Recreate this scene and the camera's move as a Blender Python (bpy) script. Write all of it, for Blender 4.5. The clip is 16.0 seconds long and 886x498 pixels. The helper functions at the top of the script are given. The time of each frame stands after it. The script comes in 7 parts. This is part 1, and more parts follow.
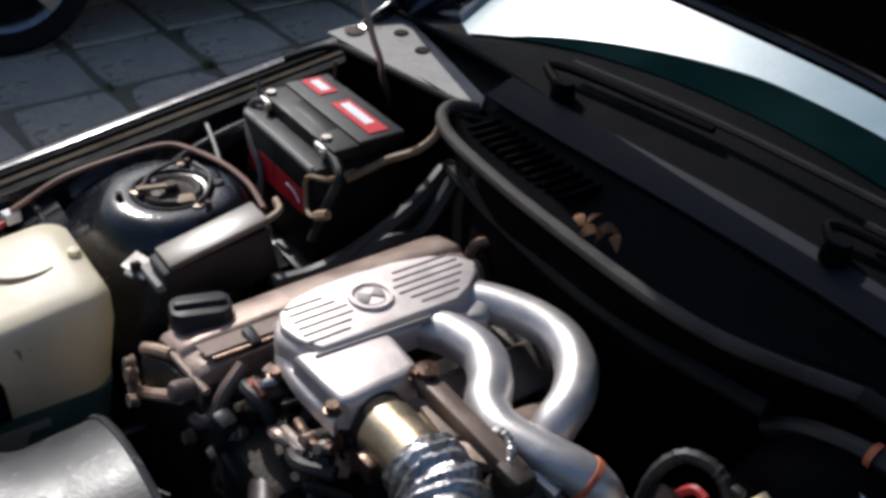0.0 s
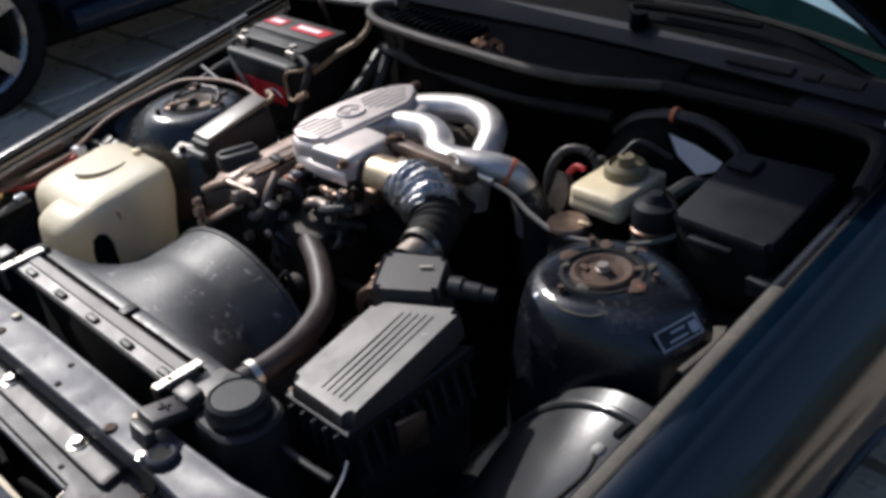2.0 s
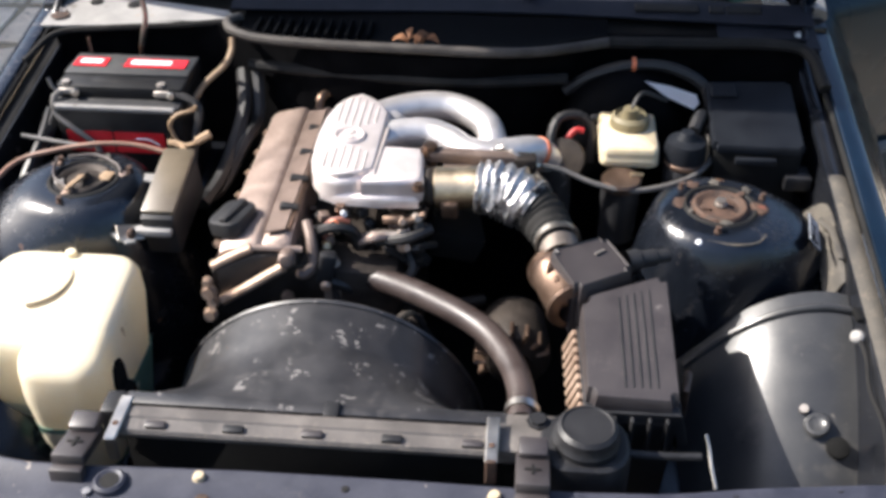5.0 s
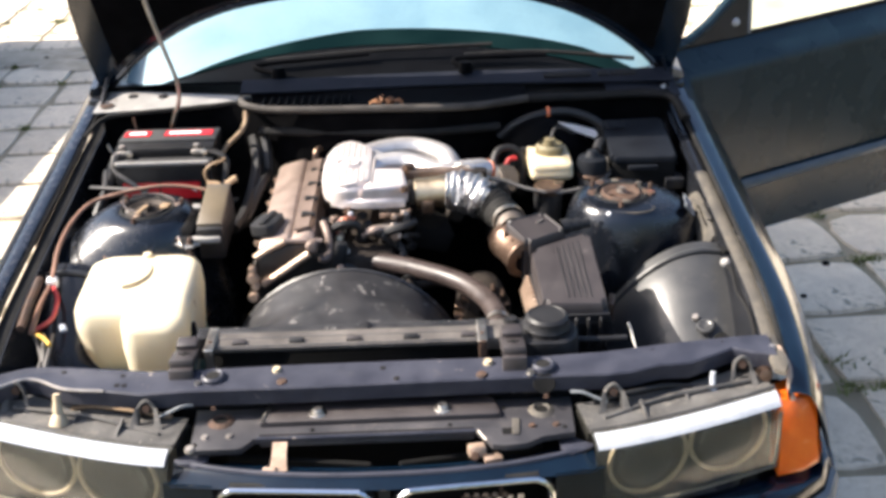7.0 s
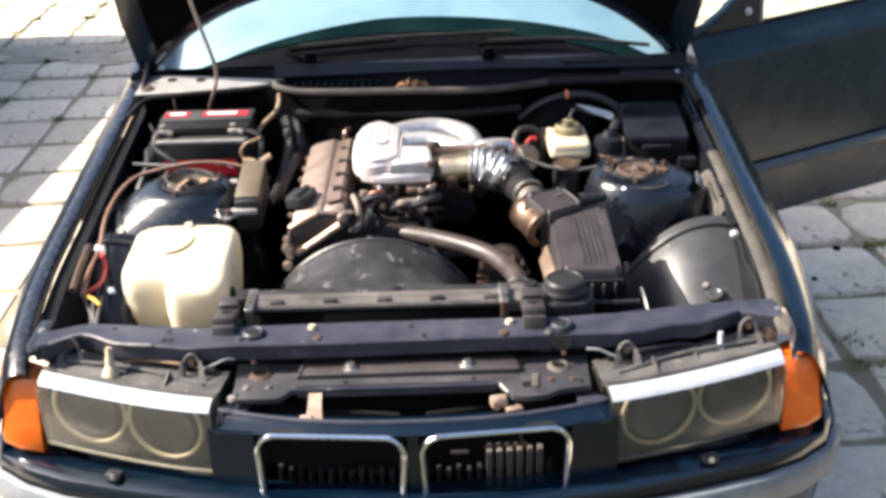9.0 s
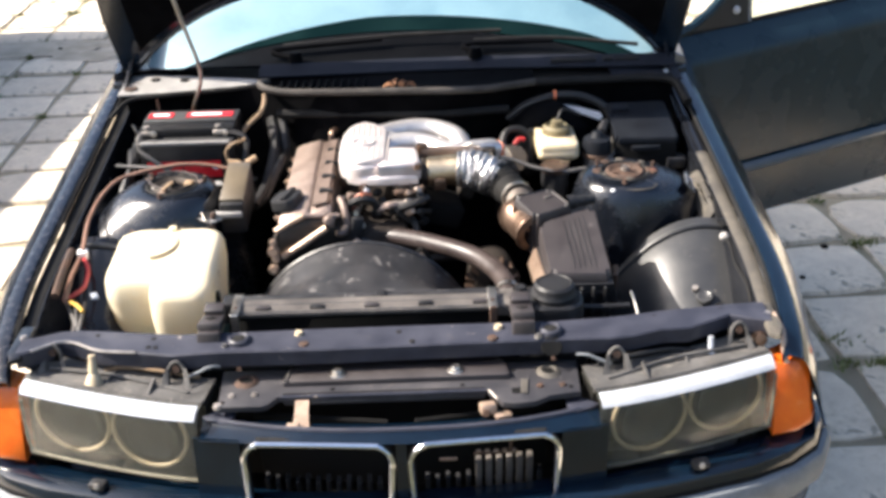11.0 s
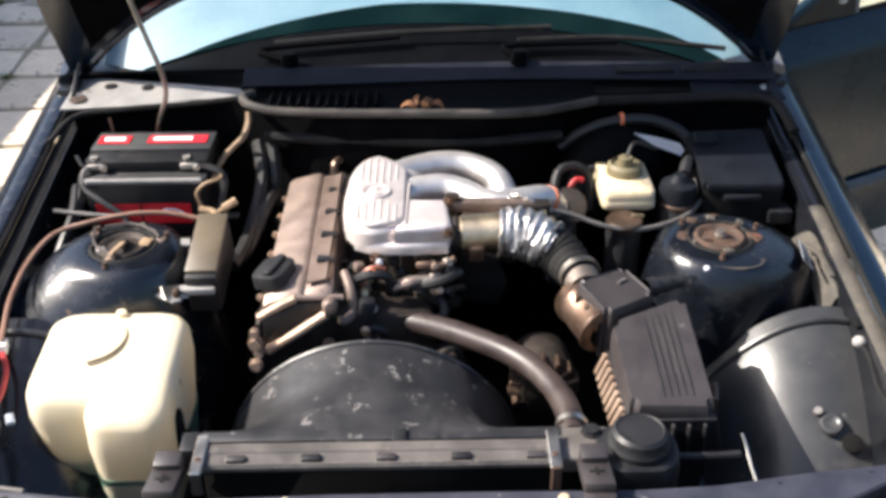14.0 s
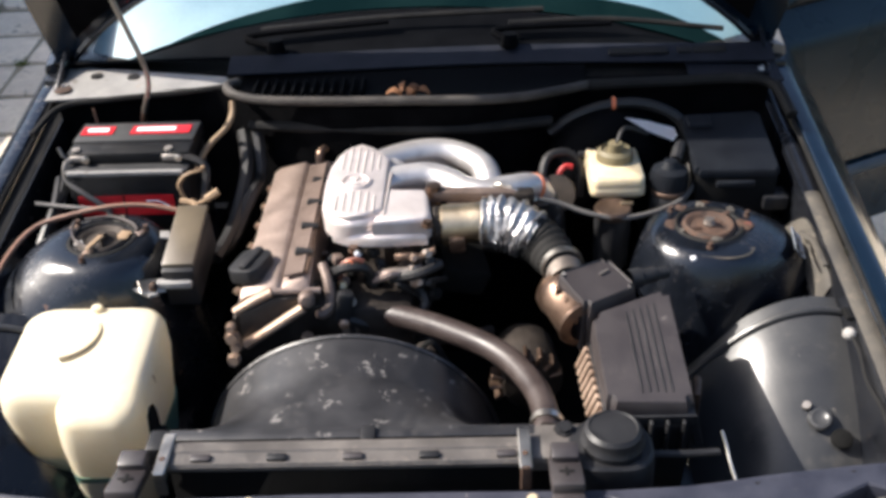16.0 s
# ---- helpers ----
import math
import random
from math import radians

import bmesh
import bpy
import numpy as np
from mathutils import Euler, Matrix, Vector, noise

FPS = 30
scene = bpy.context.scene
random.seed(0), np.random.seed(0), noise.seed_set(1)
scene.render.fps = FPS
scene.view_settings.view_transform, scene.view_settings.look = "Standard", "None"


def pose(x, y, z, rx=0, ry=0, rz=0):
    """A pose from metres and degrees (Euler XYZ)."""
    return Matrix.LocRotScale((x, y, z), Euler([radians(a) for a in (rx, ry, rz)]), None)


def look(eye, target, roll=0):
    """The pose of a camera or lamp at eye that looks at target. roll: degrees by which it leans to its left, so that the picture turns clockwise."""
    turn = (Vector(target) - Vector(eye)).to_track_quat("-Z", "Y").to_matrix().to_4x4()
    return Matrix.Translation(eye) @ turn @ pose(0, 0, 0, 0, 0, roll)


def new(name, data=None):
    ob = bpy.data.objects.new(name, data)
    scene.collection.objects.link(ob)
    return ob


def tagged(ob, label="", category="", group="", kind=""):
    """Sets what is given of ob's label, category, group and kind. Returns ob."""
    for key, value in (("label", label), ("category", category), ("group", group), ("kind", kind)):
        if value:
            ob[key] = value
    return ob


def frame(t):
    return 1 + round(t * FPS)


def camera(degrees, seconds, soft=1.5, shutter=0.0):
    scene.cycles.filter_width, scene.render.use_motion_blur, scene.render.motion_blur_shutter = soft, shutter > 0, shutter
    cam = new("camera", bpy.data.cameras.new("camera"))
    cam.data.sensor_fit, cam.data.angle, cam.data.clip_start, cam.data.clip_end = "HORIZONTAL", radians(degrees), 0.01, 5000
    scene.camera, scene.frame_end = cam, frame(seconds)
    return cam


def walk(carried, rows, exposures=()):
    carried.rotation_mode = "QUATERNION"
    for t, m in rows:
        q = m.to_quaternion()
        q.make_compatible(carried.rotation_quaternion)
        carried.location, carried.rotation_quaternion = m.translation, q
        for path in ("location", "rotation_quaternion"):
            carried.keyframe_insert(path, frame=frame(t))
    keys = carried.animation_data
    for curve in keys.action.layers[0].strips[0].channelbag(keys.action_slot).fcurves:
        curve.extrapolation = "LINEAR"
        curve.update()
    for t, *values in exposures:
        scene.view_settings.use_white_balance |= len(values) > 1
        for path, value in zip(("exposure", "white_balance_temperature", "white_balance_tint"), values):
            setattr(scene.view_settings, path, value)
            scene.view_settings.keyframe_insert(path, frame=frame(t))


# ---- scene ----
cam = camera(46.7, 16.0, soft=3.6)
PATH = [
    (0, (0.78, 0.197, 1.68), (-0.544, 1.207, 0.572), 4.1),
    (0.5, (0.978, 0.086, 1.603), (-0.536, 1.046, 0.715), 2.2),
    (1, (1.234, 0.01, 1.645), (-0.322, 0.868, 0.727), 3.4),
    (1.5, (1.341, -0.149, 1.694), (-0.075, 0.883, 0.731), -0.3),
    (2, (1.365, -0.321, 1.676), (0.072, 0.805, 0.647), -6.3),
    (2.5, (1.219, -0.354, 1.671), (0.001, 0.855, 0.644), -6.3),
    (3, (1.068, -0.417, 1.686), (-0.06, 0.842, 0.618), -4.3),
    (3.5, (0.855, -0.667, 1.776), (0.146, 0.806, 0.623), -8.3),
    (4, (0.52, -0.746, 1.79), (0.079, 0.787, 0.584), -4.3),
    (4.5, (0.256, -0.735, 1.85), (0.03, 0.847, 0.647), -3.2),
    (4.7, (0.233, -0.749, 1.846), (0.056, 0.838, 0.642), -1.3),
    (6.8, (0.106, -1.503, 1.825), (0.126, 0.279, 0.918), -1.6),
    (7, (0.094, -1.552, 1.828), (0.126, 0.238, 0.936), -1.5),
    (7.5, (0.085, -1.685, 1.812), (0.091, 0.101, 0.912), -1.5),
    (8, (0.077, -1.704, 1.829), (0.071, 0.089, 0.943), -1.5),
    (8.5, (0.06, -1.706, 1.829), (0.072, 0.084, 0.937), -1.2),
    (9, (0.075, -1.705, 1.825), (0.073, 0.087, 0.937), -1.7),
    (9.5, (0.073, -1.705, 1.827), (0.081, 0.086, 0.937), -1.7),
    (12, (0.074, -1.561, 1.835), (0.098, 0.211, 0.908), -1.5),
    (12.5, (0.092, -1.442, 1.815), (0.102, 0.294, 0.822), -1.3),
    (13, (0.078, -1.262, 1.817), (0.119, 0.474, 0.824), -1.0),
    (13.5, (0.009, -1.063, 1.838), (0.048, 0.663, 0.827), -0.8),
    (14, (0.025, -0.983, 1.832), (0.039, 0.731, 0.801), -0.6),
    (14.5, (0.079, -0.934, 1.838), (0.056, 0.757, 0.771), -1.6),
    (15, (0.101, -0.924, 1.842), (0.059, 0.761, 0.765), -2.3),
    (15.5, (0.102, -0.937, 1.836), (0.053, 0.759, 0.778), -2.2),
    (16, (0.126, -0.937, 1.831), (0.07, 0.754, 0.764), -2.3),
]
walk(cam, [(t, look(eye, target, roll)) for t, eye, target, roll in PATH],
     [(0.0, -0.32, 5500, 10), (1.0, -0.34, 5520, 10), (1.5, -0.28, 5520, 10), (2.0, -0.06, 5520, 10), (2.5, 0.52, 5550, 10), (3.5, 0.88, 5590, 10), (4.0, 1.16, 5620, 10), (4.5, 1.16, 5680, 10), (7.0, 1.48, 6030, 10), (12.0, 1.44, 6000, 10), (13.0, 1.48, 5970, 10), (14.0, 1.15, 5900, 10), (16.0, 1.0, 5860, 10)])
# ---- world and sun ----
world = bpy.data.worlds.new("sky")
scene.world = world
world.use_nodes = True
wn = world.node_tree.nodes
sky = wn.new("ShaderNodeTexSky")
sky.sky_type, sky.sun_disc, sky.dust_density, sky.ozone_density = "NISHITA", False, 3.5, 0.6
SUN_EL, SUN_AZ = 42.0, 274.0          # degrees; azimuth clockwise from +y
sky.sun_elevation, sky.sun_rotation = radians(SUN_EL), radians(SUN_AZ)
wn["Background"].inputs["Strength"].default_value = 0.095
world.node_tree.links.new(sky.outputs["Color"], wn["Background"].inputs["Color"])
sun = new("sun", bpy.data.lights.new("sun", "SUN"))
sun.data.energy, sun.data.angle, sun.data.color = 5.0, radians(0.5), (1.0, 0.87, 0.71)
ce = math.cos(radians(SUN_EL))
sun_from = Vector((math.sin(radians(SUN_AZ)) * ce, math.cos(radians(SUN_AZ)) * ce, math.sin(radians(SUN_EL))))
sun.matrix_world = look(sun_from * 20, (0, 0, 0))


# ---- materials ----
def mat(name, c, c2=None, rough=0.5, rough2=None, metal=0.0, scale=18.0, fine=160.0, bump=0.15, coat=0.0, dirt=None, spec=0.5, vary=0.0, sss=0.0, scuff=None, thin=0.0):
    """Two-scale procedural surface. dirt: (colour, amount, scale)."""
    m = bpy.data.materials.new(name)
    m.use_nodes = True
    nt = m.node_tree
    n, l = nt.nodes, nt.links
    b = n["Principled BSDF"]
    tc = n.new("ShaderNodeTexCoord")

    def noise_node(s, detail=5.0, dist=0.0):
        t = n.new("ShaderNodeTexNoise")
        t.inputs["Scale"].default_value, t.inputs["Detail"].default_value, t.inputs["Distortion"].default_value = s, detail, dist
        l.new(tc.outputs["Object"], t.inputs["Vector"])
        return t

    def ramp(src, a, z, ca, cz):
        r = n.new("ShaderNodeValToRGB")
        r.color_ramp.elements[0].position, r.color_ramp.elements[1].position = a, z
        r.color_ramp.elements[0].color, r.color_ramp.elements[1].color = (*ca, 1), (*cz, 1)
        l.new(src, r.inputs["Fac"])
        return r

    c2 = c2 or tuple(min(1, v * 1.35 + 0.004) for v in c)
    big, small = noise_node(scale, 6, 0.4), noise_node(fine, 3)
    col = ramp(big.outputs["Fac"], 0.35, 0.68, c, c2).outputs["Color"]
    mixf = n.new("ShaderNodeMix")
    mixf.data_type, mixf.blend_type = "RGBA", "OVERLAY"
    mixf.inputs[0].default_value = 0.22
    l.new(col, mixf.inputs[6])
    l.new(small.outputs["Color"], mixf.inputs[7])
    col = ramp(small.outputs["Fac"], 0.3, 0.7, (0.35,) * 3, (0.65,) * 3)
    l.new(col.outputs["Color"], mixf.inputs[7])
    col = mixf.outputs[2]
    if vary:
        oi = n.new("ShaderNodeObjectInfo")
        hs = n.new("ShaderNodeHueSaturation")
        mr = n.new("ShaderNodeMapRange")
        mr.inputs["To Min"].default_value, mr.inputs["To Max"].default_value = 1 - vary, 1 + vary
        l.new(oi.outputs["Random"], mr.inputs["Value"])
        l.new(mr.outputs["Result"], hs.inputs["Value"])
        l.new(col, hs.inputs["Color"])
        col = hs.outputs["Color"]
    rr = ramp(big.outputs["Fac"], 0.3, 0.7, (rough,) * 3, (rough2 if rough2 is not None else min(1, rough * 1.35),) * 3).outputs["Color"]
    if dirt:
        dc, amount, ds = dirt
        dn, dn2 = noise_node(ds, 12, 0.15), noise_node(ds * 7, 6, 0.1)
        prod = n.new("ShaderNodeMath")
        prod.operation = "MULTIPLY"
        l.new(dn.outputs["Fac"], prod.inputs[0])
        l.new(dn2.outputs["Fac"], prod.inputs[1])
        mask = ramp(prod.outputs[0], 0.36 - 0.22 * amount, 0.60 - 0.22 * amount, (0, 0, 0), (min(0.85, 0.25 + amount),) * 3)
        mx = n.new("ShaderNodeMix")
        mx.data_type = "RGBA"
        l.new(mask.outputs["Color"], mx.inputs[0])
        l.new(col, mx.inputs[6])
        mx.inputs[7].default_value = (*dc, 1)
        col = mx.outputs[2]
        mr2 = n.new("ShaderNodeMix")
        l.new(mask.outputs["Color"], mr2.inputs[0])
        l.new(rr, mr2.inputs[2])
        mr2.inputs[3].default_value = 0.9
        rr = mr2.outputs[0]
    if scuff:
        sc, ss, lim = scuff
        sn, sm = noise_node(ss, 4, 0.6), noise_node(ss * 0.22, 2)
        pr2 = n.new("ShaderNodeMath")
        pr2.operation = "MULTIPLY"
        l.new(sn.outputs["Fac"], pr2.inputs[0])
        l.new(sm.outputs["Fac"], pr2.inputs[1])
        mask2 = ramp(pr2.outputs[0], lim, lim + 0.035, (0, 0, 0), (0.8,) * 3)
        mx2 = n.new("ShaderNodeMix")
        mx2.data_type = "RGBA"
        l.new(mask2.outputs["Color"], mx2.inputs[0])
        l.new(col, mx2.inputs[6])
        mx2.inputs[7].default_value = (*sc, 1)
        col = mx2.outputs[2]
    l.new(col, b.inputs["Base Color"])
    l.new(rr, b.inputs["Roughness"])
    b.inputs["Metallic"].default_value = metal
    b.inputs["Specular IOR Level"].default_value = spec
    b.inputs["Coat Weight"].default_value = coat
    b.inputs["Coat Roughness"].default_value = 0.08
    if sss:
        b.inputs["Subsurface Weight"].default_value = sss
        b.inputs["Subsurface Radius"].default_value = (0.09, 0.065, 0.03)
        b.inputs["Subsurface Scale"].default_value = 0.1
    if thin:
        tr, ms = n.new("ShaderNodeBsdfTranslucent"), n.new("ShaderNodeMixShader")
        l.new(col, tr.inputs["Color"])
        ms.inputs[0].default_value = thin
        l.new(b.outputs[0], ms.inputs[1])
        l.new(tr.outputs[0], ms.inputs[2])
        l.new(ms.outputs[0], n["Material Output"].inputs["Surface"])
    if bump:
        bp = n.new("ShaderNodeBump")
        bp.inputs["Strength"].default_value, bp.inputs["Distance"].default_value = bump, 0.002
        add = n.new("ShaderNodeMath")
        l.new(big.outputs["Fac"], add.inputs[0])
        l.new(small.outputs["Fac"], add.inputs[1])
        l.new(add.outputs[0], bp.inputs["Height"])
        l.new(bp.outputs["Normal"], b.inputs["Normal"])
    return m


RUST = (0.17, 0.065, 0.025)
M = dict(
    paint=mat("dark_blue_paint", (0.0015, 0.0056, 0.013), (0.0026, 0.009, 0.019), 0.12, 0.2, spec=0.4, bump=0.015, coat=0.55, dirt=((0.05, 0.045, 0.04), 0.05, 30)),
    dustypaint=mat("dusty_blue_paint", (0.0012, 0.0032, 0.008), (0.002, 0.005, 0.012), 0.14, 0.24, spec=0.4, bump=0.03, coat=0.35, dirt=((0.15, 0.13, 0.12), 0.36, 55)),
    tower=mat("tower_paint", (0.005, 0.0065, 0.010), (0.009, 0.011, 0.016), 0.13, 0.3, spec=0.8, bump=0.22, dirt=((0.06, 0.05, 0.042), 0.22, 14), scuff=((0.15, 0.085, 0.05), 40, 0.42)),
    # Separate duller car paint; base and gloss stand in for dark reflections.
    doorpaint=mat("dull_door_paint", (0.007, 0.019, 0.029), (0.012, 0.028, 0.041), 0.22, 0.34, spec=0.34, scale=5, bump=0.02),
    bay=mat("bay_paint", (0.008, 0.009, 0.012), (0.013, 0.014, 0.017), 0.14, 0.28, coat=0.0, bump=0.05, dirt=((0.12, 0.10, 0.08), 0.06, 10)),
    cross=mat("crossmember_paint", (0.028, 0.030, 0.043), (0.045, 0.047, 0.064), 0.40, 0.55, spec=0.35, bump=0.08, dirt=((0.13, 0.12, 0.11), 0.14, 22), scuff=((0.3, 0.26, 0.22), 80, 0.44)),
    wheelhouse=mat("wheelhouse_metal", (0.028, 0.029, 0.032), (0.050, 0.050, 0.050), 0.26, 0.38, coat=0.1, scale=8, bump=0.08, dirt=((0.12, 0.11, 0.095), 0.2, 7), scuff=((0.22, 0.2, 0.17), 70, 0.44)),
    gutter=mat("dusty_gutter", (0.05, 0.045, 0.039), (0.095, 0.085, 0.07), 0.65, 0.9, bump=0.4, dirt=((0.19, 0.16, 0.12), 0.45, 30), scuff=((0.03, 0.028, 0.025), 55, 0.40)),
    seal=mat("black_rubber", (0.008, 0.008, 0.008), (0.02, 0.019, 0.018), 0.6, 0.85, spec=0.22, bump=0.3),
    lip=mat("worn_rubber_lip", (0.035, 0.031, 0.028), (0.08, 0.072, 0.064), 0.5, 0.75, spec=0.3, bump=0.3),
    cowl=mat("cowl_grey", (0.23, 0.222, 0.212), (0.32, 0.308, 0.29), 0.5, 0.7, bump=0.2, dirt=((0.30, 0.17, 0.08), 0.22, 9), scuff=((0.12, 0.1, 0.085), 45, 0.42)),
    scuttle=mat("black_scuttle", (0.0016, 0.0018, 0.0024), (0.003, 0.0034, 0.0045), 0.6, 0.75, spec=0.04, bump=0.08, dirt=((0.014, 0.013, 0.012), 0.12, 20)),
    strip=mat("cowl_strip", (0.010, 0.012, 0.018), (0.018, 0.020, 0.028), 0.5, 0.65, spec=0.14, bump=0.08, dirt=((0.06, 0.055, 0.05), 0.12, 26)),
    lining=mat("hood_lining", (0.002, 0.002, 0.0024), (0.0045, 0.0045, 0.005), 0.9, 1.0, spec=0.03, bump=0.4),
    plastic=mat("black_plastic", (0.013, 0.013, 0.0145), (0.024, 0.024, 0.026), 0.4, 0.58, spec=0.35, bump=0.15, dirt=((0.10, 0.088, 0.072), 0.1, 30)),
    greyplastic=mat("grey_plastic", (0.030, 0.025, 0.026), (0.045, 0.038, 0.038), 0.42, 0.56, spec=0.7, bump=0.08, dirt=((0.14, 0.12, 0.11), 0.14, 20), scuff=((0.18, 0.16, 0.15), 70, 0.43)),
    shroud=mat("shroud_plastic", (0.019, 0.019, 0.021), (0.034, 0.033, 0.035), 0.36, 0.48, spec=0.6, bump=0.15, dirt=((0.10, 0.093, 0.087), 0.24, 12), scuff=((0.19, 0.18, 0.172), 95, 0.355)),
    radiator=mat("radiator_plastic", (0.07, 0.062, 0.056), (0.12, 0.106, 0.094), 0.42, 0.6, spec=0.9, bump=0.25, dirt=((0.23, 0.195, 0.16), 0.35, 24), scuff=((0.06, 0.05, 0.045), 60, 0.42)),
    carrier=mat("carrier_paint", (0.032, 0.031, 0.035), (0.055, 0.052, 0.056), 0.44, 0.58, spec=0.4, bump=0.15, dirt=((0.18, 0.16, 0.14), 0.22, 26), scuff=((0.2, 0.1, 0.05), 60, 0.43)),
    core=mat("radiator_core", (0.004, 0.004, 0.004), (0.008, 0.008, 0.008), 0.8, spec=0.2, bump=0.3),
    steel=mat("zinc_steel", (0.55, 0.52, 0.47), (0.68, 0.65, 0.6), 0.25, 0.45, metal=1.0, bump=0.15, dirt=(RUST, 0.22, 40)),
    alu=mat("cast_aluminium", (0.66, 0.59, 0.565), (0.76, 0.69, 0.665), 0.42, 0.52, metal=0.55, scale=30, fine=420, bump=0.3, dirt=((0.42, 0.36, 0.32), 0.12, 24)),
    pipe=mat("cast_pipe", (0.60, 0.57, 0.56), (0.72, 0.69, 0.67), 0.36, 0.46, metal=0.7, scale=30, fine=420, bump=0.22, dirt=((0.42, 0.36, 0.32), 0.12, 24)),
    groove=mat("groove_grey", (0.40, 0.36, 0.34), (0.50, 0.45, 0.43), 0.6, bump=0.2),
    cover=mat("valve_cover", (0.27, 0.205, 0.172), (0.38, 0.295, 0.25), 0.36, 0.55, metal=0.45, bump=0.3, dirt=((0.15, 0.105, 0.08), 0.3, 22)),
    block=mat("grimy_engine", (0.02, 0.017, 0.015), (0.05, 0.04, 0.033), 0.42, 0.7, metal=0.5, bump=0.5, dirt=((0.05, 0.035, 0.026), 0.4, 26)),
    alloy=mat("grimy_alloy", (0.26, 0.22, 0.19), (0.42, 0.37, 0.33), 0.35, 0.6, metal=0.8, bump=0.4, dirt=((0.08, 0.055, 0.04), 0.4, 30)),
    gold=mat("throttle_body", (0.50, 0.40, 0.27), (0.62, 0.52, 0.37), 0.3, 0.45, metal=1.0, bump=0.2, dirt=((0.2, 0.13, 0.08), 0.2, 30)),
    foil=mat("foil_hose", (0.34, 0.33, 0.335), (0.74, 0.73, 0.74), 0.22, 0.42, metal=0.9, scale=75, bump=1.0, dirt=((0.02, 0.02, 0.02), 0.52, 60)),
    hose=mat("rubber_hose", (0.032, 0.023, 0.021), (0.055, 0.041, 0.037), 0.36, 0.5, spec=0.55, bump=0.25, dirt=((0.14, 0.115, 0.10), 0.3, 20)),
    tan=mat("tan_metal", (0.34, 0.235, 0.17), (0.52, 0.39, 0.295), 0.35, 0.55, metal=0.5, bump=0.3, dirt=((0.06, 0.04, 0.03), 0.35, 60)),
    facet=mat("dark_cover_facet", (0.13, 0.095, 0.078), (0.2, 0.15, 0.125), 0.45, 0.6, metal=0.3, bump=0.3, dirt=((0.05, 0.04, 0.03), 0.35, 40)),
    copper=mat("orange_seal", (0.50, 0.13, 0.05), (0.62, 0.2, 0.09), 0.35, bump=0.1),
    rust=mat("rusty_steel", (0.045, 0.030, 0.023), (0.12, 0.066, 0.042), 0.65, 0.9, metal=0.2, scale=60, bump=0.7, dirt=((0.04, 0.032, 0.028), 0.5, 60)),
    brown=mat("oily_metal", (0.11, 0.072, 0.052), (0.22, 0.15, 0.11), 0.26, 0.46, metal=0.8, bump=0.3, dirt=((0.04, 0.03, 0.025), 0.4, 50)),
    tank=mat("cream_tank", (0.94, 0.84, 0.61), (0.96, 0.88, 0.69), 0.38, 0.5, scale=9, bump=0.08, dirt=((0.80, 0.62, 0.34), 0.12, 12), thin=0.32, scuff=((0.35, 0.23, 0.10), 60, 0.435)),
    fluid=mat("teal_fluid", (0.10, 0.20, 0.16), (0.17, 0.27, 0.2), 0.4, bump=0.05, sss=0.2),
    reservoir=mat("yellowed_reservoir", (0.60, 0.50, 0.32), (0.70, 0.60, 0.42), 0.35, 0.5, scale=20, bump=0.08, dirt=((0.36, 0.24, 0.11), 0.28, 40), sss=0.2),
    olive=mat("reservoir_cap", (0.15, 0.125, 0.07), (0.22, 0.19, 0.11), 0.5, bump=0.15),
    red=mat("red_sticker", (0.55, 0.012, 0.02), (0.66, 0.025, 0.035), 0.35, bump=0.03),
    white=mat("white_card", (0.82, 0.83, 0.85), (0.88, 0.88, 0.9), 0.5, bump=0.05),
    battery=mat("battery_case", (0.007, 0.007, 0.008), (0.014, 0.014, 0.015), 0.42, 0.58, spec=0.3, bump=0.12, dirt=((0.12, 0.1, 0.08), 0.12, 30)),
    batgrey=mat("battery_lid", (0.03, 0.03, 0.032), (0.05, 0.05, 0.05), 0.5, 0.65, spec=0.4, bump=0.15, dirt=((0.16, 0.14, 0.12), 0.18, 26)),
    lead=mat("terminal_lead", (0.34, 0.31, 0.28), (0.5, 0.46, 0.42), 0.4, 0.6, metal=0.9, bump=0.3),
    wirebrown=mat("brown_wire", (0.20, 0.11, 0.075), (0.3, 0.17, 0.12), 0.45, bump=0.05),
    wiretan=mat("tan_wire", (0.24, 0.16, 0.09), (0.36, 0.25, 0.15), 0.5, bump=0.1, dirt=((0.06, 0.045, 0.03), 0.3, 60)),
    wireblack=mat("black_cable", (0.012, 0.012, 0.012), (0.024, 0.022, 0.022), 0.45, bump=0.1),
    wiregrey=mat("grey_cable", (0.10, 0.095, 0.09), (0.15, 0.14, 0.13), 0.4, bump=0.08),
    wireyellow=mat("yellow_wire", (0.45, 0.27, 0.04), (0.55, 0.36, 0.07), 0.45, bump=0.05),
    wirered=mat("red_wire", (0.35, 0.02, 0.02), (0.45, 0.04, 0.04), 0.45, bump=0.05),
    relaylid=mat("relay_lid", (0.105, 0.082, 0.052), (0.145, 0.115, 0.075), 0.36, 0.4, bump=0.03, spec=1.0, coat=0.3),
    fuselid=mat("fuse_lid", (0.008, 0.009, 0.012), (0.012, 0.014, 0.018), 0.42, 0.55, spec=0.18, bump=0.1, dirt=((0.04, 0.038, 0.035), 0.1, 30)),
    chrome=mat("chrome", (0.74, 0.74, 0.75), (0.84, 0.84, 0.85), 0.08, 0.2, metal=1.0, bump=0.02),
    orange=mat("amber_lens", (0.72, 0.12, 0.006), (0.80, 0.17, 0.012), 0.2, 0.3, bump=0.08, coat=0.5),
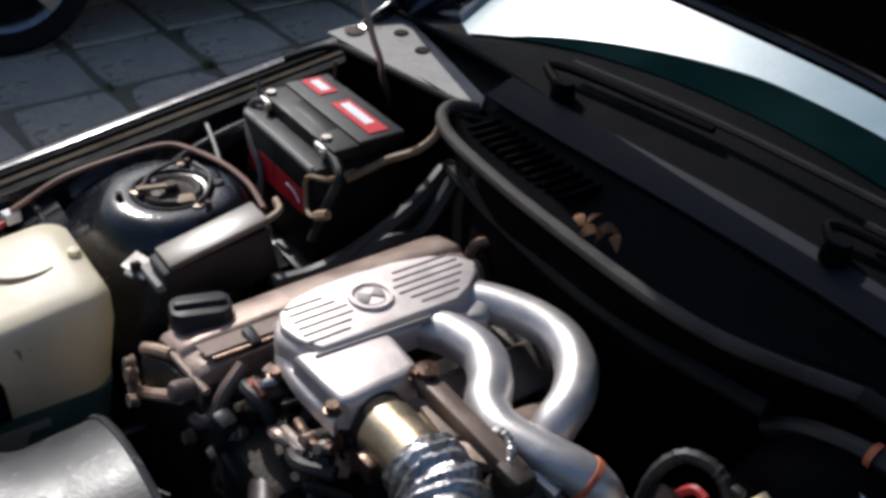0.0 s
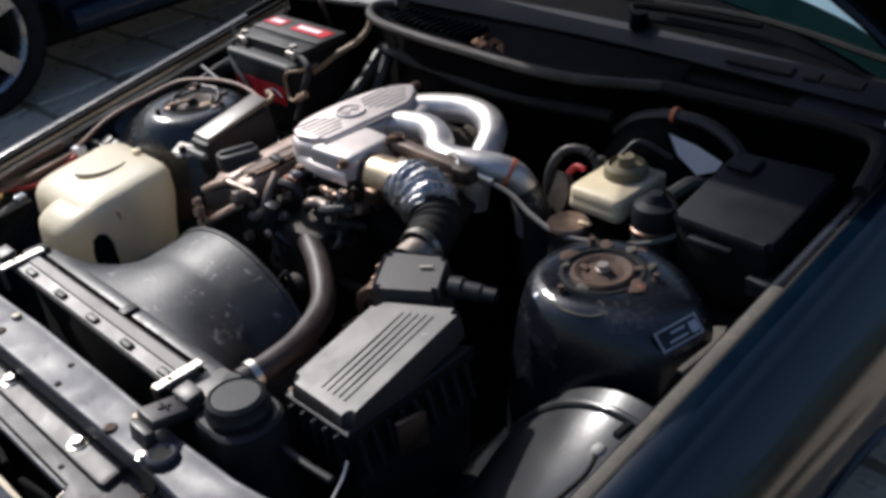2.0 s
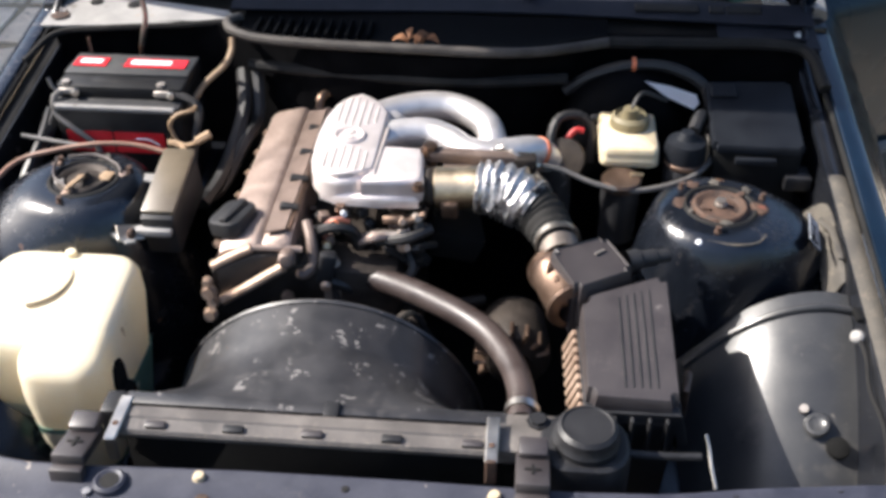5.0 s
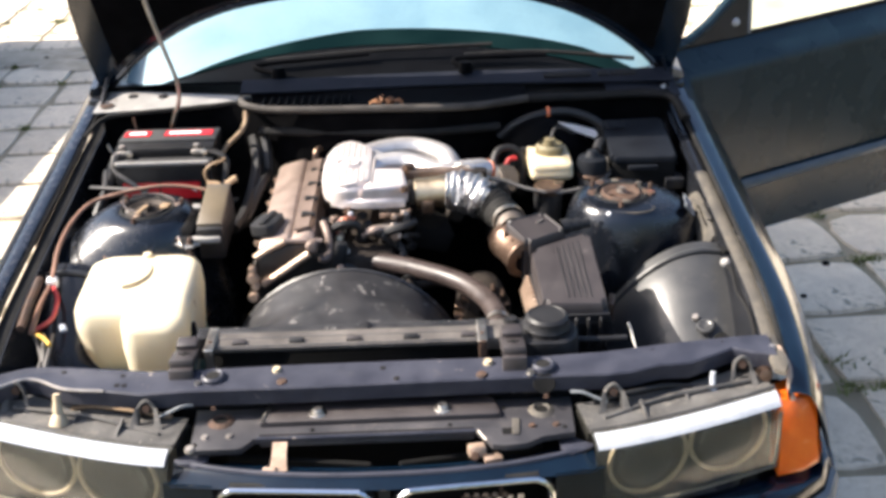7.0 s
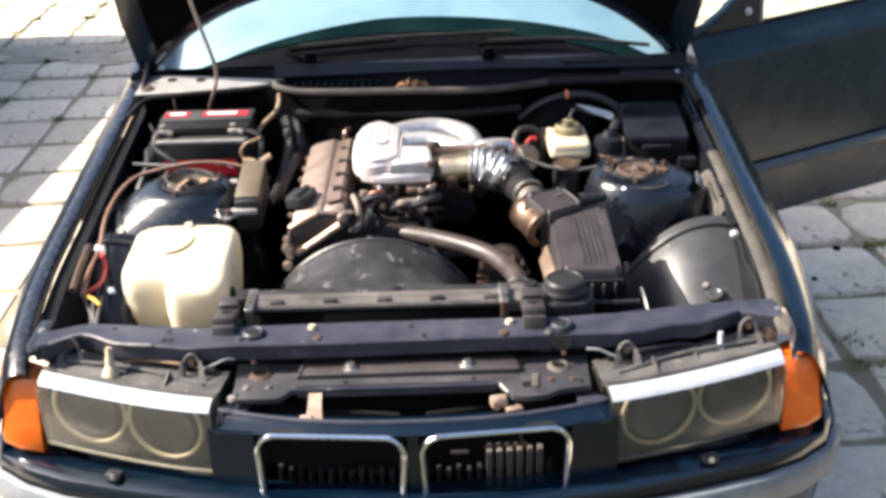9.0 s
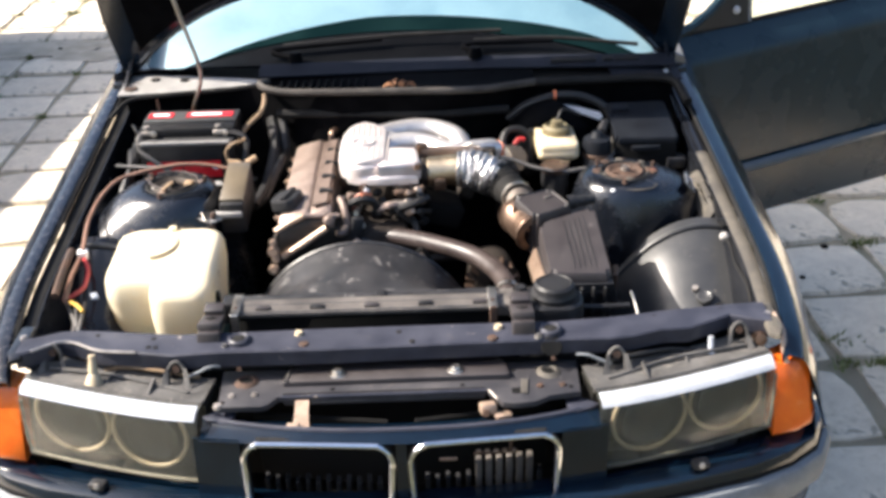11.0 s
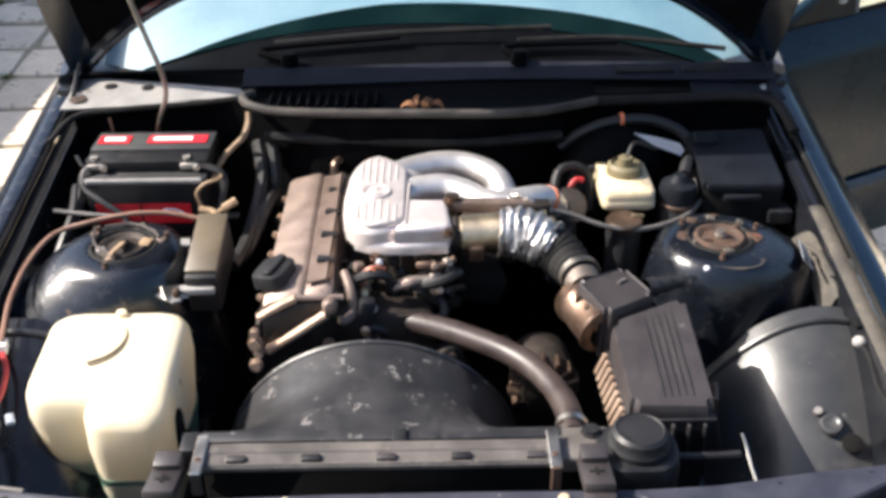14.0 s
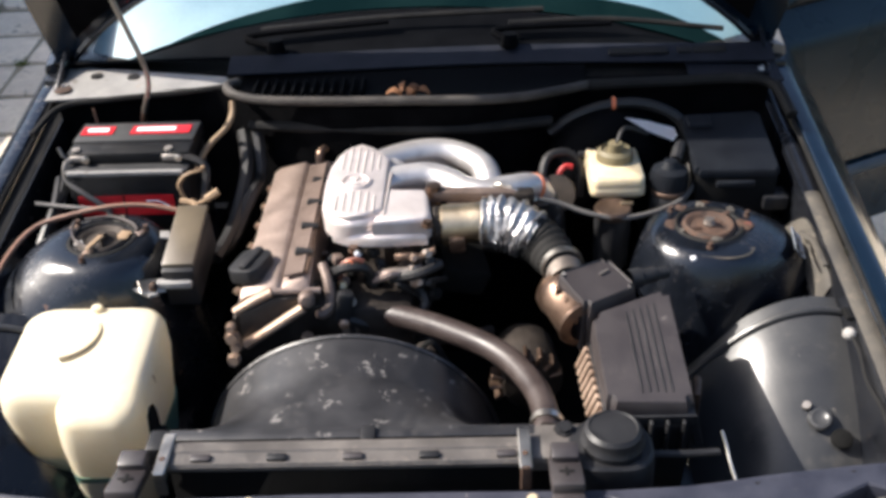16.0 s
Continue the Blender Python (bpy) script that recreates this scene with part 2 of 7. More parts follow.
    lampdark=mat("lamp_inside", (0.016, 0.016, 0.014), (0.03, 0.029, 0.025), 0.35, 0.5, bump=0.1),
    lampbowl=mat("lamp_bowl", (0.028, 0.030, 0.029), (0.046, 0.048, 0.046), 0.3, 0.45, metal=0.3, bump=0.03),
    ring=mat("cream_ring", (0.42, 0.34, 0.22), (0.52, 0.43, 0.29), 0.4, bump=0.05),
    # Highlight grey for the lens bevel, also used on small pale parts.
    lampstrip=mat("lens_top", (0.40, 0.42, 0.46), (0.50, 0.52, 0.56), 0.25, 0.4, bump=0.1, coat=0.5, dirt=((0.26, 0.26, 0.26), 0.15, 60)),
    lampgrey=mat("lamp_housing", (0.046, 0.044, 0.042), (0.105, 0.1, 0.095), 0.55, 0.75, bump=0.3, dirt=((0.28, 0.25, 0.21), 0.35, 24), scuff=((0.35, 0.32, 0.28), 60, 0.42)),
    moulding=mat("bumper_strip", (0.13, 0.145, 0.16), (0.19, 0.205, 0.22), 0.5, 0.7, bump=0.2, dirt=((0.32, 0.3, 0.27), 0.25, 20)),
    rubber=mat("tyre_rubber", (0.007, 0.007, 0.008), (0.014, 0.014, 0.014), 0.75, 0.9, spec=0.25, bump=0.3),
    wheel=mat("silver_wheel", (0.30, 0.31, 0.335), (0.38, 0.39, 0.415), 0.24, 0.34, metal=0.95, bump=0.05, dirt=((0.07, 0.065, 0.06), 0.12, 30)),
    blue=mat("blue_car_paint", (0.006, 0.013, 0.030), (0.009, 0.018, 0.038), 0.25, 0.35, spec=0.4, bump=0.02, dirt=((0.05, 0.045, 0.04), 0.1, 10)),
    leaf=mat("dry_leaf", (0.13, 0.055, 0.022), (0.22, 0.10, 0.04), 0.7, bump=0.2),
    paver=mat("concrete_paver", (0.62, 0.535, 0.415), (0.80, 0.70, 0.55), 0.8, 0.95, scale=7, fine=90, bump=0.7, vary=0.12, dirt=((0.40, 0.325, 0.215), 0.5, 5), scuff=((0.27, 0.235, 0.175), 16, 0.35)),
    sand=mat("blown_sand", (0.40, 0.345, 0.255), (0.54, 0.475, 0.37), 0.9, 1.0, scale=9, bump=0.6, dirt=((0.28, 0.235, 0.16), 0.3, 14)),
    joint=mat("sandy_joint", (0.26, 0.22, 0.15), (0.38, 0.32, 0.22), 0.9, 1.0, scale=4, bump=0.6, dirt=((0.10, 0.115, 0.05), 0.35, 3)),
    grass=mat("joint_grass", (0.14, 0.16, 0.05), (0.22, 0.24, 0.09), 0.7, bump=0.1),
    tree=mat("hedge_leaves", (0.04, 0.06, 0.02), (0.08, 0.105, 0.035), 0.7, bump=0.2),
    lawn=mat("unseen_dark_ground", (0.030, 0.036, 0.016), (0.06, 0.055, 0.03), 0.9, 1.0, scale=3, bump=0.8, dirt=((0.09, 0.075, 0.045), 0.3, 2)),
    lampedge=mat("lens_rim", (0.15, 0.135, 0.10), (0.22, 0.20, 0.15), 0.5, 0.7, bump=0.1, dirt=((0.07, 0.06, 0.05), 0.2, 40)),
    doorstrip=mat("door_strip", (0.05, 0.065, 0.085), (0.075, 0.09, 0.11), 0.35, 0.5, spec=0.6, bump=0.08),
    oilcover=mat("oily_brown_cast", (0.040, 0.033, 0.028), (0.07, 0.057, 0.047), 0.4, 0.6, metal=0.2, bump=0.3, dirt=((0.02, 0.016, 0.013), 0.3, 40)),
    ruddy=mat("red_brown_rubber", (0.14, 0.045, 0.028), (0.2, 0.07, 0.045), 0.4, 0.55, bump=0.15),
    undertray=mat("bay_floor", (0.005, 0.005, 0.005), (0.012, 0.011, 0.010), 0.8, 0.95, spec=0.15, bump=0.4),
)


def glass(name, tint, rough=0.03, dust=None):
    m = bpy.data.materials.new(name)
    m.use_nodes = True
    b = m.node_tree.nodes["Principled BSDF"]
    b.inputs["Base Color"].default_value = (*tint, 1)
    b.inputs["Roughness"].default_value, b.inputs["Transmission Weight"].default_value, b.inputs["IOR"].default_value = rough, 1.0, 1.45
    nz = m.node_tree.nodes.new("ShaderNodeTexNoise")
    nz.inputs["Scale"].default_value = 90
    r = m.node_tree.nodes.new("ShaderNodeMapRange")
    r.inputs["To Min"].default_value, r.inputs["To Max"].default_value = rough, rough + 0.12
    m.node_tree.links.new(nz.outputs["Fac"], r.inputs["Value"])
    m.node_tree.links.new(r.outputs["Result"], b.inputs["Roughness"])
    if dust:
        # a film of road dust, thicker in blotches
        n, l = m.node_tree.nodes, m.node_tree.links
        df, mx, bl, mr = n.new("ShaderNodeBsdfDiffuse"), n.new("ShaderNodeMixShader"), n.new("ShaderNodeTexNoise"), n.new("ShaderNodeMapRange")
        df.inputs["Color"].default_value = (*dust[0], 1)
        bl.inputs["Scale"].default_value, bl.inputs["Detail"].default_value = 26, 8
        mr.inputs["From Min"].default_value, mr.inputs["From Max"].default_value = 0.3, 0.7
        mr.inputs["To Min"].default_value, mr.inputs["To Max"].default_value = dust[1] * 0.75, dust[1] * 1.25
        l.new(bl.outputs["Fac"], mr.inputs["Value"])
        l.new(mr.outputs["Result"], mx.inputs[0])
        l.new(b.outputs[0], mx.inputs[1])
        l.new(df.outputs[0], mx.inputs[2])
        l.new(mx.outputs[0], n["Material Output"].inputs["Surface"])
    return m


M["lens"] = glass("headlight_lens", (0.84, 0.85, 0.82), dust=((0.24, 0.235, 0.205), 0.13))
M["window"] = glass("side_glass", (0.7, 0.78, 0.76))
# Pale blue base paints sunlit dust and sky glare into the glass.
M["screen"] = mat("dust_glare_windscreen", (0.13, 0.245, 0.31), (0.19, 0.325, 0.39), 0.34, 0.44, spec=0.9, coat=0.9, scale=5, bump=0.02)
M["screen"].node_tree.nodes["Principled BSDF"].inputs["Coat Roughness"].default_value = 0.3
# Dark teal paints in the hood's shade and reflection low on the glass.
M["screenlow"] = mat("windscreen_shade_band", (0.003, 0.010, 0.0115), (0.006, 0.017, 0.018), 0.85, 0.95, spec=0.0, scale=6, bump=0.02)


# ---- mesh helpers ----
V = Vector


def link(name, bm, material, parent=None, label="", smooth=35):
    bmesh.ops.recalc_face_normals(bm, faces=bm.faces)
    me = bpy.data.meshes.new(name)
    bm.to_mesh(me)
    bm.free()
    me.materials.append(material)
    if smooth:
        me.polygons.foreach_set("use_smooth", [True] * len(me.polygons))
        me.set_sharp_from_angle(angle=radians(smooth))
    ob = new(name, me)
    if parent is not None:
        ob.parent = parent
    if label:
        ob["label"] = label
    return ob


def part(name, bm, material, parent, label="", smooth=35):
    return link(name, bm, material, parent, label, smooth)


def thing(name, label, category, group="", at=(0, 0, 0)):
    return tagged(new(name), label, category, group)


def box(c, s, bevel=0.004, seg=2, rot=(0, 0, 0), bm=None, taper=None):
    """A bevelled box; taper shrinks the top in x and y."""
    out = bm if bm is not None else bmesh.new()
    b = bmesh.new()
    bmesh.ops.create_cube(b, size=1.0)
    for v in b.verts:
        v.co = V((v.co.x * s[0], v.co.y * s[1], v.co.z * s[2]))
        if taper and v.co.z > 0:
            v.co.x *= taper[0]
            v.co.y *= taper[1]
    if bevel:
        bmesh.ops.bevel(b, geom=b.edges[:], offset=min(bevel, min(s) * 0.45), segments=seg, profile=0.5, affect="EDGES")
    b.transform(pose(*c, *rot))
    merge(out, b)
    return out


def merge(out, b):
    me = bpy.data.meshes.new("tmp")
    b.to_mesh(me)
    b.free()
    out.from_mesh(me)
    bpy.data.meshes.remove(me)


def loft(rings, closed=True, caps=True, bm=None):
    out = bm if bm is not None else bmesh.new()
    rows = [[out.verts.new(p) for p in r] for r in rings]
    n = len(rows[0])
    for a, b in zip(rows, rows[1:]):
        for i in range(n if closed else n - 1):
            j = (i + 1) % n
            out.faces.new((a[i], a[j], b[j], b[i]))
    if caps and closed:
        out.faces.new(rows[0][::-1])
        out.faces.new(rows[-1])
    return out


def lathe(profile, m=None, seg=24, bm=None):
    """Turn (r, z) about the z axis of m."""
    m = m or Matrix()
    rings = []
    for r, z in profile:
        rings.append([m @ V((max(r, 1e-4) * math.cos(2 * math.pi * i / seg), max(r, 1e-4) * math.sin(2 * math.pi * i / seg), z)) for i in range(seg)])
    out = loft(rings, caps=False, bm=bm)
    out.verts.ensure_lookup_table()
    k = len(out.verts) - seg * len(rings)
    for first, r in ((k, profile[0][0]), (len(out.verts) - seg, profile[-1][0])):
        if r < 0.001:
            out.faces.new([out.verts[first + i] for i in range(seg)])
    return out


def smooth_path(pts, n=6):
    pts = [V(p) for p in pts]
    if len(pts) < 3:
        return pts
    ext = [pts[0] * 2 - pts[1]] + pts + [pts[-1] * 2 - pts[-2]]
    out = []
    for i in range(1, len(ext) - 2):
        a, b, c, d = ext[i - 1:i + 3]
        for k in range(n):
            t = k / n
            out.append(0.5 * (2 * b + (c - a) * t + (2 * a - 5 * b + 4 * c - d) * t * t + (3 * b - a - 3 * c + d) * t ** 3))
    return out + [pts[-1]]


def tube(pts, r, seg=10, n=6, bm=None, wave=None, flat=1.0):
    """A round pipe along a smooth path. wave: (depth, number of ribs)."""
    path = smooth_path(pts, n)
    rr = r if isinstance(r, (list, tuple)) else [r, r]
    rings, up = [], None
    for i, p in enumerate(path):
        d = (path[min(i + 1, len(path) - 1)] - path[max(i - 1, 0)]).normalized()
        if up is None:
            up = V((0, 0, 1)) if abs(d.z) < 0.9 else V((0, 1, 0))
        side = d.cross(up).normalized()
        up = side.cross(d).normalized()
        t = i / (len(path) - 1) * (len(rr) - 1)
        k = min(int(t), len(rr) - 2)
        q = rr[k] + (rr[k + 1] - rr[k]) * (t - k)
        if wave:
            q += wave[0] * math.sin(2 * math.pi * wave[1] * i / (len(path) - 1))
        rings.append([p + side * (q * math.cos(2 * math.pi * j / seg)) + up * (q * flat * math.sin(2 * math.pi * j / seg)) for j in range(seg)])
    return loft(rings, bm=bm)


def sheet(f, nu, nv, thick, bm=None):
    """A panel of that thickness over the surface f(u, v)."""
    b = bmesh.new()
    g = [[b.verts.new(f(i / nu, j / nv)) for j in range(nv + 1)] for i in range(nu + 1)]
    for i in range(nu):
        for j in range(nv):
            b.faces.new((g[i][j], g[i + 1][j], g[i + 1][j + 1], g[i][j + 1]))
    bmesh.ops.recalc_face_normals(b, faces=b.faces)
    bmesh.ops.solidify(b, geom=b.faces[:], thickness=thick)
    if bm is None:
        return b
    merge(bm, b)
    return bm


def prism(outline, z0, z1, bevel=0.003, m=None, bm=None, seg=2):
    """An outline in the plane, raised from z0 to z1 and bevelled."""
    out = bm if bm is not None else bmesh.new()
    b = loft([[V((x, y, z0)) for x, y in outline], [V((x, y, z1)) for x, y in outline]])
    bmesh.ops.recalc_face_normals(b, faces=b.faces)
    if bevel:
        top = [e for e in b.edges if all(abs(v.co.z - z1) < 1e-6 for v in e.verts)]
        bmesh.ops.bevel(b, geom=top, offset=bevel, segments=seg, profile=0.5, affect="EDGES")
    if m is not None:
        b.transform(m)
    merge(out, b)
    return out


def round_rect(w, h, r, n=5):
    pts = []
    for cx, cy, a0 in ((w / 2 - r, h / 2 - r, 0), (-w / 2 + r, h / 2 - r, 90), (-w / 2 + r, -h / 2 + r, 180), (w / 2 - r, -h / 2 + r, 270)):
        for k in range(n + 1):
            a = radians(a0 + 90 * k / n)
            pts.append((cx + r * math.cos(a), cy + r * math.sin(a)))
    return pts


def lerp(table, x):
    """Piecewise linear look-up of (x, value) pairs."""
    for (xa, a), (xb, b) in zip(table, table[1:]):
        if x <= xb:
            t = max(0.0, (x - xa) / (xb - xa))
            return a + (b - a) * t
    return table[-1][1]


def axis(c, d):
    """A pose at c whose z axis points along d."""
    return Matrix.Translation(c) @ V(d).to_track_quat("Z", "Y").to_matrix().to_4x4()


def bolt(c, r=0.007, h=0.006, d=(0, 0, 1), bm=None):
    return lathe([(0, 0), (r * 1.35, 0), (r * 1.35, h * 0.3), (r, h * 0.35), (r, h), (0, h)], axis(c, d), 8, bm)


# ---- the car ----
car = thing("parked_car", "dark blue saloon car, hood raised and front door open, on pavers", "car")


def crest(y):
    """Height of the fender's top along the car."""
    return 0.735 + 0.165 * y - 0.03 * max(0.0, 1 - y / 0.12) ** 2


def narrow(y):
    return -0.045 * max(0.0, 1 - y / 0.4) ** 2


for s, side in ((1, "left"), (-1, "right")):
    SEC = [(0.800, -0.012), (0.802, -0.001), (0.806, 0.003), (0.825, 0.002), (0.838, -0.003), (0.846, -0.010), (0.856, -0.025), (0.868, -0.048), (0.880, -0.074), (0.891, -0.106), (0.900, -0.145), (0.907, -0.20), (0.912, -0.27), (0.904, -0.36)]

    def fender_f(u, v, s=s):
        y = 0.02 + 1.42 * u
        k = v * (len(SEC) - 1)
        i = min(int(k), len(SEC) - 2)
        t = k - i
        x = SEC[i][0] + (SEC[i + 1][0] - SEC[i][0]) * t
        z = SEC[i][1] + (SEC[i + 1][1] - SEC[i][1]) * t
        if v > 0.62:
            z = max(z, lerp([(0.0, -0.165), (0.1, -0.20), (0.33, -0.235), (0.37, -0.235), (0.45, -0.215), (0.55, -0.185), (0.68, -0.178), (0.8, -0.19), (0.92, -0.235), (1.0, -0.31), (1.03, -0.36), (1.5, -0.36)], y))
        swell = min(1.0, max(0.0, (y - 0.12) / 0.4))
        x += max(0.0, x - 0.85) * 0.72 * swell * swell * (3 - 2 * swell)
        return V((s * (x + narrow(y)), y, crest(y) + z))

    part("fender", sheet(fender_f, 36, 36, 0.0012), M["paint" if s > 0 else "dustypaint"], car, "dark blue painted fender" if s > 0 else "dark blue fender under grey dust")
    # channel beside the hood opening, rubber seal, wall below
    for y0, y1, m in ((0.1, 0.80, "gutter" if s > 0 else "seal"), (0.80, 1.2, "bay" if s > 0 else "seal")):
        part("gutter", sheet(lambda u, v, s=s, y0=y0, y1=y1: V((s * (0.768 + 0.03 * v + narrow(y0 + (y1 - y0) * u) * 0.9), y0 + (y1 - y0) * u, crest(y0 + (y1 - y0) * u) - 0.022 + 0.004 * math.sin(3.14 * v))), 14, 4, 0.002), M[m], car, "dusty grey channel" if m == "gutter" else "")
    part("hood_seal", tube([(s * (0.8 + narrow(y)), y, crest(y) - 0.008) for y in (0.12, 0.3, 0.5, 0.7, 0.9, 1.1, 1.22)], 0.006, 8), M["seal"], car)
    part("inner_wall", sheet(lambda u, v, s=s: V((s * (0.768 - 0.03 * v + narrow(0.1 + 1.12 * u) * 0.9), 0.1 + 1.12 * u, crest(0.1 + 1.12 * u) - 0.022 - 0.42 * v)), 20, 6, 0.002), M["bay"], car)
    # strut tower
    c = Matrix.Translation((s * 0.562, 0.684, 0))
    flare = 1.0 if s < 0 else 0.35
    tw = lathe([(0.019, 0.838), (0.03, 0.84), (0.048, 0.846), (0.07, 0.849), (0.09, 0.847), (0.104, 0.84), (0.114, 0.828), (0.122 + 0.003 * flare, 0.80), (0.129 + 0.010 * flare, 0.76), (0.136 + 0.022 * flare, 0.70), (0.146 + 0.03 * flare, 0.60), (0.165 + 0.03 * flare, 0.34)], c, 48)
    for v in tw.verts:
        o = s * v.co.x - 0.562
        if o > 0.05:
            v.co.x += s * (o - 0.05) * (0.5 if s < 0 else 0.7) * min(1.0, max(0.0, (0.85 - v.co.z) / 0.03))
        if s < 0:
            d = V((v.co.x + 0.562, v.co.y - 0.684))
            lean = max(0.0, d.normalized().dot(V((-0.80, -0.60)))) ** 3 if d.length > 0.06 else 0.0
            push = lean * min(0.07, max(0.0, 0.825 - v.co.z) * 0.75)
            v.co.x, v.co.y = v.co.x - 0.8 * push, v.co.y - 0.6 * push
    t = part("strut_tower", tw, M["tower"], car, "glossy dark grey strut tower with rusty top")
    part("bearing_plate", lathe([(0, 0.849), (0.016, 0.849), (0.022, 0.846), (0.032, 0.846), (0.038, 0.851), (0.043, 0.8525), (0.047, 0.850), (0.049, 0.846)], c, 32), M["rust" if s > 0 else "block"], t, "rusty disc" if s > 0 else "grimy black disc")
    part("rod_nut", bolt((s * 0.562, 0.684, 0.851), 0.009, 0.010), M["lead" if s > 0 else "block"], t)
    for a in (20, 140, 260):
        part("stud", bolt((s * 0.562 + 0.08 * math.cos(radians(a)), 0.684 + 0.08 * math.sin(radians(a)), 0.846), 0.005, 0.013), M["rust"], t)
    part("tower_gusset", sheet(lambda u, v, s=s: V((s * (0.738 + 0.026 * v), 0.58 + 0.24 * u, 0.770 + 0.042 * v - 0.04 * abs(2 * u - 1) ** 3 - 0.006 * math.sin(9 * u + 5 * v))), 16, 8, 0.003), M["gutter" if s > 0 else "bay"], car, "dusty tan gusset" if s > 0 else "")

    # wheelhouse in front of the tower
    def house(u, v, s=s):
        x, y = 0.50 + 0.262 * v, 0.10 + 0.45 * u
        z = lerp([(0.10, 0.42), (0.18, 0.51), (0.25, 0.577), (0.30, 0.620), (0.35, 0.658), (0.40, 0.693), (0.45, 0.724), (0.50, 0.750), (0.55, 0.768)], y)
        z += 0.35 * (x - 0.67) - 3.2 * (x - 0.67) ** 2
        return V((s * x, y, z))
    part("wheelhouse", sheet(house, 18, 14, 0.003), M["wheelhouse" if s > 0 else "bay"], car, "dusty grey wheelhouse panel" if s > 0 else "")
    part("panel_joint", tube([house(0.93, v) + V((0, 0, 0.004)) for v in (0.05, 0.3, 0.55, 0.8, 1.0)], 0.006, 8), M["wheelhouse"], car)
    part("rear_apron", sheet(lambda u, v, s=s: V((s * (0.48 + 0.28 * v), 0.76 + 0.4 * u, 0.70 + 0.03 * v)), 4, 4, 0.003), M["bay"], car)
    part("rail", box((s * 0.46, 0.62, 0.47), (0.09, 1.1, 0.12), 0.01), M["bay"], car)

random.seed(21)


def scab(x, y, z, w, m, parent, label=""):
    """A ragged flake of rust, grime or old sealant on a strut tower."""
    p, q = random.uniform(0, 6), random.uniform(0.55, 0.95)
    ring = [(w * 0.5 * (1 + 0.3 * math.sin(3 * a + p) + random.uniform(-0.12, 0.12)) * math.cos(a), w * 0.5 * q * (1 + 0.3 * math.cos(2 * a + p)) * math.sin(a)) for a in [0.449 * k for k in range(14)]]
    return part("rust_scab", prism(ring, -0.003, random.uniform(0.002, 0.004), 0.001, pose(x, y, z, random.uniform(-6, 6), random.uniform(-6, 6), random.uniform(0, 360))), M[m], parent, label)


for x, y, w, m in ((0.493, 0.689, 0.030, "rust"), (0.508, 0.665, 0.016, "gutter"), (0.534, 0.676, 0.018, "rust"), (0.597, 0.716, 0.026, "rust"), (0.612, 0.735, 0.018, "gutter"), (0.631, 0.676, 0.020, "ruddy"), (0.628, 0.680, 0.032, "rust"), (0.566, 0.632, 0.018, "gutter"), (0.56, 0.755, 0.024, "gutter"), (0.52, 0.745, 0.022, "rust")):
    scab(x, y, 0.8485, w, m, car)
for x, y, w, m in ((-0.573, 0.634, 0.022, "tan"), (-0.626, 0.727, 0.018, "tan"), (-0.522, 0.690, 0.028, "wiretan"), (-0.496, 0.700, 0.020, "cover"), (-0.60, 0.665, 0.016, "cowl"), (-0.545, 0.75, 0.022, "gutter")):
    scab(x, y, 0.8495, w, m, car)
for s in (1, -1):
    part("top_ring", lathe([(0.055, 0.8470), (0.058, 0.8508), (0.062, 0.8508), (0.065, 0.848)], Matrix.Translation((s * 0.562, 0.684, 0)), 32), M["seal"], car)
part("wire_clip", tube([(-0.611, 0.742, 0.856), (-0.56, 0.747, 0.858), (-0.515, 0.722, 0.857), (-0.498, 0.70, 0.855)], 0.0032, 8), M["hose"], car, "dusty bent wire clip")
part("wire_clip", tube([(-0.626, 0.729, 0.860), (-0.622, 0.70, 0.857), (-0.607, 0.667, 0.857), (-0.582, 0.646, 0.856), (-0.572, 0.634, 0.856)], 0.0032, 8), M["hose"], car, "dusty bent wire clip")
part("mount_tab", box((-0.566, 0.655, 0.858), (0.012, 0.05, 0.006), 0.002, 1, (0, 0, -16)), M["wiretan"], car, "dusty metal tab")
part("side_bracket", prism([(-0.492, 0.720), (-0.446, 0.722), (-0.440, 0.697), (-0.486, 0.699)], 0.835, 0.840, 0.0015), M["cowl"], car, "pale grey bracket")
part("side_bracket", prism([(-0.512, 0.600), (-0.500, 0.634), (-0.452, 0.592), (-0.436, 0.566), (-0.452, 0.560)], 0.797, 0.802, 0.0015), M["cowl"], car, "pale grey bracket")
part("side_bracket", box((-0.447, 0.577, 0.806), (0.012, 0.016, 0.022), 0.003, 1), M["rust"], car)
part("scratch", tube([(0.53, 0.590, 0.8405), (0.575, 0.581, 0.8405), (0.612, 0.590, 0.8405), (0.628, 0.612, 0.842)], 0.0022, 6), M["gutter"], car, "dusty ridge")
part("nick", lathe([(0, 0.002), (0.004, 0.0015), (0.0055, -0.001)], axis((0.516, 0.588, 0.8385), (-0.2, -0.5, 0.8)), 10), M["white"], car)
part("gusset_flap", prism([(0.734, 0.712), (0.748, 0.722), (0.764, 0.690), (0.760, 0.60), (0.750, 0.60), (0.752, 0.68)], 0.806, 0.811, 0.002), M["gutter"], car, "dusty crumbling sealant")
part("grommet", lathe([(0, 0.006), (0.006, 0.0055), (0.010, 0.002), (0.011, -0.004)], axis((0.748, 0.435, 0.783), (-0.4, -0.3, 1)), 14), M["cowl"], car, "pale rubber grommet")
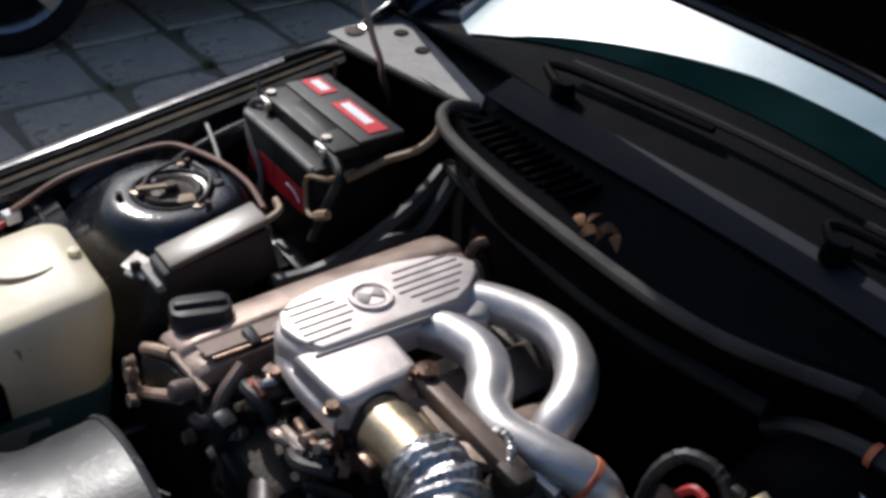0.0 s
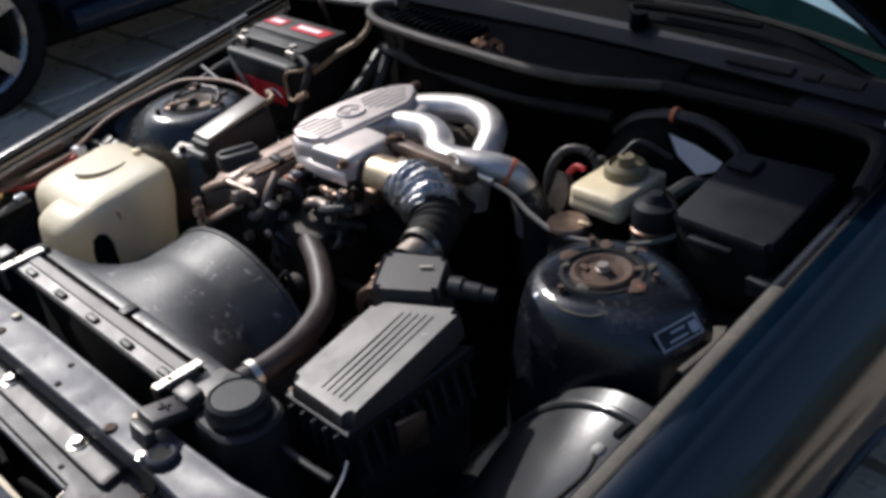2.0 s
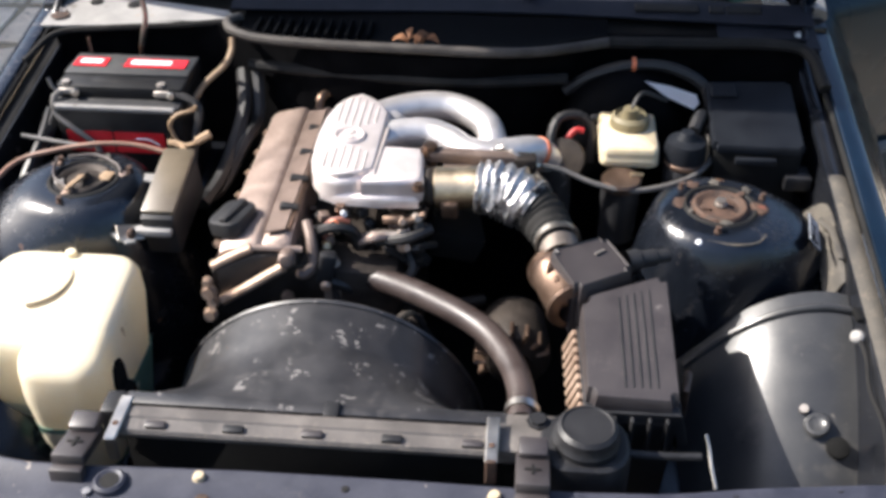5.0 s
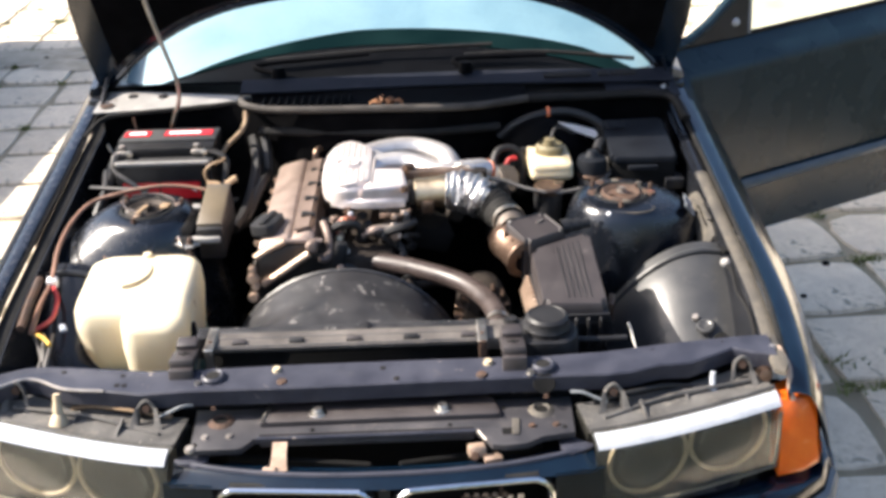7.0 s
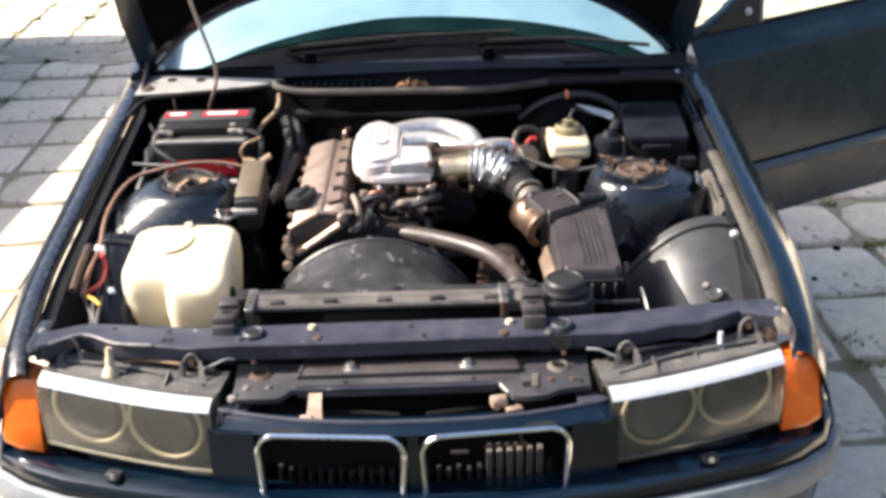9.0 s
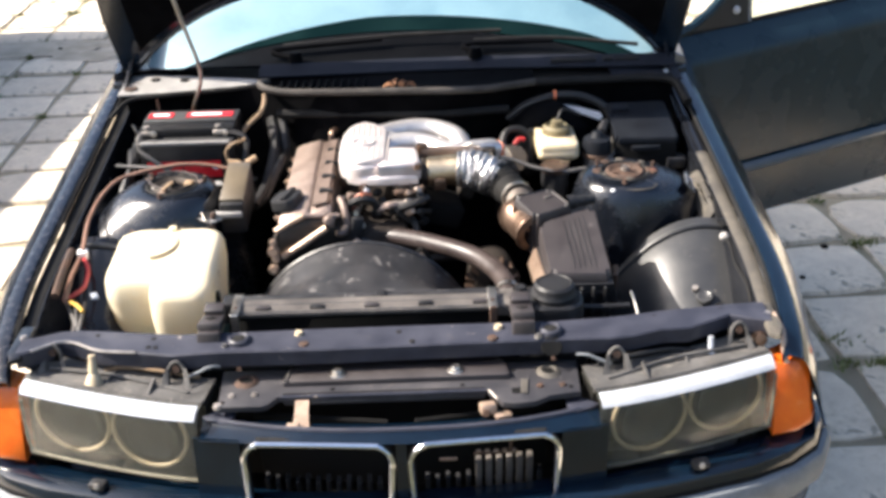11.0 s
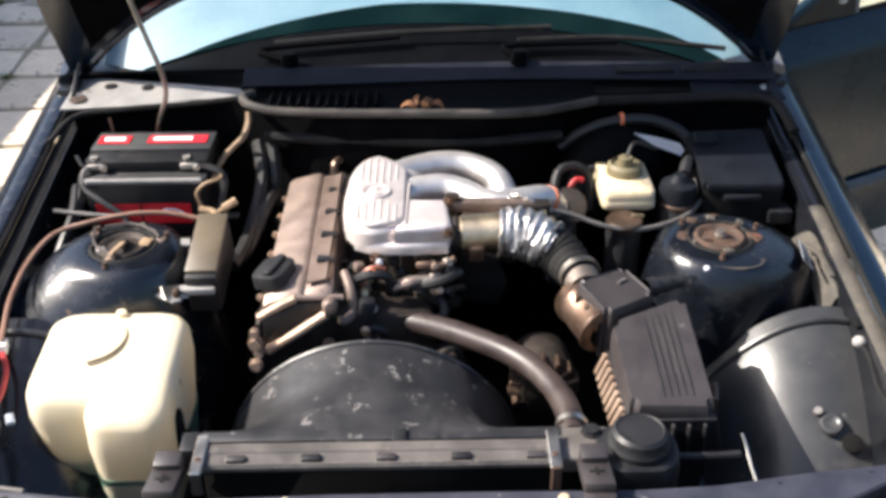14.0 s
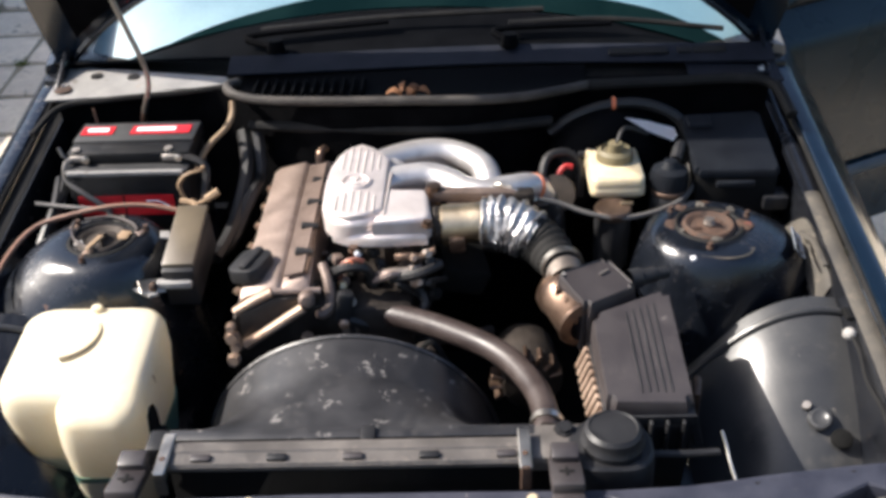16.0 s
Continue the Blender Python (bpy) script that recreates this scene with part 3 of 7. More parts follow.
part("fender_wire", tube([(0.748, 0.44, 0.786), (0.756, 0.40, 0.772), (0.75, 0.34, 0.76), (0.757, 0.28, 0.75), (0.752, 0.22, 0.735), (0.74, 0.17, 0.72)], 0.0035, 7), M["seal"], car, "dusty dark wire")
part("slot_cover", box((0.757, 0.475, 0.792), (0.012, 0.03, 0.01), 0.002, 1), M["core"], car)
part("panel_plug", lathe([(0, 0.001), (0.011, 0.001), (0.014, 0.003), (0.018, 0.0025), (0.021, -0.002), (0, -0.004)], axis((0.693, 0.348, 0.674), (-0.3, -0.4, 1)), 14), M["wheelhouse"], car, "dusty rubber plug")
# Solid black disc in place of a shaded opening.
part("panel_hole", lathe([(0, 0.003), (0.013, 0.003), (0.017, 0.001), (0.018, -0.004), (0, -0.004)], axis((0.722, 0.318, 0.657), (-0.1, -0.5, 1)), 14), M["core"], car, "black disc standing in for an oval opening")
part("panel_plug", lathe([(0, 0.004), (0.007, 0.004), (0.008, -0.003), (0, -0.003)], axis((0.676, 0.372, 0.682), (-0.3, -0.4, 1)), 12), M["lead"], car)
ln = V((0.72, -0.12, 0.68)).normalized()
lx = V((-ln.y, ln.x, 0)).normalized() * -1
ly = ln.cross(lx)
lm = Matrix.Translation(V((0.717, 0.652, 0.8245))) @ Matrix((lx, ly, ln)).transposed().to_4x4()
lab = part("tower_label", prism(round_rect(0.078, 0.03, 0.003, 2), -0.001, 0.0012, 0.0005, lm), M["bay"], car, "dark label with white lettering bars")
for x0, y0, w, h in ((0, 0.0135, 0.076, 0.0022), (0, -0.0135, 0.076, 0.0022), (-0.037, 0, 0.0022, 0.027), (0.037, 0, 0.0022, 0.027), (-0.027, 0.001, 0.014, 0.016), (0.004, 0.006, 0.034, 0.003), (0.0, -0.005, 0.026, 0.003)):
    part("label_bar", prism([(x0 - w / 2, y0 - h / 2), (x0 + w / 2, y0 - h / 2), (x0 + w / 2, y0 + h / 2), (x0 - w / 2, y0 + h / 2)], 0.001, 0.0022, 0, lm), M["lampstrip"], lab)

# bay floor and closing panels
part("floor_pan", box((0, 0.62, 0.3), (1.48, 1.2, 0.02), 0.004), M["undertray"], car)
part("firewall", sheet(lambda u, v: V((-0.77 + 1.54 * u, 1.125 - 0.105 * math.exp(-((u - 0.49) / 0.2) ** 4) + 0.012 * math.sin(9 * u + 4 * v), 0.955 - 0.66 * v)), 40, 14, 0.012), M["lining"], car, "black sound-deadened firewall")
part("firewall_ledge", tube([(-0.34, 1.05, 0.9), (-0.1, 1.008, 0.905), (0.12, 1.008, 0.9), (0.3, 1.045, 0.895)], 0.012, 8), M["seal"], car)

# cowl: worn rubber lip, tray, grille, painted strip, black scuttle
LIP = [(-0.372, 1.125, 0.968), (-0.386, 1.085, 0.976), (-0.365, 1.05, 0.972), (-0.30, 1.028, 0.967), (-0.15, 1.008, 0.969), (0.0, 1.0, 0.97), (0.13, 1.004, 0.966), (0.23, 1.022, 0.961), (0.31, 1.055, 0.958), (0.38, 1.09, 0.956)]
part("cowl_lip", tube(LIP, 0.010, 10), M["lip"], car, "worn grey-brown rubber lip")
part("cowl_seal", tube([(0.38, 1.088, 0.956), (0.55, 1.105, 0.952), (0.70, 1.112, 0.952), (0.77, 1.09, 0.945), (0.79, 1.0, 0.915)], 0.012, 8), M["seal"], car)
part("cowl_seal", tube([(-0.375, 1.128, 0.96), (-0.5, 1.118, 0.95), (-0.65, 1.098, 0.947), (-0.75, 1.08, 0.94), (-0.79, 1.0, 0.915)], 0.007, 8), M["seal"], car)
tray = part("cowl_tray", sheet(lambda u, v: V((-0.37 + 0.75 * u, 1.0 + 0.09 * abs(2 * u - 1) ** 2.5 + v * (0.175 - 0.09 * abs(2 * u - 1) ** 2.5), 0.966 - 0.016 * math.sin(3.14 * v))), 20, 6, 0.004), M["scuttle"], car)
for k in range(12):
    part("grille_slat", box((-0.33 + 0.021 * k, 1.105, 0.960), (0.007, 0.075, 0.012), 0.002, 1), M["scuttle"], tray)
# Sun glare is painted in: this plate is pale, its opposite dark.
cp = part("cowl_plate", sheet(lambda u, v: V((-0.785 + u * (0.41 - 0.03 * v), 1.088 + 0.04 * u + v * (0.165 - 0.13 * u), 0.953 + 0.012 * v)), 10, 6, 0.004), M["cowl"], car, "light grey cowl plate with holes, sun glare painted in")
for x, y in ((-0.70, 1.195), (-0.615, 1.185)):
    part("plate_hole", lathe([(0, 0.0075), (0.013, 0.0075), (0.015, 0.004), (0, 0.003)], Matrix.Translation((x, y, 0.957)), 16), M["seal"], cp)
part("rust_patch", lathe([(0, 0.0016), (0.014, 0.0012), (0.02, 0.0)], Matrix.Translation((-0.757, 1.13, 0.959)), 12), M["rust"], cp)
# Darker copy of the cowl plate; the shade is in its colour.
part("cowl_plate", sheet(lambda u, v: V((0.60 + u * 0.195, 1.118 - 0.02 * u + v * (0.06 + 0.10 * u), 0.952 + 0.014 * v)), 8, 6, 0.004), M["strip"], car, "cowl plate coloured dark grey for shade")
for s in (-1, 1):
    part("hinge_pillar", box((s * 0.775, 1.34, 0.64), (0.12, 0.26, 0.62), 0.01), M["bay"], car)
part("cowl_box", box((0, 1.25, 0.62), (1.45, 0.2, 0.66), 0.01), M["undertray"], car)
strip = part("cowl_strip", sheet(lambda u, v: V((-0.40 + 1.19 * u, 1.172 + 0.055 * v - 0.012 * math.cos(6.28 * u), 0.972 + 0.02 * v)), 30, 4, 0.004), M["strip"], car, "dark blue-grey painted cowl strip")
for x, w in ((0.50, 0.13), (0.655, 0.07), (0.60, 0.03)):
    part("vent_slot", box((x, 1.198, 0.985), (w, 0.022, 0.006), 0.002, 1, (18, 0, 0)), M["seal"], strip)


def screen_z(x, y):
    return 0.27 + 0.55 * y - 0.045 * (x / 0.75) ** 2 - 0.025 * (x / 0.75) ** 6


# Edge set to the dark-to-bright line in the camera's view.
def screen_edge(x):
    return 1.385 - 0.095 * (x / 0.78) ** 2


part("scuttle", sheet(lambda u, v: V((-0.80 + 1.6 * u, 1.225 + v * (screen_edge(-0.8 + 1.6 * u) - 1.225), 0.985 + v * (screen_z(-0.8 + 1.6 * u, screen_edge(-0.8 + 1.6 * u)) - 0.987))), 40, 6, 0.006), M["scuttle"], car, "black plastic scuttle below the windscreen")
# Relative width of the painted shade band across the glass.
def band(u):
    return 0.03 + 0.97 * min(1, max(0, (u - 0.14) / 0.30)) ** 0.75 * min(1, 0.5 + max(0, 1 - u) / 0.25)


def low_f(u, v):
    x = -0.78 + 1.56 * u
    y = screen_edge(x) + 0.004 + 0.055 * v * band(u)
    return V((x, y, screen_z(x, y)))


part("lower_screen", sheet(low_f, 44, 3, 0.005), M["screenlow"], car, "lower windscreen with shade painted dark teal")


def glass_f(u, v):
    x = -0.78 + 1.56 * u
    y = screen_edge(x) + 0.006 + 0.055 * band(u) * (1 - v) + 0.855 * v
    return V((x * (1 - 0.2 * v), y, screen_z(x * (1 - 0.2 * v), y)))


part("windscreen", sheet(glass_f, 44, 12, 0.005), M["screen"], car, "windscreen with dust and sky glare painted pale blue")
# Pillars are body blue; the x > 0 one is paled to paint in sunlight.
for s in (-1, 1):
    part("screen_pillar", tube([(s * 0.81, 1.25, 0.95), (s * 0.785, 1.5, 1.06), (s * 0.70, 1.85, 1.25), (s * 0.65, 2.1, 1.39)], 0.03, 8), M["cowl" if s > 0 else "paint"], car, "screen pillar coloured pale for sunlight" if s > 0 else "")
part("roof", sheet(lambda u, v: V((-0.63 + 1.26 * u, 2.1 + 0.9 * v, 1.40 + 0.03 * math.sin(3.14 * u))), 10, 4, 0.01), M["paint"], car)
for pts in ([(-0.30, 1.235, 1.0), (-0.36, 1.27, 1.018), (-0.05, 1.30, 1.032), (0.30, 1.315, 1.04)], [(0.22, 1.235, 1.0), (0.20, 1.265, 1.02), (0.45, 1.285, 1.018), (0.70, 1.27, 0.998)]):
    w = part("wiper", tube(pts[:3], [0.009, 0.008, 0.006], 8), M["scuttle"], car, "black wiper arm")
    part("wiper_blade", tube([V(pts[1]) + V((0.02, 0.02, 0.006)), V(pts[2]) + V((0, 0.012, 0.006)), V(pts[3]) + V((0, 0.006, 0.004))], 0.006, 6), M["seal"], w)
    part("wiper_pivot", lathe([(0, 0.02), (0.016, 0.02), (0.02, 0), (0.02, -0.01)], Matrix.Translation(pts[0]), 14), M["scuttle"], w)

# raised hood, hinged at its rear corners
HA = radians(78)
hd = V((0, -math.cos(HA), math.sin(HA)))


def hood_f(u, v):
    k = 2 * u - 1
    rear = 0.285 * (1 - abs(k) ** 3.2)
    w = 0.80 + 0.045 * min(1.0, 5 * v) - 0.04 * v
    return V((k * w, 1.262, 0.945)) + hd * (rear + (1.12 - rear) * v) + V((0, 0.035 * (1 - k * k), 0))


hood = part("hood", sheet(hood_f, 40, 12, 0.006), M["paint"], car, "raised dark hood seen from below")
part("hood_lining", sheet(lambda u, v: hood_f(0.04 + 0.92 * u, 0.03 + 0.94 * v) + V((0, -0.012, -0.002)), 30, 10, 0.006), M["lining"], hood, "black sound-deadening mat")
part("hood_rim", tube([hood_f(u / 20, 0) + V((0, -0.006, 0)) for u in range(21)], 0.009, 6, 2), M["bay"], hood)
for s in (-1, 1):
    h = part("hood_hinge", box((s * 0.775, 1.19, 0.965), (0.012, 0.15, 0.03), 0.004, 2, (28, 0, 0)), M["bay"], hood)
    part("hinge_pin", bolt((s * 0.762, 1.15, 0.955), 0.008, 0.01, (-s, 0, 0)), M["steel"], h)

# open front door
da = radians(63)
dx, dn = V((math.sin(da), math.cos(da), 0)), V((math.cos(da), -math.sin(da), 0))
D0 = V((0.865, 1.43, 0))


def dp(sx, z, out=0.0):
    belt = 0.962 + 0.03 * sx
    bulge = 0.016 * (1 - ((z - 0.62) / 0.42) ** 2) - 0.55 * max(0.0, min(z, belt) - (belt - 0.085)) - 2.2 * max(0.0, min(z, belt) - (belt - 0.075)) ** 2
    return D0 + dx * sx + dn * (out + bulge) + V((0, 0, z))


door = part("front_door", sheet(lambda u, v: dp(-0.01 + 1.09 * u, 0.285 + (0.677 + 0.032 * u) * v), 16, 40, -0.05), M["doorpaint"], car, "open dark blue front door")
part("door_moulding", sheet(lambda u, v: dp(0.02 + 1.04 * u, 0.468 + 0.012 * u + 0.026 * v, 0.004 + 0.008 * math.sin(3.14 * v)), 12, 4, 0.010), M["doorstrip"], door, "blue-grey rubbing strip")
part("belt_trim", tube([dp(0.02, 0.964, 0.004), dp(0.5, 0.978, 0.004), dp(1.07, 0.996, 0.004)], 0.007, 6), M["seal"], door)
part("window_frame", tube([dp(0.0, 0.96), dp(0.16, 1.02), dp(0.5, 1.28), dp(0.66, 1.36), dp(1.06, 1.38), dp(1.06, 0.985)], 0.016, 8, 3), M["doorpaint"], door, "dark blue window frame")
part("quarter_bar", tube([dp(0.325, 0.97), dp(0.325, 1.06), dp(0.325, 1.14)], 0.011, 8), M["moulding"], door, "grey upright at the front of the window")
g = part("window_pane", sheet(lambda u, v: dp(0.335 + 0.71 * u, 0.972 + 0.02 * u + v * lerp([(0, 0.14), (0.45, 0.38), (1, 0.39)], u), -0.01), 12, 4, 0.004), M["window"], door, "clear side window")
g.visible_shadow = False
mt = part("mirror_triangle", sheet(lambda u, v: dp(0.10 + 0.215 * u, 0.968 + v * (0.02 + 0.135 * u), 0.004), 6, 4, 0.006), M["plastic"], door, "black mirror mounting plate, mirror missing")
part("mounting_bolt", lathe([(0, 0.012), (0.008, 0.011), (0.012, 0.006), (0.014, 0)], axis(dp(0.262, 1.016, 0.012), dn), 14), M["lampstrip"], mt, "pale mounting bolt")
part("sill", box((0.80, 2.1, 0.3), (0.1, 1.4, 0.16), 0.02), M["paint"], car)
part("sill", box((-0.80, 2.1, 0.3), (0.1, 1.4, 0.16), 0.02), M["paint"], car)
part("rear_side", box((-0.82, 2.15, 0.66), (0.05, 1.4, 0.6), 0.02), M["paint"], car)
part("cabin_floor", box((0, 2.1, 0.35), (1.5, 1.5, 0.05), 0.01), M["undertray"], car)
part("dashboard", box((0, 1.62, 0.82), (1.4, 0.5, 0.3), 0.06, 4), M["plastic"], car)

# front crossmember: x, front edge, rear edge
CM = [(-0.748, 0.046, 0.098), (-0.72, 0.056, 0.103), (-0.675, 0.087, 0.122), (-0.642, 0.084, 0.125), (-0.586, 0.052, 0.118), (-0.51, 0.040, 0.107), (-0.44, 0.024, 0.096), (-0.36, 0.030, 0.096), (-0.14, 0.033, 0.106), (0.084, 0.038, 0.107), (0.31, 0.042, 0.105), (0.42, 0.036, 0.108), (0.465, 0.041, 0.114), (0.526, 0.062, 0.125), (0.583, 0.064, 0.133), (0.62, 0.082, 0.137), (0.675, 0.110, 0.144), (0.706, 0.095, 0.147), (0.752, 0.082, 0.15)]
rings = []
for x, f, r in CM:
    z = 0.7655 - 0.003 * (abs(x) < 0.36)
    pr = [(f + 0.012, -0.030), (f + 0.005, -0.034), (f + 0.001, -0.033), (f, -0.007), (f + 0.0006, -0.002), (f + 0.004, 0.001), (f + 0.016, 0.0022), (r - 0.012, 0.0035), (r - 0.008, 0.006), (r - 0.003, 0.006), (r, 0.003), (r + 0.001, -0.014), (r - 0.006, -0.014)]
    rings.append([V((x, a, z + b)) for a, b in pr])
cross = part("crossmember", loft(rings), M["cross"], car, "dark blue-grey crossmember above the radiator")
for x, y in ((-0.196, 0.088), (0.203, 0.088)):
    part("stud", lathe([(0, 0.010), (0.007, 0.009), (0.009, 0.003), (0.010, 0)], Matrix.Translation((x, y, 0.764)), 12), M["ring"], cross, "tarnished brass stud")
    part("stud", lathe([(0, 0.005), (0.009, 0.004), (0.011, 0)], Matrix.Translation((x + (0.013 if x < 0 else -0.014), y - 0.036, 0.764)), 12), M["rust"], cross)
for x, y, z in ((0.004, 0.085, 0.7660), (-0.484, 0.085, 0.7683), (-0.488, 0.055, 0.7678), (-0.474, 0.053, 0.7678), (0.52, 0.115, 0.7684), (0.66, 0.135, 0.7690), (0.03, 0.05, 0.7652), (-0.60, 0.105, 0.7686)):
    part("small_hole", lathe([(0, 0.0014), (0.0052, 0.0012), (0.006, -0.001)], Matrix.Translation((x, y, z)), 8), M["seal"], cross)
for x in (-0.312, 0.305):
    b = part("buffer_boss", lathe([(0.013, 0.010), (0.018, 0.013), (0.022, 0.010), (0.024, 0.0), (0.027, -0.03), (0.02, -0.03)], Matrix.Translation((x, 0.068, 0.764)), 18), M["cross"], cross)
    part("boss_bore", lathe([(0, 0.0105), (0.0135, 0.0105), (0.0135, 0.006)], Matrix.Translation((x, 0.068, 0.764)), 14), M["seal"], b)
    part("boss_face", lathe([(0, 0.001), (0.020, 0.001), (0.022, -0.003)], axis((x, 0.040, 0.749), (0, -1, 0.35)), 14), M["seal"], b, "dark front face")
    part("boss_nut", bolt((x - 0.026, 0.050, 0.764), 0.006, 0.008), M["steel"], b)
    part("boss_nut", bolt((x + 0.002, 0.028, 0.728), 0.004, 0.004, (0, -1, 0.3)), M["rust"], b)
# Bright tube paints the sun's highlight on the crossmember's front lip.
part("worn_edge", tube([(x, f + 0.001, 0.7655) for x, f, r in CM[1:6]], 0.0032, 6, 4), M["lead"], cross, "sun highlight painted along the front edge")
# dark end brackets that close the crossmember against the fenders
for s in (-1, 1):
    part("end_bracket", prism([(s * 0.735, 0.04), (s * 0.752, 0.03), (s * 0.768, 0.06), (s * 0.772, 0.16), (s * 0.745, 0.16)], 0.752, 0.7635, 0.004), M["gutter" if s > 0 else "bay"], cross, "dusty end plate")
    part("end_bolt", bolt((s * 0.752, 0.112, 0.7635), 0.006, 0.005), M["lead"], cross)
part("corner_strap", tube([(0.765, 0.115, 0.762), (0.772, 0.072, 0.745), (0.768, 0.040, 0.722), (0.770, 0.022, 0.702)], 0.006, 8), M["tan"], cross, "dusty tan corner strap")

# lower lock carrier with catch holes and bolts
lock = part("lock_carrier", prism([(-0.342, -0.060), (-0.258, -0.061), (-0.248, -0.057), (-0.230, -0.032), (0.174, -0.030), (0.186, -0.048), (0.200, -0.074), (0.222, -0.078), (0.262, -0.074), (0.292, -0.056), (0.352, -0.046), (0.358, 0.064), (-0.350, 0.064)], 0.688, 0.70, 0.003), M["carrier"], car, "dark grey lock carrier with catch holes")
part("centre_panel", prism([(-0.222, 0.001), (0.212, 0.003), (0.222, 0.008), (0.212, 0.056), (0.200, 0.066), (-0.208, 0.066)], 0.70, 0.7115, 0.006), M["greyplastic"], lock, "smooth dark centre panel")
# Steel line paints the highlight on the centre panel's edge.
part("panel_edge", tube([(-0.2185, 0.003, 0.7105), (-0.2145, 0.024, 0.711), (-0.2105, 0.046, 0.7115)], 0.0042, 8), M["steel"], lock, "bright highlight line along the panel edge")
part("carrier_lip", tube([(-0.226, -0.030, 0.698), (0.0, -0.031, 0.698), (0.172, -0.029, 0.698)], 0.0035, 6), M["cross"], lock)
# Black line on the surface paints the groove's shade.
part("lip_groove", box((-0.026, -0.0245, 0.7002), (0.39, 0.004, 0.0012), 0, 1), M["core"], lock, "black line standing in for the groove's shade")
part("lower_lip", box((-0.026, -0.026, 0.683), (0.39, 0.010, 0.010), 0.003), M["carrier"], lock)
for x, y in ((-0.126, -0.012), (0.126, -0.012), (-0.335, -0.045), (0.247, -0.005), (0.335, -0.030), (0.228, 0.035)):
    part("small_hole", lathe([(0, 0.0012), (0.0045, 0.0012), (0.005, 0)], Matrix.Translation((x, y, 0.70)), 8), M["core"], lock)
part("carrier_slot", prism(round_rect(0.024, 0.018, 0.005, 3), 0.0, 0.0012, 0, Matrix.Translation((0.232, -0.038, 0.70))), M["core"], lock)
part("slot_tongue", box((0.246, -0.026, 0.702), (0.014, 0.046, 0.004), 0.0015, 1, (0, 0, -6)), M["gutter"], lock, "dusty tongue")
# Thin bright bar stands in for the glint on the cut-out's edge.
part("edge_chip", box((0.183, -0.046, 0.699), (0.004, 0.034, 0.005), 0.0015, 1, (0, 0, 24)), M["lead"], lock)
part("ear_tip", lathe([(0, 0.004), (0.008, 0.003), (0.010, -0.004)], Matrix.Translation((-0.342, -0.054, 0.699)), 10), M["lead"], lock)
for s, m in ((-1, "rust"), (1, "gutter")):
    part("catch_ring", lathe([(0.012, 0.002), (0.015, 0.006), (0.019, 0.004), (0.0235, 0.0015), (0.025, 0.0)], Matrix.Translation((s * 0.298, 0.024, 0.70)), 24), M[m], lock, "rusty ring" if s < 0 else "")
    part("catch_bore", lathe([(0, 0.002), (0.0125, 0.002), (0.0125, 0)], Matrix.Translation((s * 0.298, 0.024, 0.70)), 16), M["core"], lock)
    part("panel_bolt", lathe([(0, 0.010), (0.008, 0.010), (0.0095, 0.008), (0.0105, 0.003), (0.0155, 0.002), (0.0165, 0.0)], Matrix.Translation((s * 0.116 - 0.002, 0.024, 0.7115)), 16), M["steel"], lock, "bright bolt head")
    for dxx, dy, q in ((-0.022, -0.048, "lead"), (0.022, -0.047, "lead")):
        part("rivet", bolt((s * 0.298 + dxx, 0.024 + dy, 0.70), 0.0055, 0.004), M["rust" if s > 0 else q], lock)
# dusty straps from the carrier down to the nose flange
part("carrier_bracket", loft([[V((-0.184 + x, y, z)) for x in (-w, w)] + [V((-0.184 + x, y + 0.006, z - 0.003)) for x in (w, -w)] for y, z, w in ((-0.034, 0.692, 0.013), (-0.060, 0.680, 0.013), (-0.078, 0.671, 0.015), (-0.090, 0.670, 0.017))]), M["tan"], lock, "dusty tan support strap")
part("bracket_foot", box((-0.198, -0.088, 0.6715), (0.024, 0.014, 0.008), 0.002, 1), M["tan"], lock)
part("carrier_bracket", box((0.172, -0.066, 0.682), (0.032, 0.028, 0.022), 0.005, 2, (-18, 0, 8)), M["tan"], lock, "dusty tan support bracket")
part("bracket_foot", box((0.200, -0.078, 0.672), (0.034, 0.020, 0.012), 0.004, 2, (0, 0, 10)), M["tan"], lock)
part("bracket_nut", bolt((0.168, -0.082, 0.681), 0.006, 0.005, (0, -1, 0.5)), M["rust"], lock)
# Added black boxes that stand in for the shade behind grille and lamps.
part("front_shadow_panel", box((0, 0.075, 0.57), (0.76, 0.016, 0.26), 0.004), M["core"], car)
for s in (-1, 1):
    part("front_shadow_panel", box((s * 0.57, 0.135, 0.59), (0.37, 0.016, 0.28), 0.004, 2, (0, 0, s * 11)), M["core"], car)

# nose panel with two grilles
NX = 0.006


def nose_y(x):
    return -0.142 + 0.2 * abs(x - NX) ** 1.8


def rim_y(x):
    return -0.124 + 0.64 * abs(x - NX) ** 2.4


def nose_f(u, v):
    x = NX - 0.378 + 0.756 * u
    y0, y1 = rim_y(x), nose_y(x) - 0.002
    yy = lerp([(0, y0 + 0.044), (0.3, y0 + 0.014), (0.42, y0 + 0.008), (0.55, y0 + 0.001), (0.66, y0 - 0.003), (1, y1)], v)
    return V((x, yy, lerp([(0, 0.664), (0.3, 0.671), (0.42, 0.6795), (0.55, 0.6805), (0.66, 0.675), (1, 0.664)], v) - 0.004 * abs(-1 + 2 * u) ** 3))


part("nose_panel", sheet(nose_f, 30, 14, 0.003), M["paint"], car, "dark blue nose panel")
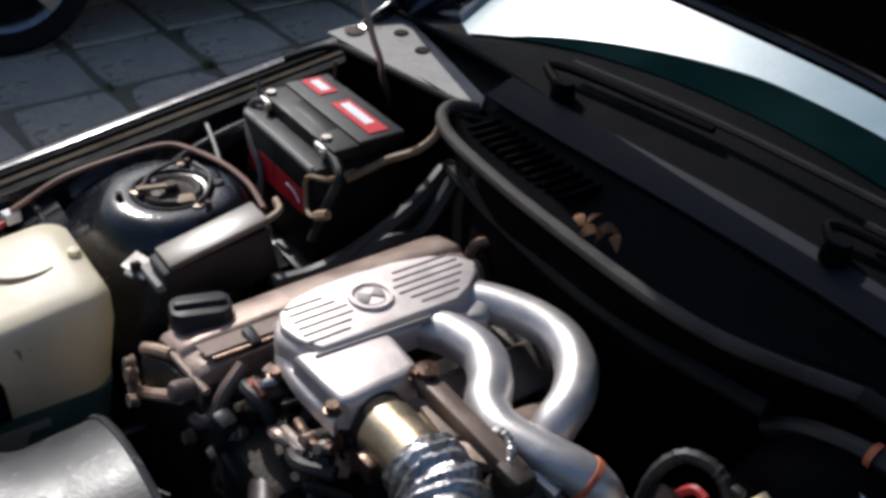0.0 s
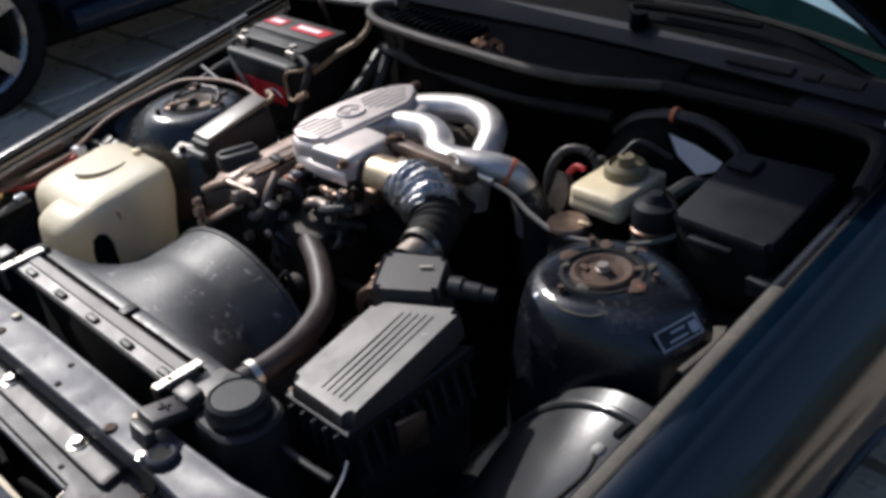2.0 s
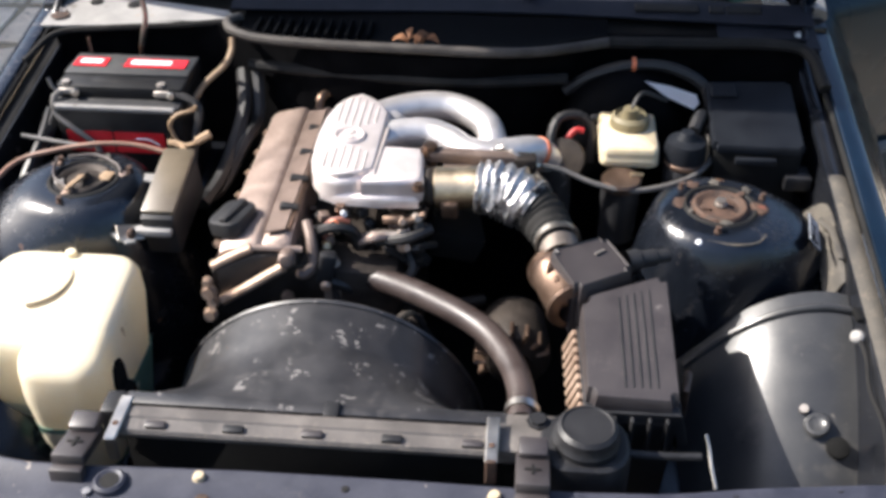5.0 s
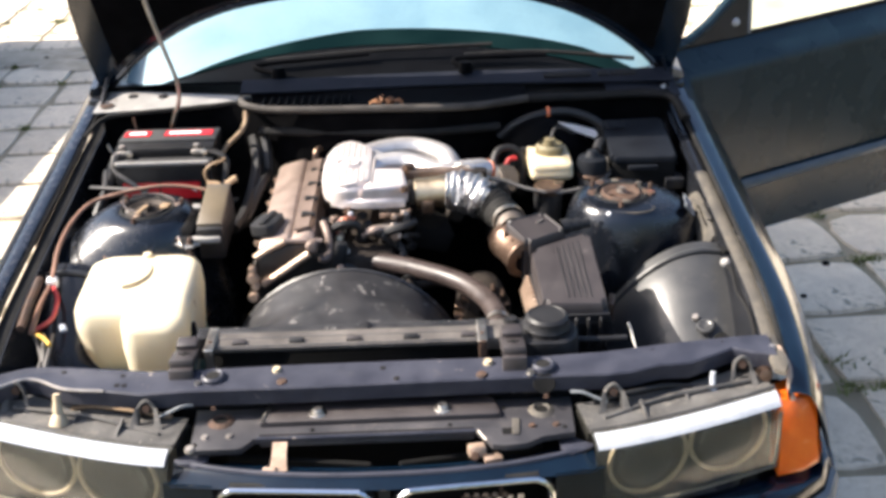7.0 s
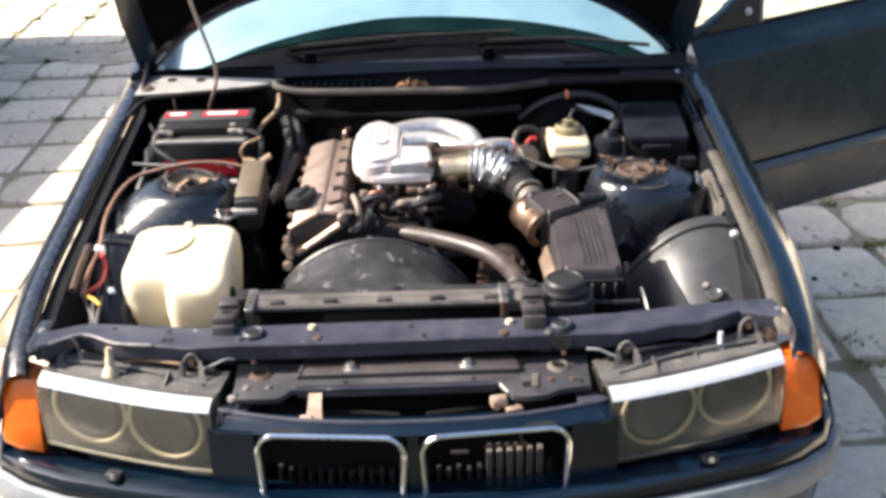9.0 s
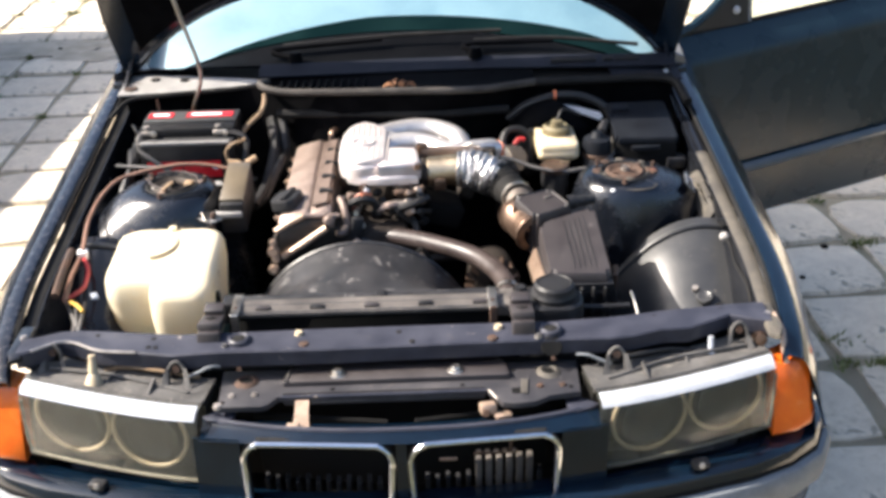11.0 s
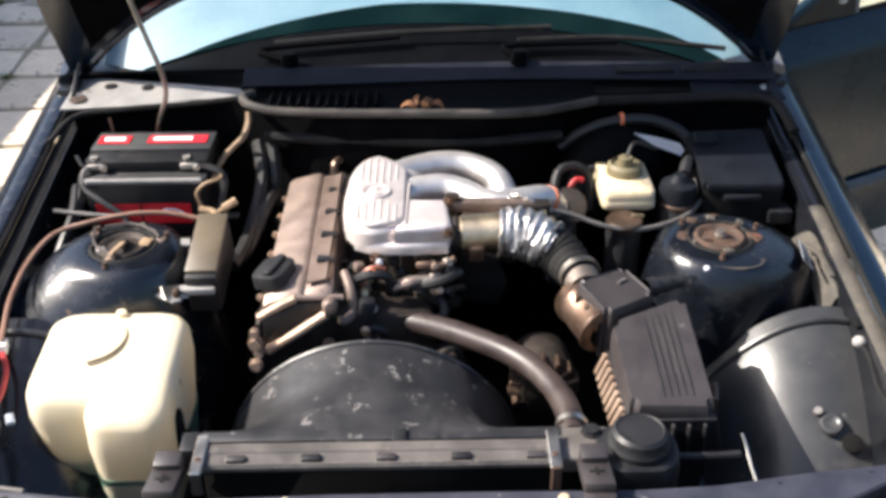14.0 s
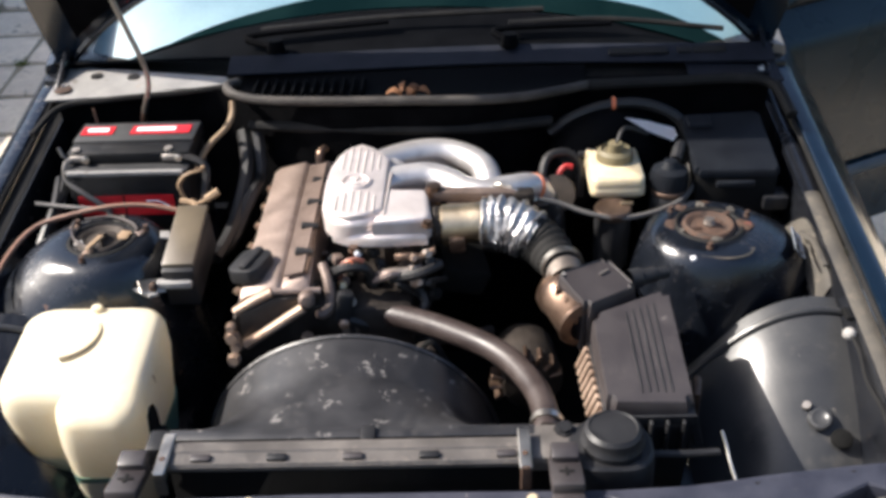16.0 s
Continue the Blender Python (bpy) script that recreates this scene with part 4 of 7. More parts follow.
# Paler ridge stands in for sky reflected by the up-facing nose edge.
part("nose_ridge", tube([(x, rim_y(x) + 0.004, 0.6785 - 0.004 * (abs(x) / 0.378) ** 3) for x in [NX - 0.345 + 0.0345 * k for k in range(21)]], 0.0055, 8, 2), M["cross"], car, "nose panel edge with sky highlight painted pale")
for s in (-1, 1):
    part("nose_end", prism([(NX + s * 0.318, -0.030), (NX + s * 0.345, -0.030), (NX + s * 0.380, -0.056), (NX + s * 0.372, -0.066), (NX + s * 0.335, -0.081), (NX + s * 0.318, -0.062)], 0.672, 0.6785, 0.003), M["cross"], car, "flat blue-grey end of the nose panel")
for xa, xb in ((-0.386, -0.296), (-0.004, 0.016), (0.308, 0.398)):
    part("grille_pillar", sheet(lambda u, v, xa=xa, xb=xb: V((xa + (xb - xa) * u, nose_y(xa + (xb - xa) * u) - 0.012 * v, 0.664 - 0.18 * v)), 6, 4, 0.004), M["paint"], car)
part("grille_sill", sheet(lambda u, v: V((-0.38 + 0.77 * u, nose_y(-0.38 + 0.77 * u) - 0.014, 0.492 - 0.05 * v)), 16, 2, 0.004), M["paint"], car)
for s in (-1, 1):
    kx = NX + s * 0.1565
    # Solid black board in place of the dark space behind the slats.
    kg = part("kidney_grille", box((kx, -0.02, 0.565), (0.27, 0.01, 0.17), 0.003, 1, (6, 0, s * 9)), M["core"], car, "chrome-framed twin grille")
    rr = round_rect(0.284, 0.166, 0.044, 8)
    pts = [V((kx + x * (1 - 0.1 * (0.5 - z / 0.168) * 0.6), nose_y(kx + x) - 0.004 - 0.012 * (0.5 - z / 0.168), 0.579 + z)) for x, z in rr]
    part("chrome_frame", tube(pts + [pts[0]], 0.0056, 10, 2), M["chrome"], kg, "chrome frame")
    part("inner_frame", tube([p + V((0, 0.012, 0)) for p in pts + [pts[0]]], 0.007, 8, 2), M["seal"], kg)
    for k in range(12):
        x = kx - 0.11 + 0.02 * k
        # Sunlit slats take a pale material; the light is in the colour.
        pale = s > 0 and 5 <= k <= 10
        top, low = (0.578, 0.488) if pale else (0.545 - 0.006 * (k % 2), 0.47)
        part("grille_slat", box((x, nose_y(x) + 0.056, (top + low) / 2), (0.011 if pale else 0.008, 0.02, top - low), 0.001, 1, (6, 0, 0)), M["radiator" if pale else "plastic"], kg, "slat coloured pale for sunlight" if pale else "")
    if s > 0:
        part("stiffener_bar", box((0.186, -0.085, 0.592), (0.088, 0.006, 0.008), 0.002, 1, (0, 2, 6)), M["rust"], kg, "rusty bar behind the grille")
        for k in range(5):
            part("bar_tab", box((0.152 + 0.017 * k, -0.088, 0.5985), (0.009, 0.006, 0.006), 0.0015, 1), M["tan"], kg)
        part("stiffener_bar", box((0.214, -0.09, 0.62), (0.007, 0.006, 0.05), 0.002, 1), M["rust"], kg)
        part("stiffener_bar", box((0.094, -0.092, 0.585), (0.034, 0.006, 0.005), 0.001, 1), M["tan"], kg)

# headlights, amber indicators
for s in (-1, 1):
    def lp(u, z, d=0.0, s=s):
        x = 0.374 + 0.362 * u
        return V((s * (x + 0.16 * d) + 0.003, -0.056 + 0.098 * max(0.0, u) ** 1.35 - d, z))

    hl = part("headlight", loft([[lp(u, 0.694 + 0.012 * u, -0.085), lp(u, 0.694 + 0.012 * u, -0.012), lp(u, 0.64, -0.012), lp(u, 0.60, -0.010), lp(u, 0.556 + 0.012 * u, 0.0), lp(u, 0.548, -0.085)] for u in (0, 0.33, 0.66, 1)]), M["lampdark"], car, "twin-round headlight with a dusty clear lens")
    tb = [(0.0, 0.707, 0.0), (0.06, 0.7085, 0.006), (0.12, 0.706, 0.016), (0.2, 0.699, 0.030), (0.26, 0.691, 0.038), (0.34, 0.676, 0.041), (0.65, 0.62, 0.044), (0.97, 0.553, 0.045), (1.0, 0.550, 0.039)]

    def lens_f(u, v, tb=tb, lp=lp):
        return lp(u, lerp([(a, b) for a, b, c in tb], v) + 0.012 * u, lerp([(a, c) for a, b, c in tb], v))
    ls = part("lens", sheet(lens_f, 14, 20, 0.003), M["lens"], hl, "clear dusty lens")
    ls.visible_shadow = False
    # Pale strip paints the sky's highlight on the lens's top bevel.
    part("lens_top", sheet(lambda u, v, f=lens_f: f(0.01 + 0.98 * u, 0.09 + 0.175 * v) + V((0, -0.0015, 0.003)), 14, 6, 0.002), M["lampstrip"], hl, "lens top edge with sky highlight painted pale")
    part("lens_edge", tube([lens_f(u / 8, 0.97) + V((0, 0.004, 0.005)) for u in range(9)], 0.0045, 6, 2), M["lampedge"], hl, "dull beige lower rim of the lens")
    part("lens_edge", tube([lens_f(0.995, v / 6) + V((0, 0.004, 0)) for v in range(2, 7)], 0.004, 6, 2), M["lampedge"], hl)
    for u0, r, zc in ((0.295, 0.076, 0.640), (0.735, 0.077, 0.650)):
        c = lp(u0, zc, 0.014)
        m = axis(c, (s * 0.24, -1, 0.0))
        bowl = part("lamp_bowl", lathe([(0, -0.024), (0.03, -0.020), (r * 0.62, -0.012), (r * 0.70, -0.006)], axis(lp(u0, zc - 0.012, 0.014), (s * 0.24, -1, 0.0)), 28), M["lampbowl"], hl)
        lim = (0.690 + 0.012 * u0 - zc) / r
        a0 = math.asin(min(0.95, lim))
        side_v = V((1, s * 0.24, 0)).normalized()
        part("halo_ring", tube([c + side_v * (r * math.cos(a)) + V((0, 0, r * math.sin(a))) for a in [math.pi - a0 + (math.pi + 2 * a0) * k / 26 for k in range(27)]], 0.0042, 8, 2), M["ring"], bowl, "cream ring")
    part("light_housing", sheet(lambda u, v, lp=lp: lp(u, 0.7065 + 0.012 * u + 0.003 * math.sin(5 * u + 2 * v) * v, 0.002 - 0.085 * v), 16, 6, 0.004), M["lampgrey"], hl, "dusty dark plastic housing")
    part("housing_lip", tube([lp(u / 6, 0.7075 + 0.002 * u, -0.002) for u in range(7)], 0.0042, 6, 2), M["lampgrey"], hl)
    for bx, by, bz in ((0.430, 0.020, 0.752), (0.686, 0.078, 0.764)):
        # inverted U hook with a splayed foot on each side
        hook = tube([(s * bx - 0.017, by - 0.012, 0.708), (s * bx - 0.016, by - 0.002, bz - 0.018), (s * bx - 0.009, by + 0.002, bz - 0.005), (s * bx, by + 0.003, bz), (s * bx + 0.009, by + 0.002, bz - 0.005), (s * bx + 0.016, by - 0.002, bz - 0.018), (s * bx + 0.017, by - 0.012, 0.708)], 0.0042, 8, 4)
        for o in (-1, 1):
            loft([[V((s * bx + o * 0.017 + d, by + y, z)) for d in (-0.002, 0.002)] + [V((s * bx + o * (0.017 + w) + d, by + y - 0.002, z)) for d in (0.002, -0.002)] for z, w, y in ((0.705, 0.014, -0.03), (0.722, 0.008, -0.018), (0.742, 0.0015, -0.004))], bm=hook)
        part("mount_hook", hook, M["lampgrey"], hl)
        # Black plate stands in for the shade inside the hook.
        part("hook_back", box((s * bx, by + 0.006, bz - 0.022), (0.030, 0.006, 0.036), 0.003, 1), M["core"], hl)
        part("mount_bolt", bolt((s * bx, by, bz - 0.014), 0.007, 0.005, (0, -1, 0.3)), M["rust"], hl)
    if s < 0:
        part("adjuster", lathe([(0, 0.062), (0.007, 0.061), (0.0075, 0.045), (0.009, 0.040), (0.009, 0.024), (0.012, 0.020), (0.016, 0.010), (0.019, 0.003), (0.017, 0.0)], Matrix.Translation((-0.594, 0.018, 0.708)) @ Matrix.Rotation(radians(-16), 4, "X"), 12), M["ring"], hl, "tarnished brass adjuster screw")
    else:
        part("adjuster", lathe([(0, 0.040), (0.0055, 0.039), (0.006, 0.010), (0.008, 0.006), (0.008, 0.0)], Matrix.Translation((0.626, 0.052, 0.708)) @ Matrix.Rotation(radians(-14), 4, "X"), 10), M["lampstrip"], hl, "pale adjuster pin")
    part("rib", tube([lp(0.1, 0.71, -0.03), lp(0.5, 0.718, -0.05), lp(0.9, 0.722, -0.035)], 0.004, 6), M["lampgrey"], hl)
    part("rib", loft([[lp(u, z, -d) for z, d in ((0.708, 0.008), (0.708, 0.05), (0.726, 0.048), (0.714, 0.014))] for u in (0.30, 0.312)]), M["lampgrey"], hl)
    part("rib", loft([[lp(u, z, -d) for z, d in ((0.708, 0.01), (0.708, 0.06), (0.722, 0.055))] for u in (0.55, 0.56)]), M["lampgrey"], hl)
    part("bulb_lead", tube([lp(0.08, 0.716, -0.075), lp(0.3, 0.728, -0.070), lp(0.5, 0.720, -0.078), lp(0.62, 0.712, -0.07)], 0.0048, 8), M["wiretan" if s < 0 else "wireblack"], hl, "pale bulb lead" if s < 0 else "")
    part("bulb_lead", tube([lp(-0.03, 0.735, -0.085), lp(0.02, 0.738, -0.078), lp(0.08, 0.730, -0.07), lp(0.14, 0.722, -0.06)], 0.003, 8), M["moulding"], hl)
    part("side_socket", lathe([(0, 0.03), (0.012, 0.028), (0.014, 0.01), (0.016, 0.0)], axis((s * 0.735, 0.092, 0.722), (-s * 0.2, -1, 0.3)), 12), M["brown" if s > 0 else "plastic"], hl)
    IN = [(s * 0.750, 0.006), (s * 0.79, 0.008), (s * 0.822, 0.022), (s * 0.838, 0.05), (s * 0.845, 0.10), (s * 0.80, 0.09), (s * 0.750, 0.06)]
    rings = []
    for z, k, o in ((0.700, 0.92, 0.026), (0.693, 0.98, 0.020), (0.66, 1.0, 0.010), (0.60, 1.0, -0.006), (0.560, 0.99, -0.016), (0.549, 0.95, -0.014)):
        rings.append([V((x + s * 0.012 * (0.7 - z) * 5 * (abs(x) > 0.752), y * k + o, z + 0.28 * max(0.0, abs(x) - 0.755) * (z < 0.58))) for x, y in IN])
    part("indicator", loft(rings), M["orange"], car, "amber indicator lens")

# bumper
BP = [(0.0, -0.178), (0.2, -0.170), (0.4, -0.140), (0.55, -0.105), (0.68, -0.070), (0.765, -0.034), (0.83, 0.012), (0.865, 0.075), (0.878, 0.17), (0.884, 0.32)]
path = [(-x, y) for x, y in BP[:0:-1]] + BP


def bump_ring(x, y, prof):
    n = V((x * 0.9 * (abs(x) > 0.5), -1 + abs(x) ** 3, 0)).normalized()
    return [V((x, y, z)) + n * o for o, z in prof]


bumper = part("bumper", loft([bump_ring(x, y, [(-0.07, 0.50), (-0.06, 0.534), (-0.03, 0.541), (0.0, 0.540), (0.014, 0.534), (0.020, 0.522), (0.021, 0.50), (0.02, 0.4), (0.0, 0.24), (-0.05, 0.22)]) for x, y in path]), M["paint"], car, "dark blue bumper")
part("bumper_strip", loft([bump_ring(x, y, [(0.012, 0.505), (0.034, 0.497), (0.042, 0.484), (0.042, 0.455), (0.036, 0.432), (0.015, 0.428)]) for x, y in path]), M["moulding"], bumper, "weathered grey rubbing strip")
# Raised black line in place of the shaded gap above the strip.
part("bumper_gap", loft([bump_ring(x, y, [(0.016, 0.512), (0.0235, 0.511), (0.0235, 0.504), (0.016, 0.503)]) for x, y in path]), M["core"], bumper)
for s in (-1, 1):
    part("washer_jet", box((s * 0.585, -0.088, 0.549), (0.034, 0.024, 0.016), 0.005, 2, (0, 0, s * 14)), M["plastic"], bumper)
    part("jet_nozzle", lathe([(0, 0.006), (0.006, 0.005), (0.007, 0)], axis((s * 0.585, -0.098, 0.552), (0, -1, 0.4)), 8), M["lead"], bumper)

# front wheels of the car
for s in (-1, 1):
    m = axis((s * 0.72, 0.62, 0.305), (s, 0, 0))
    w = part("wheel", lathe([(0.2, -0.09), (0.28, -0.095), (0.303, -0.07), (0.305, 0.07), (0.28, 0.095), (0.2, 0.09)], m, 32), M["rubber"], car)
    part("rim", lathe([(0.2, -0.085), (0.195, 0.06), (0.2, 0.085), (0.12, 0.05), (0, 0.06)], m, 24), M["block"], w)


# ---- things in the engine bay ----
# washer fluid tank
tk = thing("washer_fluid_tank", "cream plastic washer fluid tank with stained sides in the engine bay", "fluid tank")


def tank_ring(z, x0, x1, y0, y1, r, drop=0.0):
    w, d = x1 - x0, y1 - y0
    out = []
    for x, y in round_rect(w, d, r, 6):
        px, py = x + (x0 + x1) / 2, y + (y0 + y1) / 2
        out.append(V((px, py, z - drop * max(0.0, (0.53 - py) / 0.25) ** 1.4)))
    return out


shell = loft([
    tank_ring(0.50, -0.60, -0.43, 0.37, 0.50, 0.04), tank_ring(0.58, -0.635, -0.418, 0.345, 0.515, 0.045), tank_ring(0.66, -0.652, -0.412, 0.325, 0.525, 0.05),
    tank_ring(0.74, -0.656, -0.408, 0.315, 0.535, 0.042, 0.02), tank_ring(0.782, -0.654, -0.41, 0.317, 0.535, 0.042, 0.03),
    tank_ring(0.796, -0.649, -0.415, 0.322, 0.530, 0.042, 0.032), tank_ring(0.803, -0.638, -0.424, 0.332, 0.522, 0.042, 0.032), tank_ring(0.806, -0.61, -0.45, 0.36, 0.495, 0.035, 0.03)])
loft([tank_ring(0.50, -0.53, -0.428, 0.30, 0.45, 0.03), tank_ring(0.60, -0.542, -0.416, 0.276, 0.45, 0.035), tank_ring(0.70, -0.548, -0.4095, 0.268, 0.45, 0.038),
      tank_ring(0.76, -0.547, -0.409, 0.27, 0.45, 0.04, 0.015), tank_ring(0.786, -0.545, -0.4105, 0.273, 0.45, 0.04, 0.03), tank_ring(0.797, -0.537, -0.416, 0.284, 0.45, 0.04, 0.032), tank_ring(0.803, -0.52, -0.43, 0.303, 0.44, 0.035, 0.032)], bm=shell)
part("tank_shell", shell, M["tank"], tk, "", 60)
part("fluid_level", loft([tank_ring(0.47, -0.54, -0.43, 0.30, 0.50, 0.03), tank_ring(0.50, -0.5405, -0.4275, 0.2985, 0.5005, 0.03), tank_ring(0.640, -0.5455, -0.4125, 0.2715, 0.522, 0.037)]), M["fluid"], tk, "teal washer fluid showing through")
part("fluid_level", loft([tank_ring(0.49, -0.59, -0.44, 0.38, 0.49, 0.03), tank_ring(0.50, -0.601, -0.429, 0.369, 0.501, 0.04), tank_ring(0.58, -0.6362, -0.4168, 0.3438, 0.5162, 0.045), tank_ring(0.635, -0.645, -0.4145, 0.336, 0.520, 0.046)]), M["fluid"], tk)
part("moulded_arc", tube([(-0.575 + 0.066 * math.cos(radians(a)), 0.452 + 0.066 * math.sin(radians(a)), 0.8005 + 0.05 * min(0.0, 0.066 * math.sin(radians(a)))) for a in range(-75, 30, 14)], 0.0036, 6, 3), M["ring"], tk)
part("filler_nub", lathe([(0, 0.016), (0.009, 0.014), (0.011, 0.0), (0.012, -0.008)], Matrix.Translation((-0.53, 0.515, 0.798)), 12), M["tank"], tk)
# Flat black patch paints the shade of the sender's recess.
part("sender_recess", loft([[V((-0.4065 + 0.001 * k, 0.343 + a, 0.705 + b)) for a, b in ((-0.022, -0.06), (0.022, -0.06), (0.02, 0.0), (0.012, 0.02), (-0.002, 0.026), (-0.016, 0.018), (-0.022, -0.01))] for k in (-3, 1)]), M["core"], tk, "black patch standing in for the sender recess")
part("sender", lathe([(0, 0.02), (0.016, 0.018), (0.018, 0.0), (0.012, -0.01)], axis((-0.41, 0.343, 0.665), (1, 0, 0.3)), 12), M["core"], tk)

# radiator
rad = thing("radiator", "dusty black radiator with plastic top tank behind the crossmember", "radiator")
part("top_tank", loft([[V((x, 0.156, 0.768)), V((x, 0.147, 0.774)), V((x, 0.146, 0.781)), V((x, 0.149, 0.7865)), V((x, 0.170, 0.788)), V((x, 0.172, 0.7905)), V((x, 0.19, 0.7905)), V((x, 0.196, 0.786)), V((x, 0.197, 0.764))] for x in (-0.335, -0.2, 0.0, 0.2)]), M["radiator"], rad, "dusty tan-grey plastic tank")
part("core", box((-0.06, 0.19, 0.545), (0.54, 0.04, 0.42), 0.003), M["core"], rad)
# Black strip stands in for the shade below the tank's front edge.
part("crimp_edge", box((-0.068, 0.162, 0.764), (0.54, 0.012, 0.008), 0.002, 1), M["core"], rad)
for k in range(5):
    part("tank_lug", box((-0.275 + 0.111 * k, 0.158, 0.789), (0.03, 0.013, 0.008), 0.003, 2, (4, 0, 0)), M["greyplastic" if k % 2 == 0 else "plastic"], rad)
for x in (-0.329, 0.196):
    c = part("spring_clip", box((x, 0.165, 0.7925), (0.018, 0.082, 0.006), 0.002, 1, (1.5, 0, 0)), M["steel"], rad, "bright zinc spring clip")
    part("clip_leg", box((x, 0.126, 0.772), (0.016, 0.006, 0.045), 0.002, 1), M["steel" if x < 0 else "rust"], c)
    part("clip_dimple", lathe([(0, 0.001), (0.004, 0.001), (0.005, 0)], Matrix.Translation((x, 0.152, 0.7955)), 8), M["rust"], c)
part("end_post", box((-0.35, 0.20, 0.765), (0.03, 0.045, 0.05), 0.006, 2), M["plastic"], rad)
ex = part("side_tank", loft([[V((0.322 + x * k, 0.182 + y * k, z)) for x, y in round_rect(0.13, 0.11, 0.045, 5)] for z, k in ((0.5, 0.95), (0.70, 1.0), (0.765, 1.0), (0.778, 0.96), (0.782, 0.88))]), M["plastic"], rad, "black expansion tank with ring cap")
part("tank_bridge", box((0.25, 0.195, 0.765), (0.1, 0.075, 0.03), 0.008, 2), M["radiator"], rad)
part("filler_cap", lathe([(0.045, 0.776), (0.047, 0.792), (0.043, 0.798), (0.042, 0.81), (0.036, 0.815), (0.034, 0.8125), (0, 0.8125)], Matrix.Translation((0.325, 0.182, 0)), 28), M["plastic"], ex, "black screw cap")
part("drain_screw", bolt((0.258, 0.215, 0.781), 0.012, 0.008), M["plastic"], rad)
part("hose_clamp", lathe([(0.0235, -0.006), (0.026, -0.006), (0.026, 0.006), (0.0235, 0.006)], axis((0.236, 0.262, 0.752), (0.06, 1, 0.05)), 20), M["steel"], rad, "steel clamp")
for x, y, z in ((-0.372, 0.118, 0.772), (0.252, 0.115, 0.776)):
    br = thing("radiator_bracket", "black plastic radiator bracket clipped over the crossmember", "bracket", "radiator brackets")
    bm = box((x, y, z + 0.012), (0.046, 0.075, 0.018), 0.004, 2, (-12, 0, 0))
    box((x, y - 0.045, z - 0.008), (0.046, 0.018, 0.045), 0.004, 2, (-8, 0, 0), bm)
    box((x, y + 0.035, z + 0.018), (0.04, 0.03, 0.022), 0.004, 2, (8, 0, 0), bm)
    part("bracket_body", bm, M["greyplastic"], br)
    part("arrow_mark", box((x, y - 0.004, z + 0.0225), (0.022, 0.004, 0.003), 0, 1, (-12, 0, 0)), M["seal"], br)
    part("arrow_mark", box((x, y - 0.004, z + 0.0227), (0.004, 0.02, 0.003), 0, 1, (-12, 0, 0)), M["seal"], br)

# fan shroud: straight along the radiator, round towards the fan
fs = thing("fan_shroud", "glossy black plastic fan shroud with dusty marks behind the radiator", "fan shroud")


SX, SZ, SR = -0.09, 0.53, 0.262


def shroud_f(u, v):
    a = radians(186 - 192 * u)
    mid = V((SX + SR * math.cos(a), 0.35, SZ + 0.25 * math.sin(a)))
    back = V((SX + SR * math.cos(a), 0.44, SZ + 0.262 * math.sin(a)))
    fz = 0.773 if -0.335 < mid.x < 0.195 else 0.773 - 2.2 * max(0.0, 0.63 - mid.z)
    front = V((max(-0.335, min(0.195, mid.x)), 0.222, fz))
    if v < 0.7:
        t = v / 0.7
        p = front.lerp(mid, t)
        p.z = front.z + (mid.z - front.z) * (3 * t * t - 2 * t ** 3)
        return p
    return mid.lerp(back, (v - 0.7) / 0.3)


part("shroud_shell", sheet(shroud_f, 60, 24, 0.004), M["shroud"], fs, "", 50)
part("shroud_rim", tube([shroud_f(u / 20, 1) for u in range(21)], 0.005, 6, 2), M["shroud"], fs)
part("shroud_edge", box((-0.062, 0.219, 0.776), (0.555, 0.024, 0.009), 0.003), M["shroud"], fs, "dusty grey flange")
part("shroud_clip", box((-0.035, 0.212, 0.781), (0.022, 0.03, 0.012), 0.003), M["plastic"], fs)
fan = thing("cooling_fan", "dark cooling fan inside the shroud", "fan")
fm = axis((-0.075, 0.44, 0.57), (0, 1, 0))
part("hub", lathe([(0, 0.03), (0.05, 0.03), (0.06, 0.0), (0.06, -0.04), (0, -0.04)], fm, 20), M["block"], fan)
for k in range(9):
    a = radians(40 * k)
    part("blade", sheet(lambda u, v, a=a: fm @ V(((0.05 + 0.15 * u) * math.cos(a + 0.3 * v), (0.05 + 0.15 * u) * math.sin(a + 0.3 * v), -0.02 + 0.04 * v)), 4, 3, 0.003), M["plastic"], fan)

# upper radiator hose
uh = thing("radiator_hose", "brown-grey rubber upper radiator hose", "hose")
part("hose_tube", tube([(-0.045, 0.578, 0.735), (-0.02, 0.566, 0.745), (0.07, 0.519, 0.748), (0.165, 0.45, 0.748), (0.215, 0.37, 0.75), (0.234, 0.30, 0.752), (0.235, 0.24, 0.752)], 0.0215, 14, 8), M["hose"], uh)
part("hose_neck", lathe([(0.024, -0.02), (0.027, -0.018), (0.027, 0.0), (0.02, 0.002)], axis((-0.045, 0.578, 0.737), (0.9, -0.4, 0.1)), 16), M["alloy"], uh)

# ---- engine ----
eng = thing("engine", "grimy four-cylinder engine with brown-grey valve cover", "engine")
part("engine_block", box((-0.13, 0.80, 0.56), (0.30, 0.5, 0.42), 0.02, 2), M["block"], eng, "dark oily block")
part("cylinder_head", box((-0.20, 0.775, 0.72), (0.2, 0.47, 0.12), 0.012, 2, (0, -8, 0)), M["block"], eng)
vc = bmesh.new()
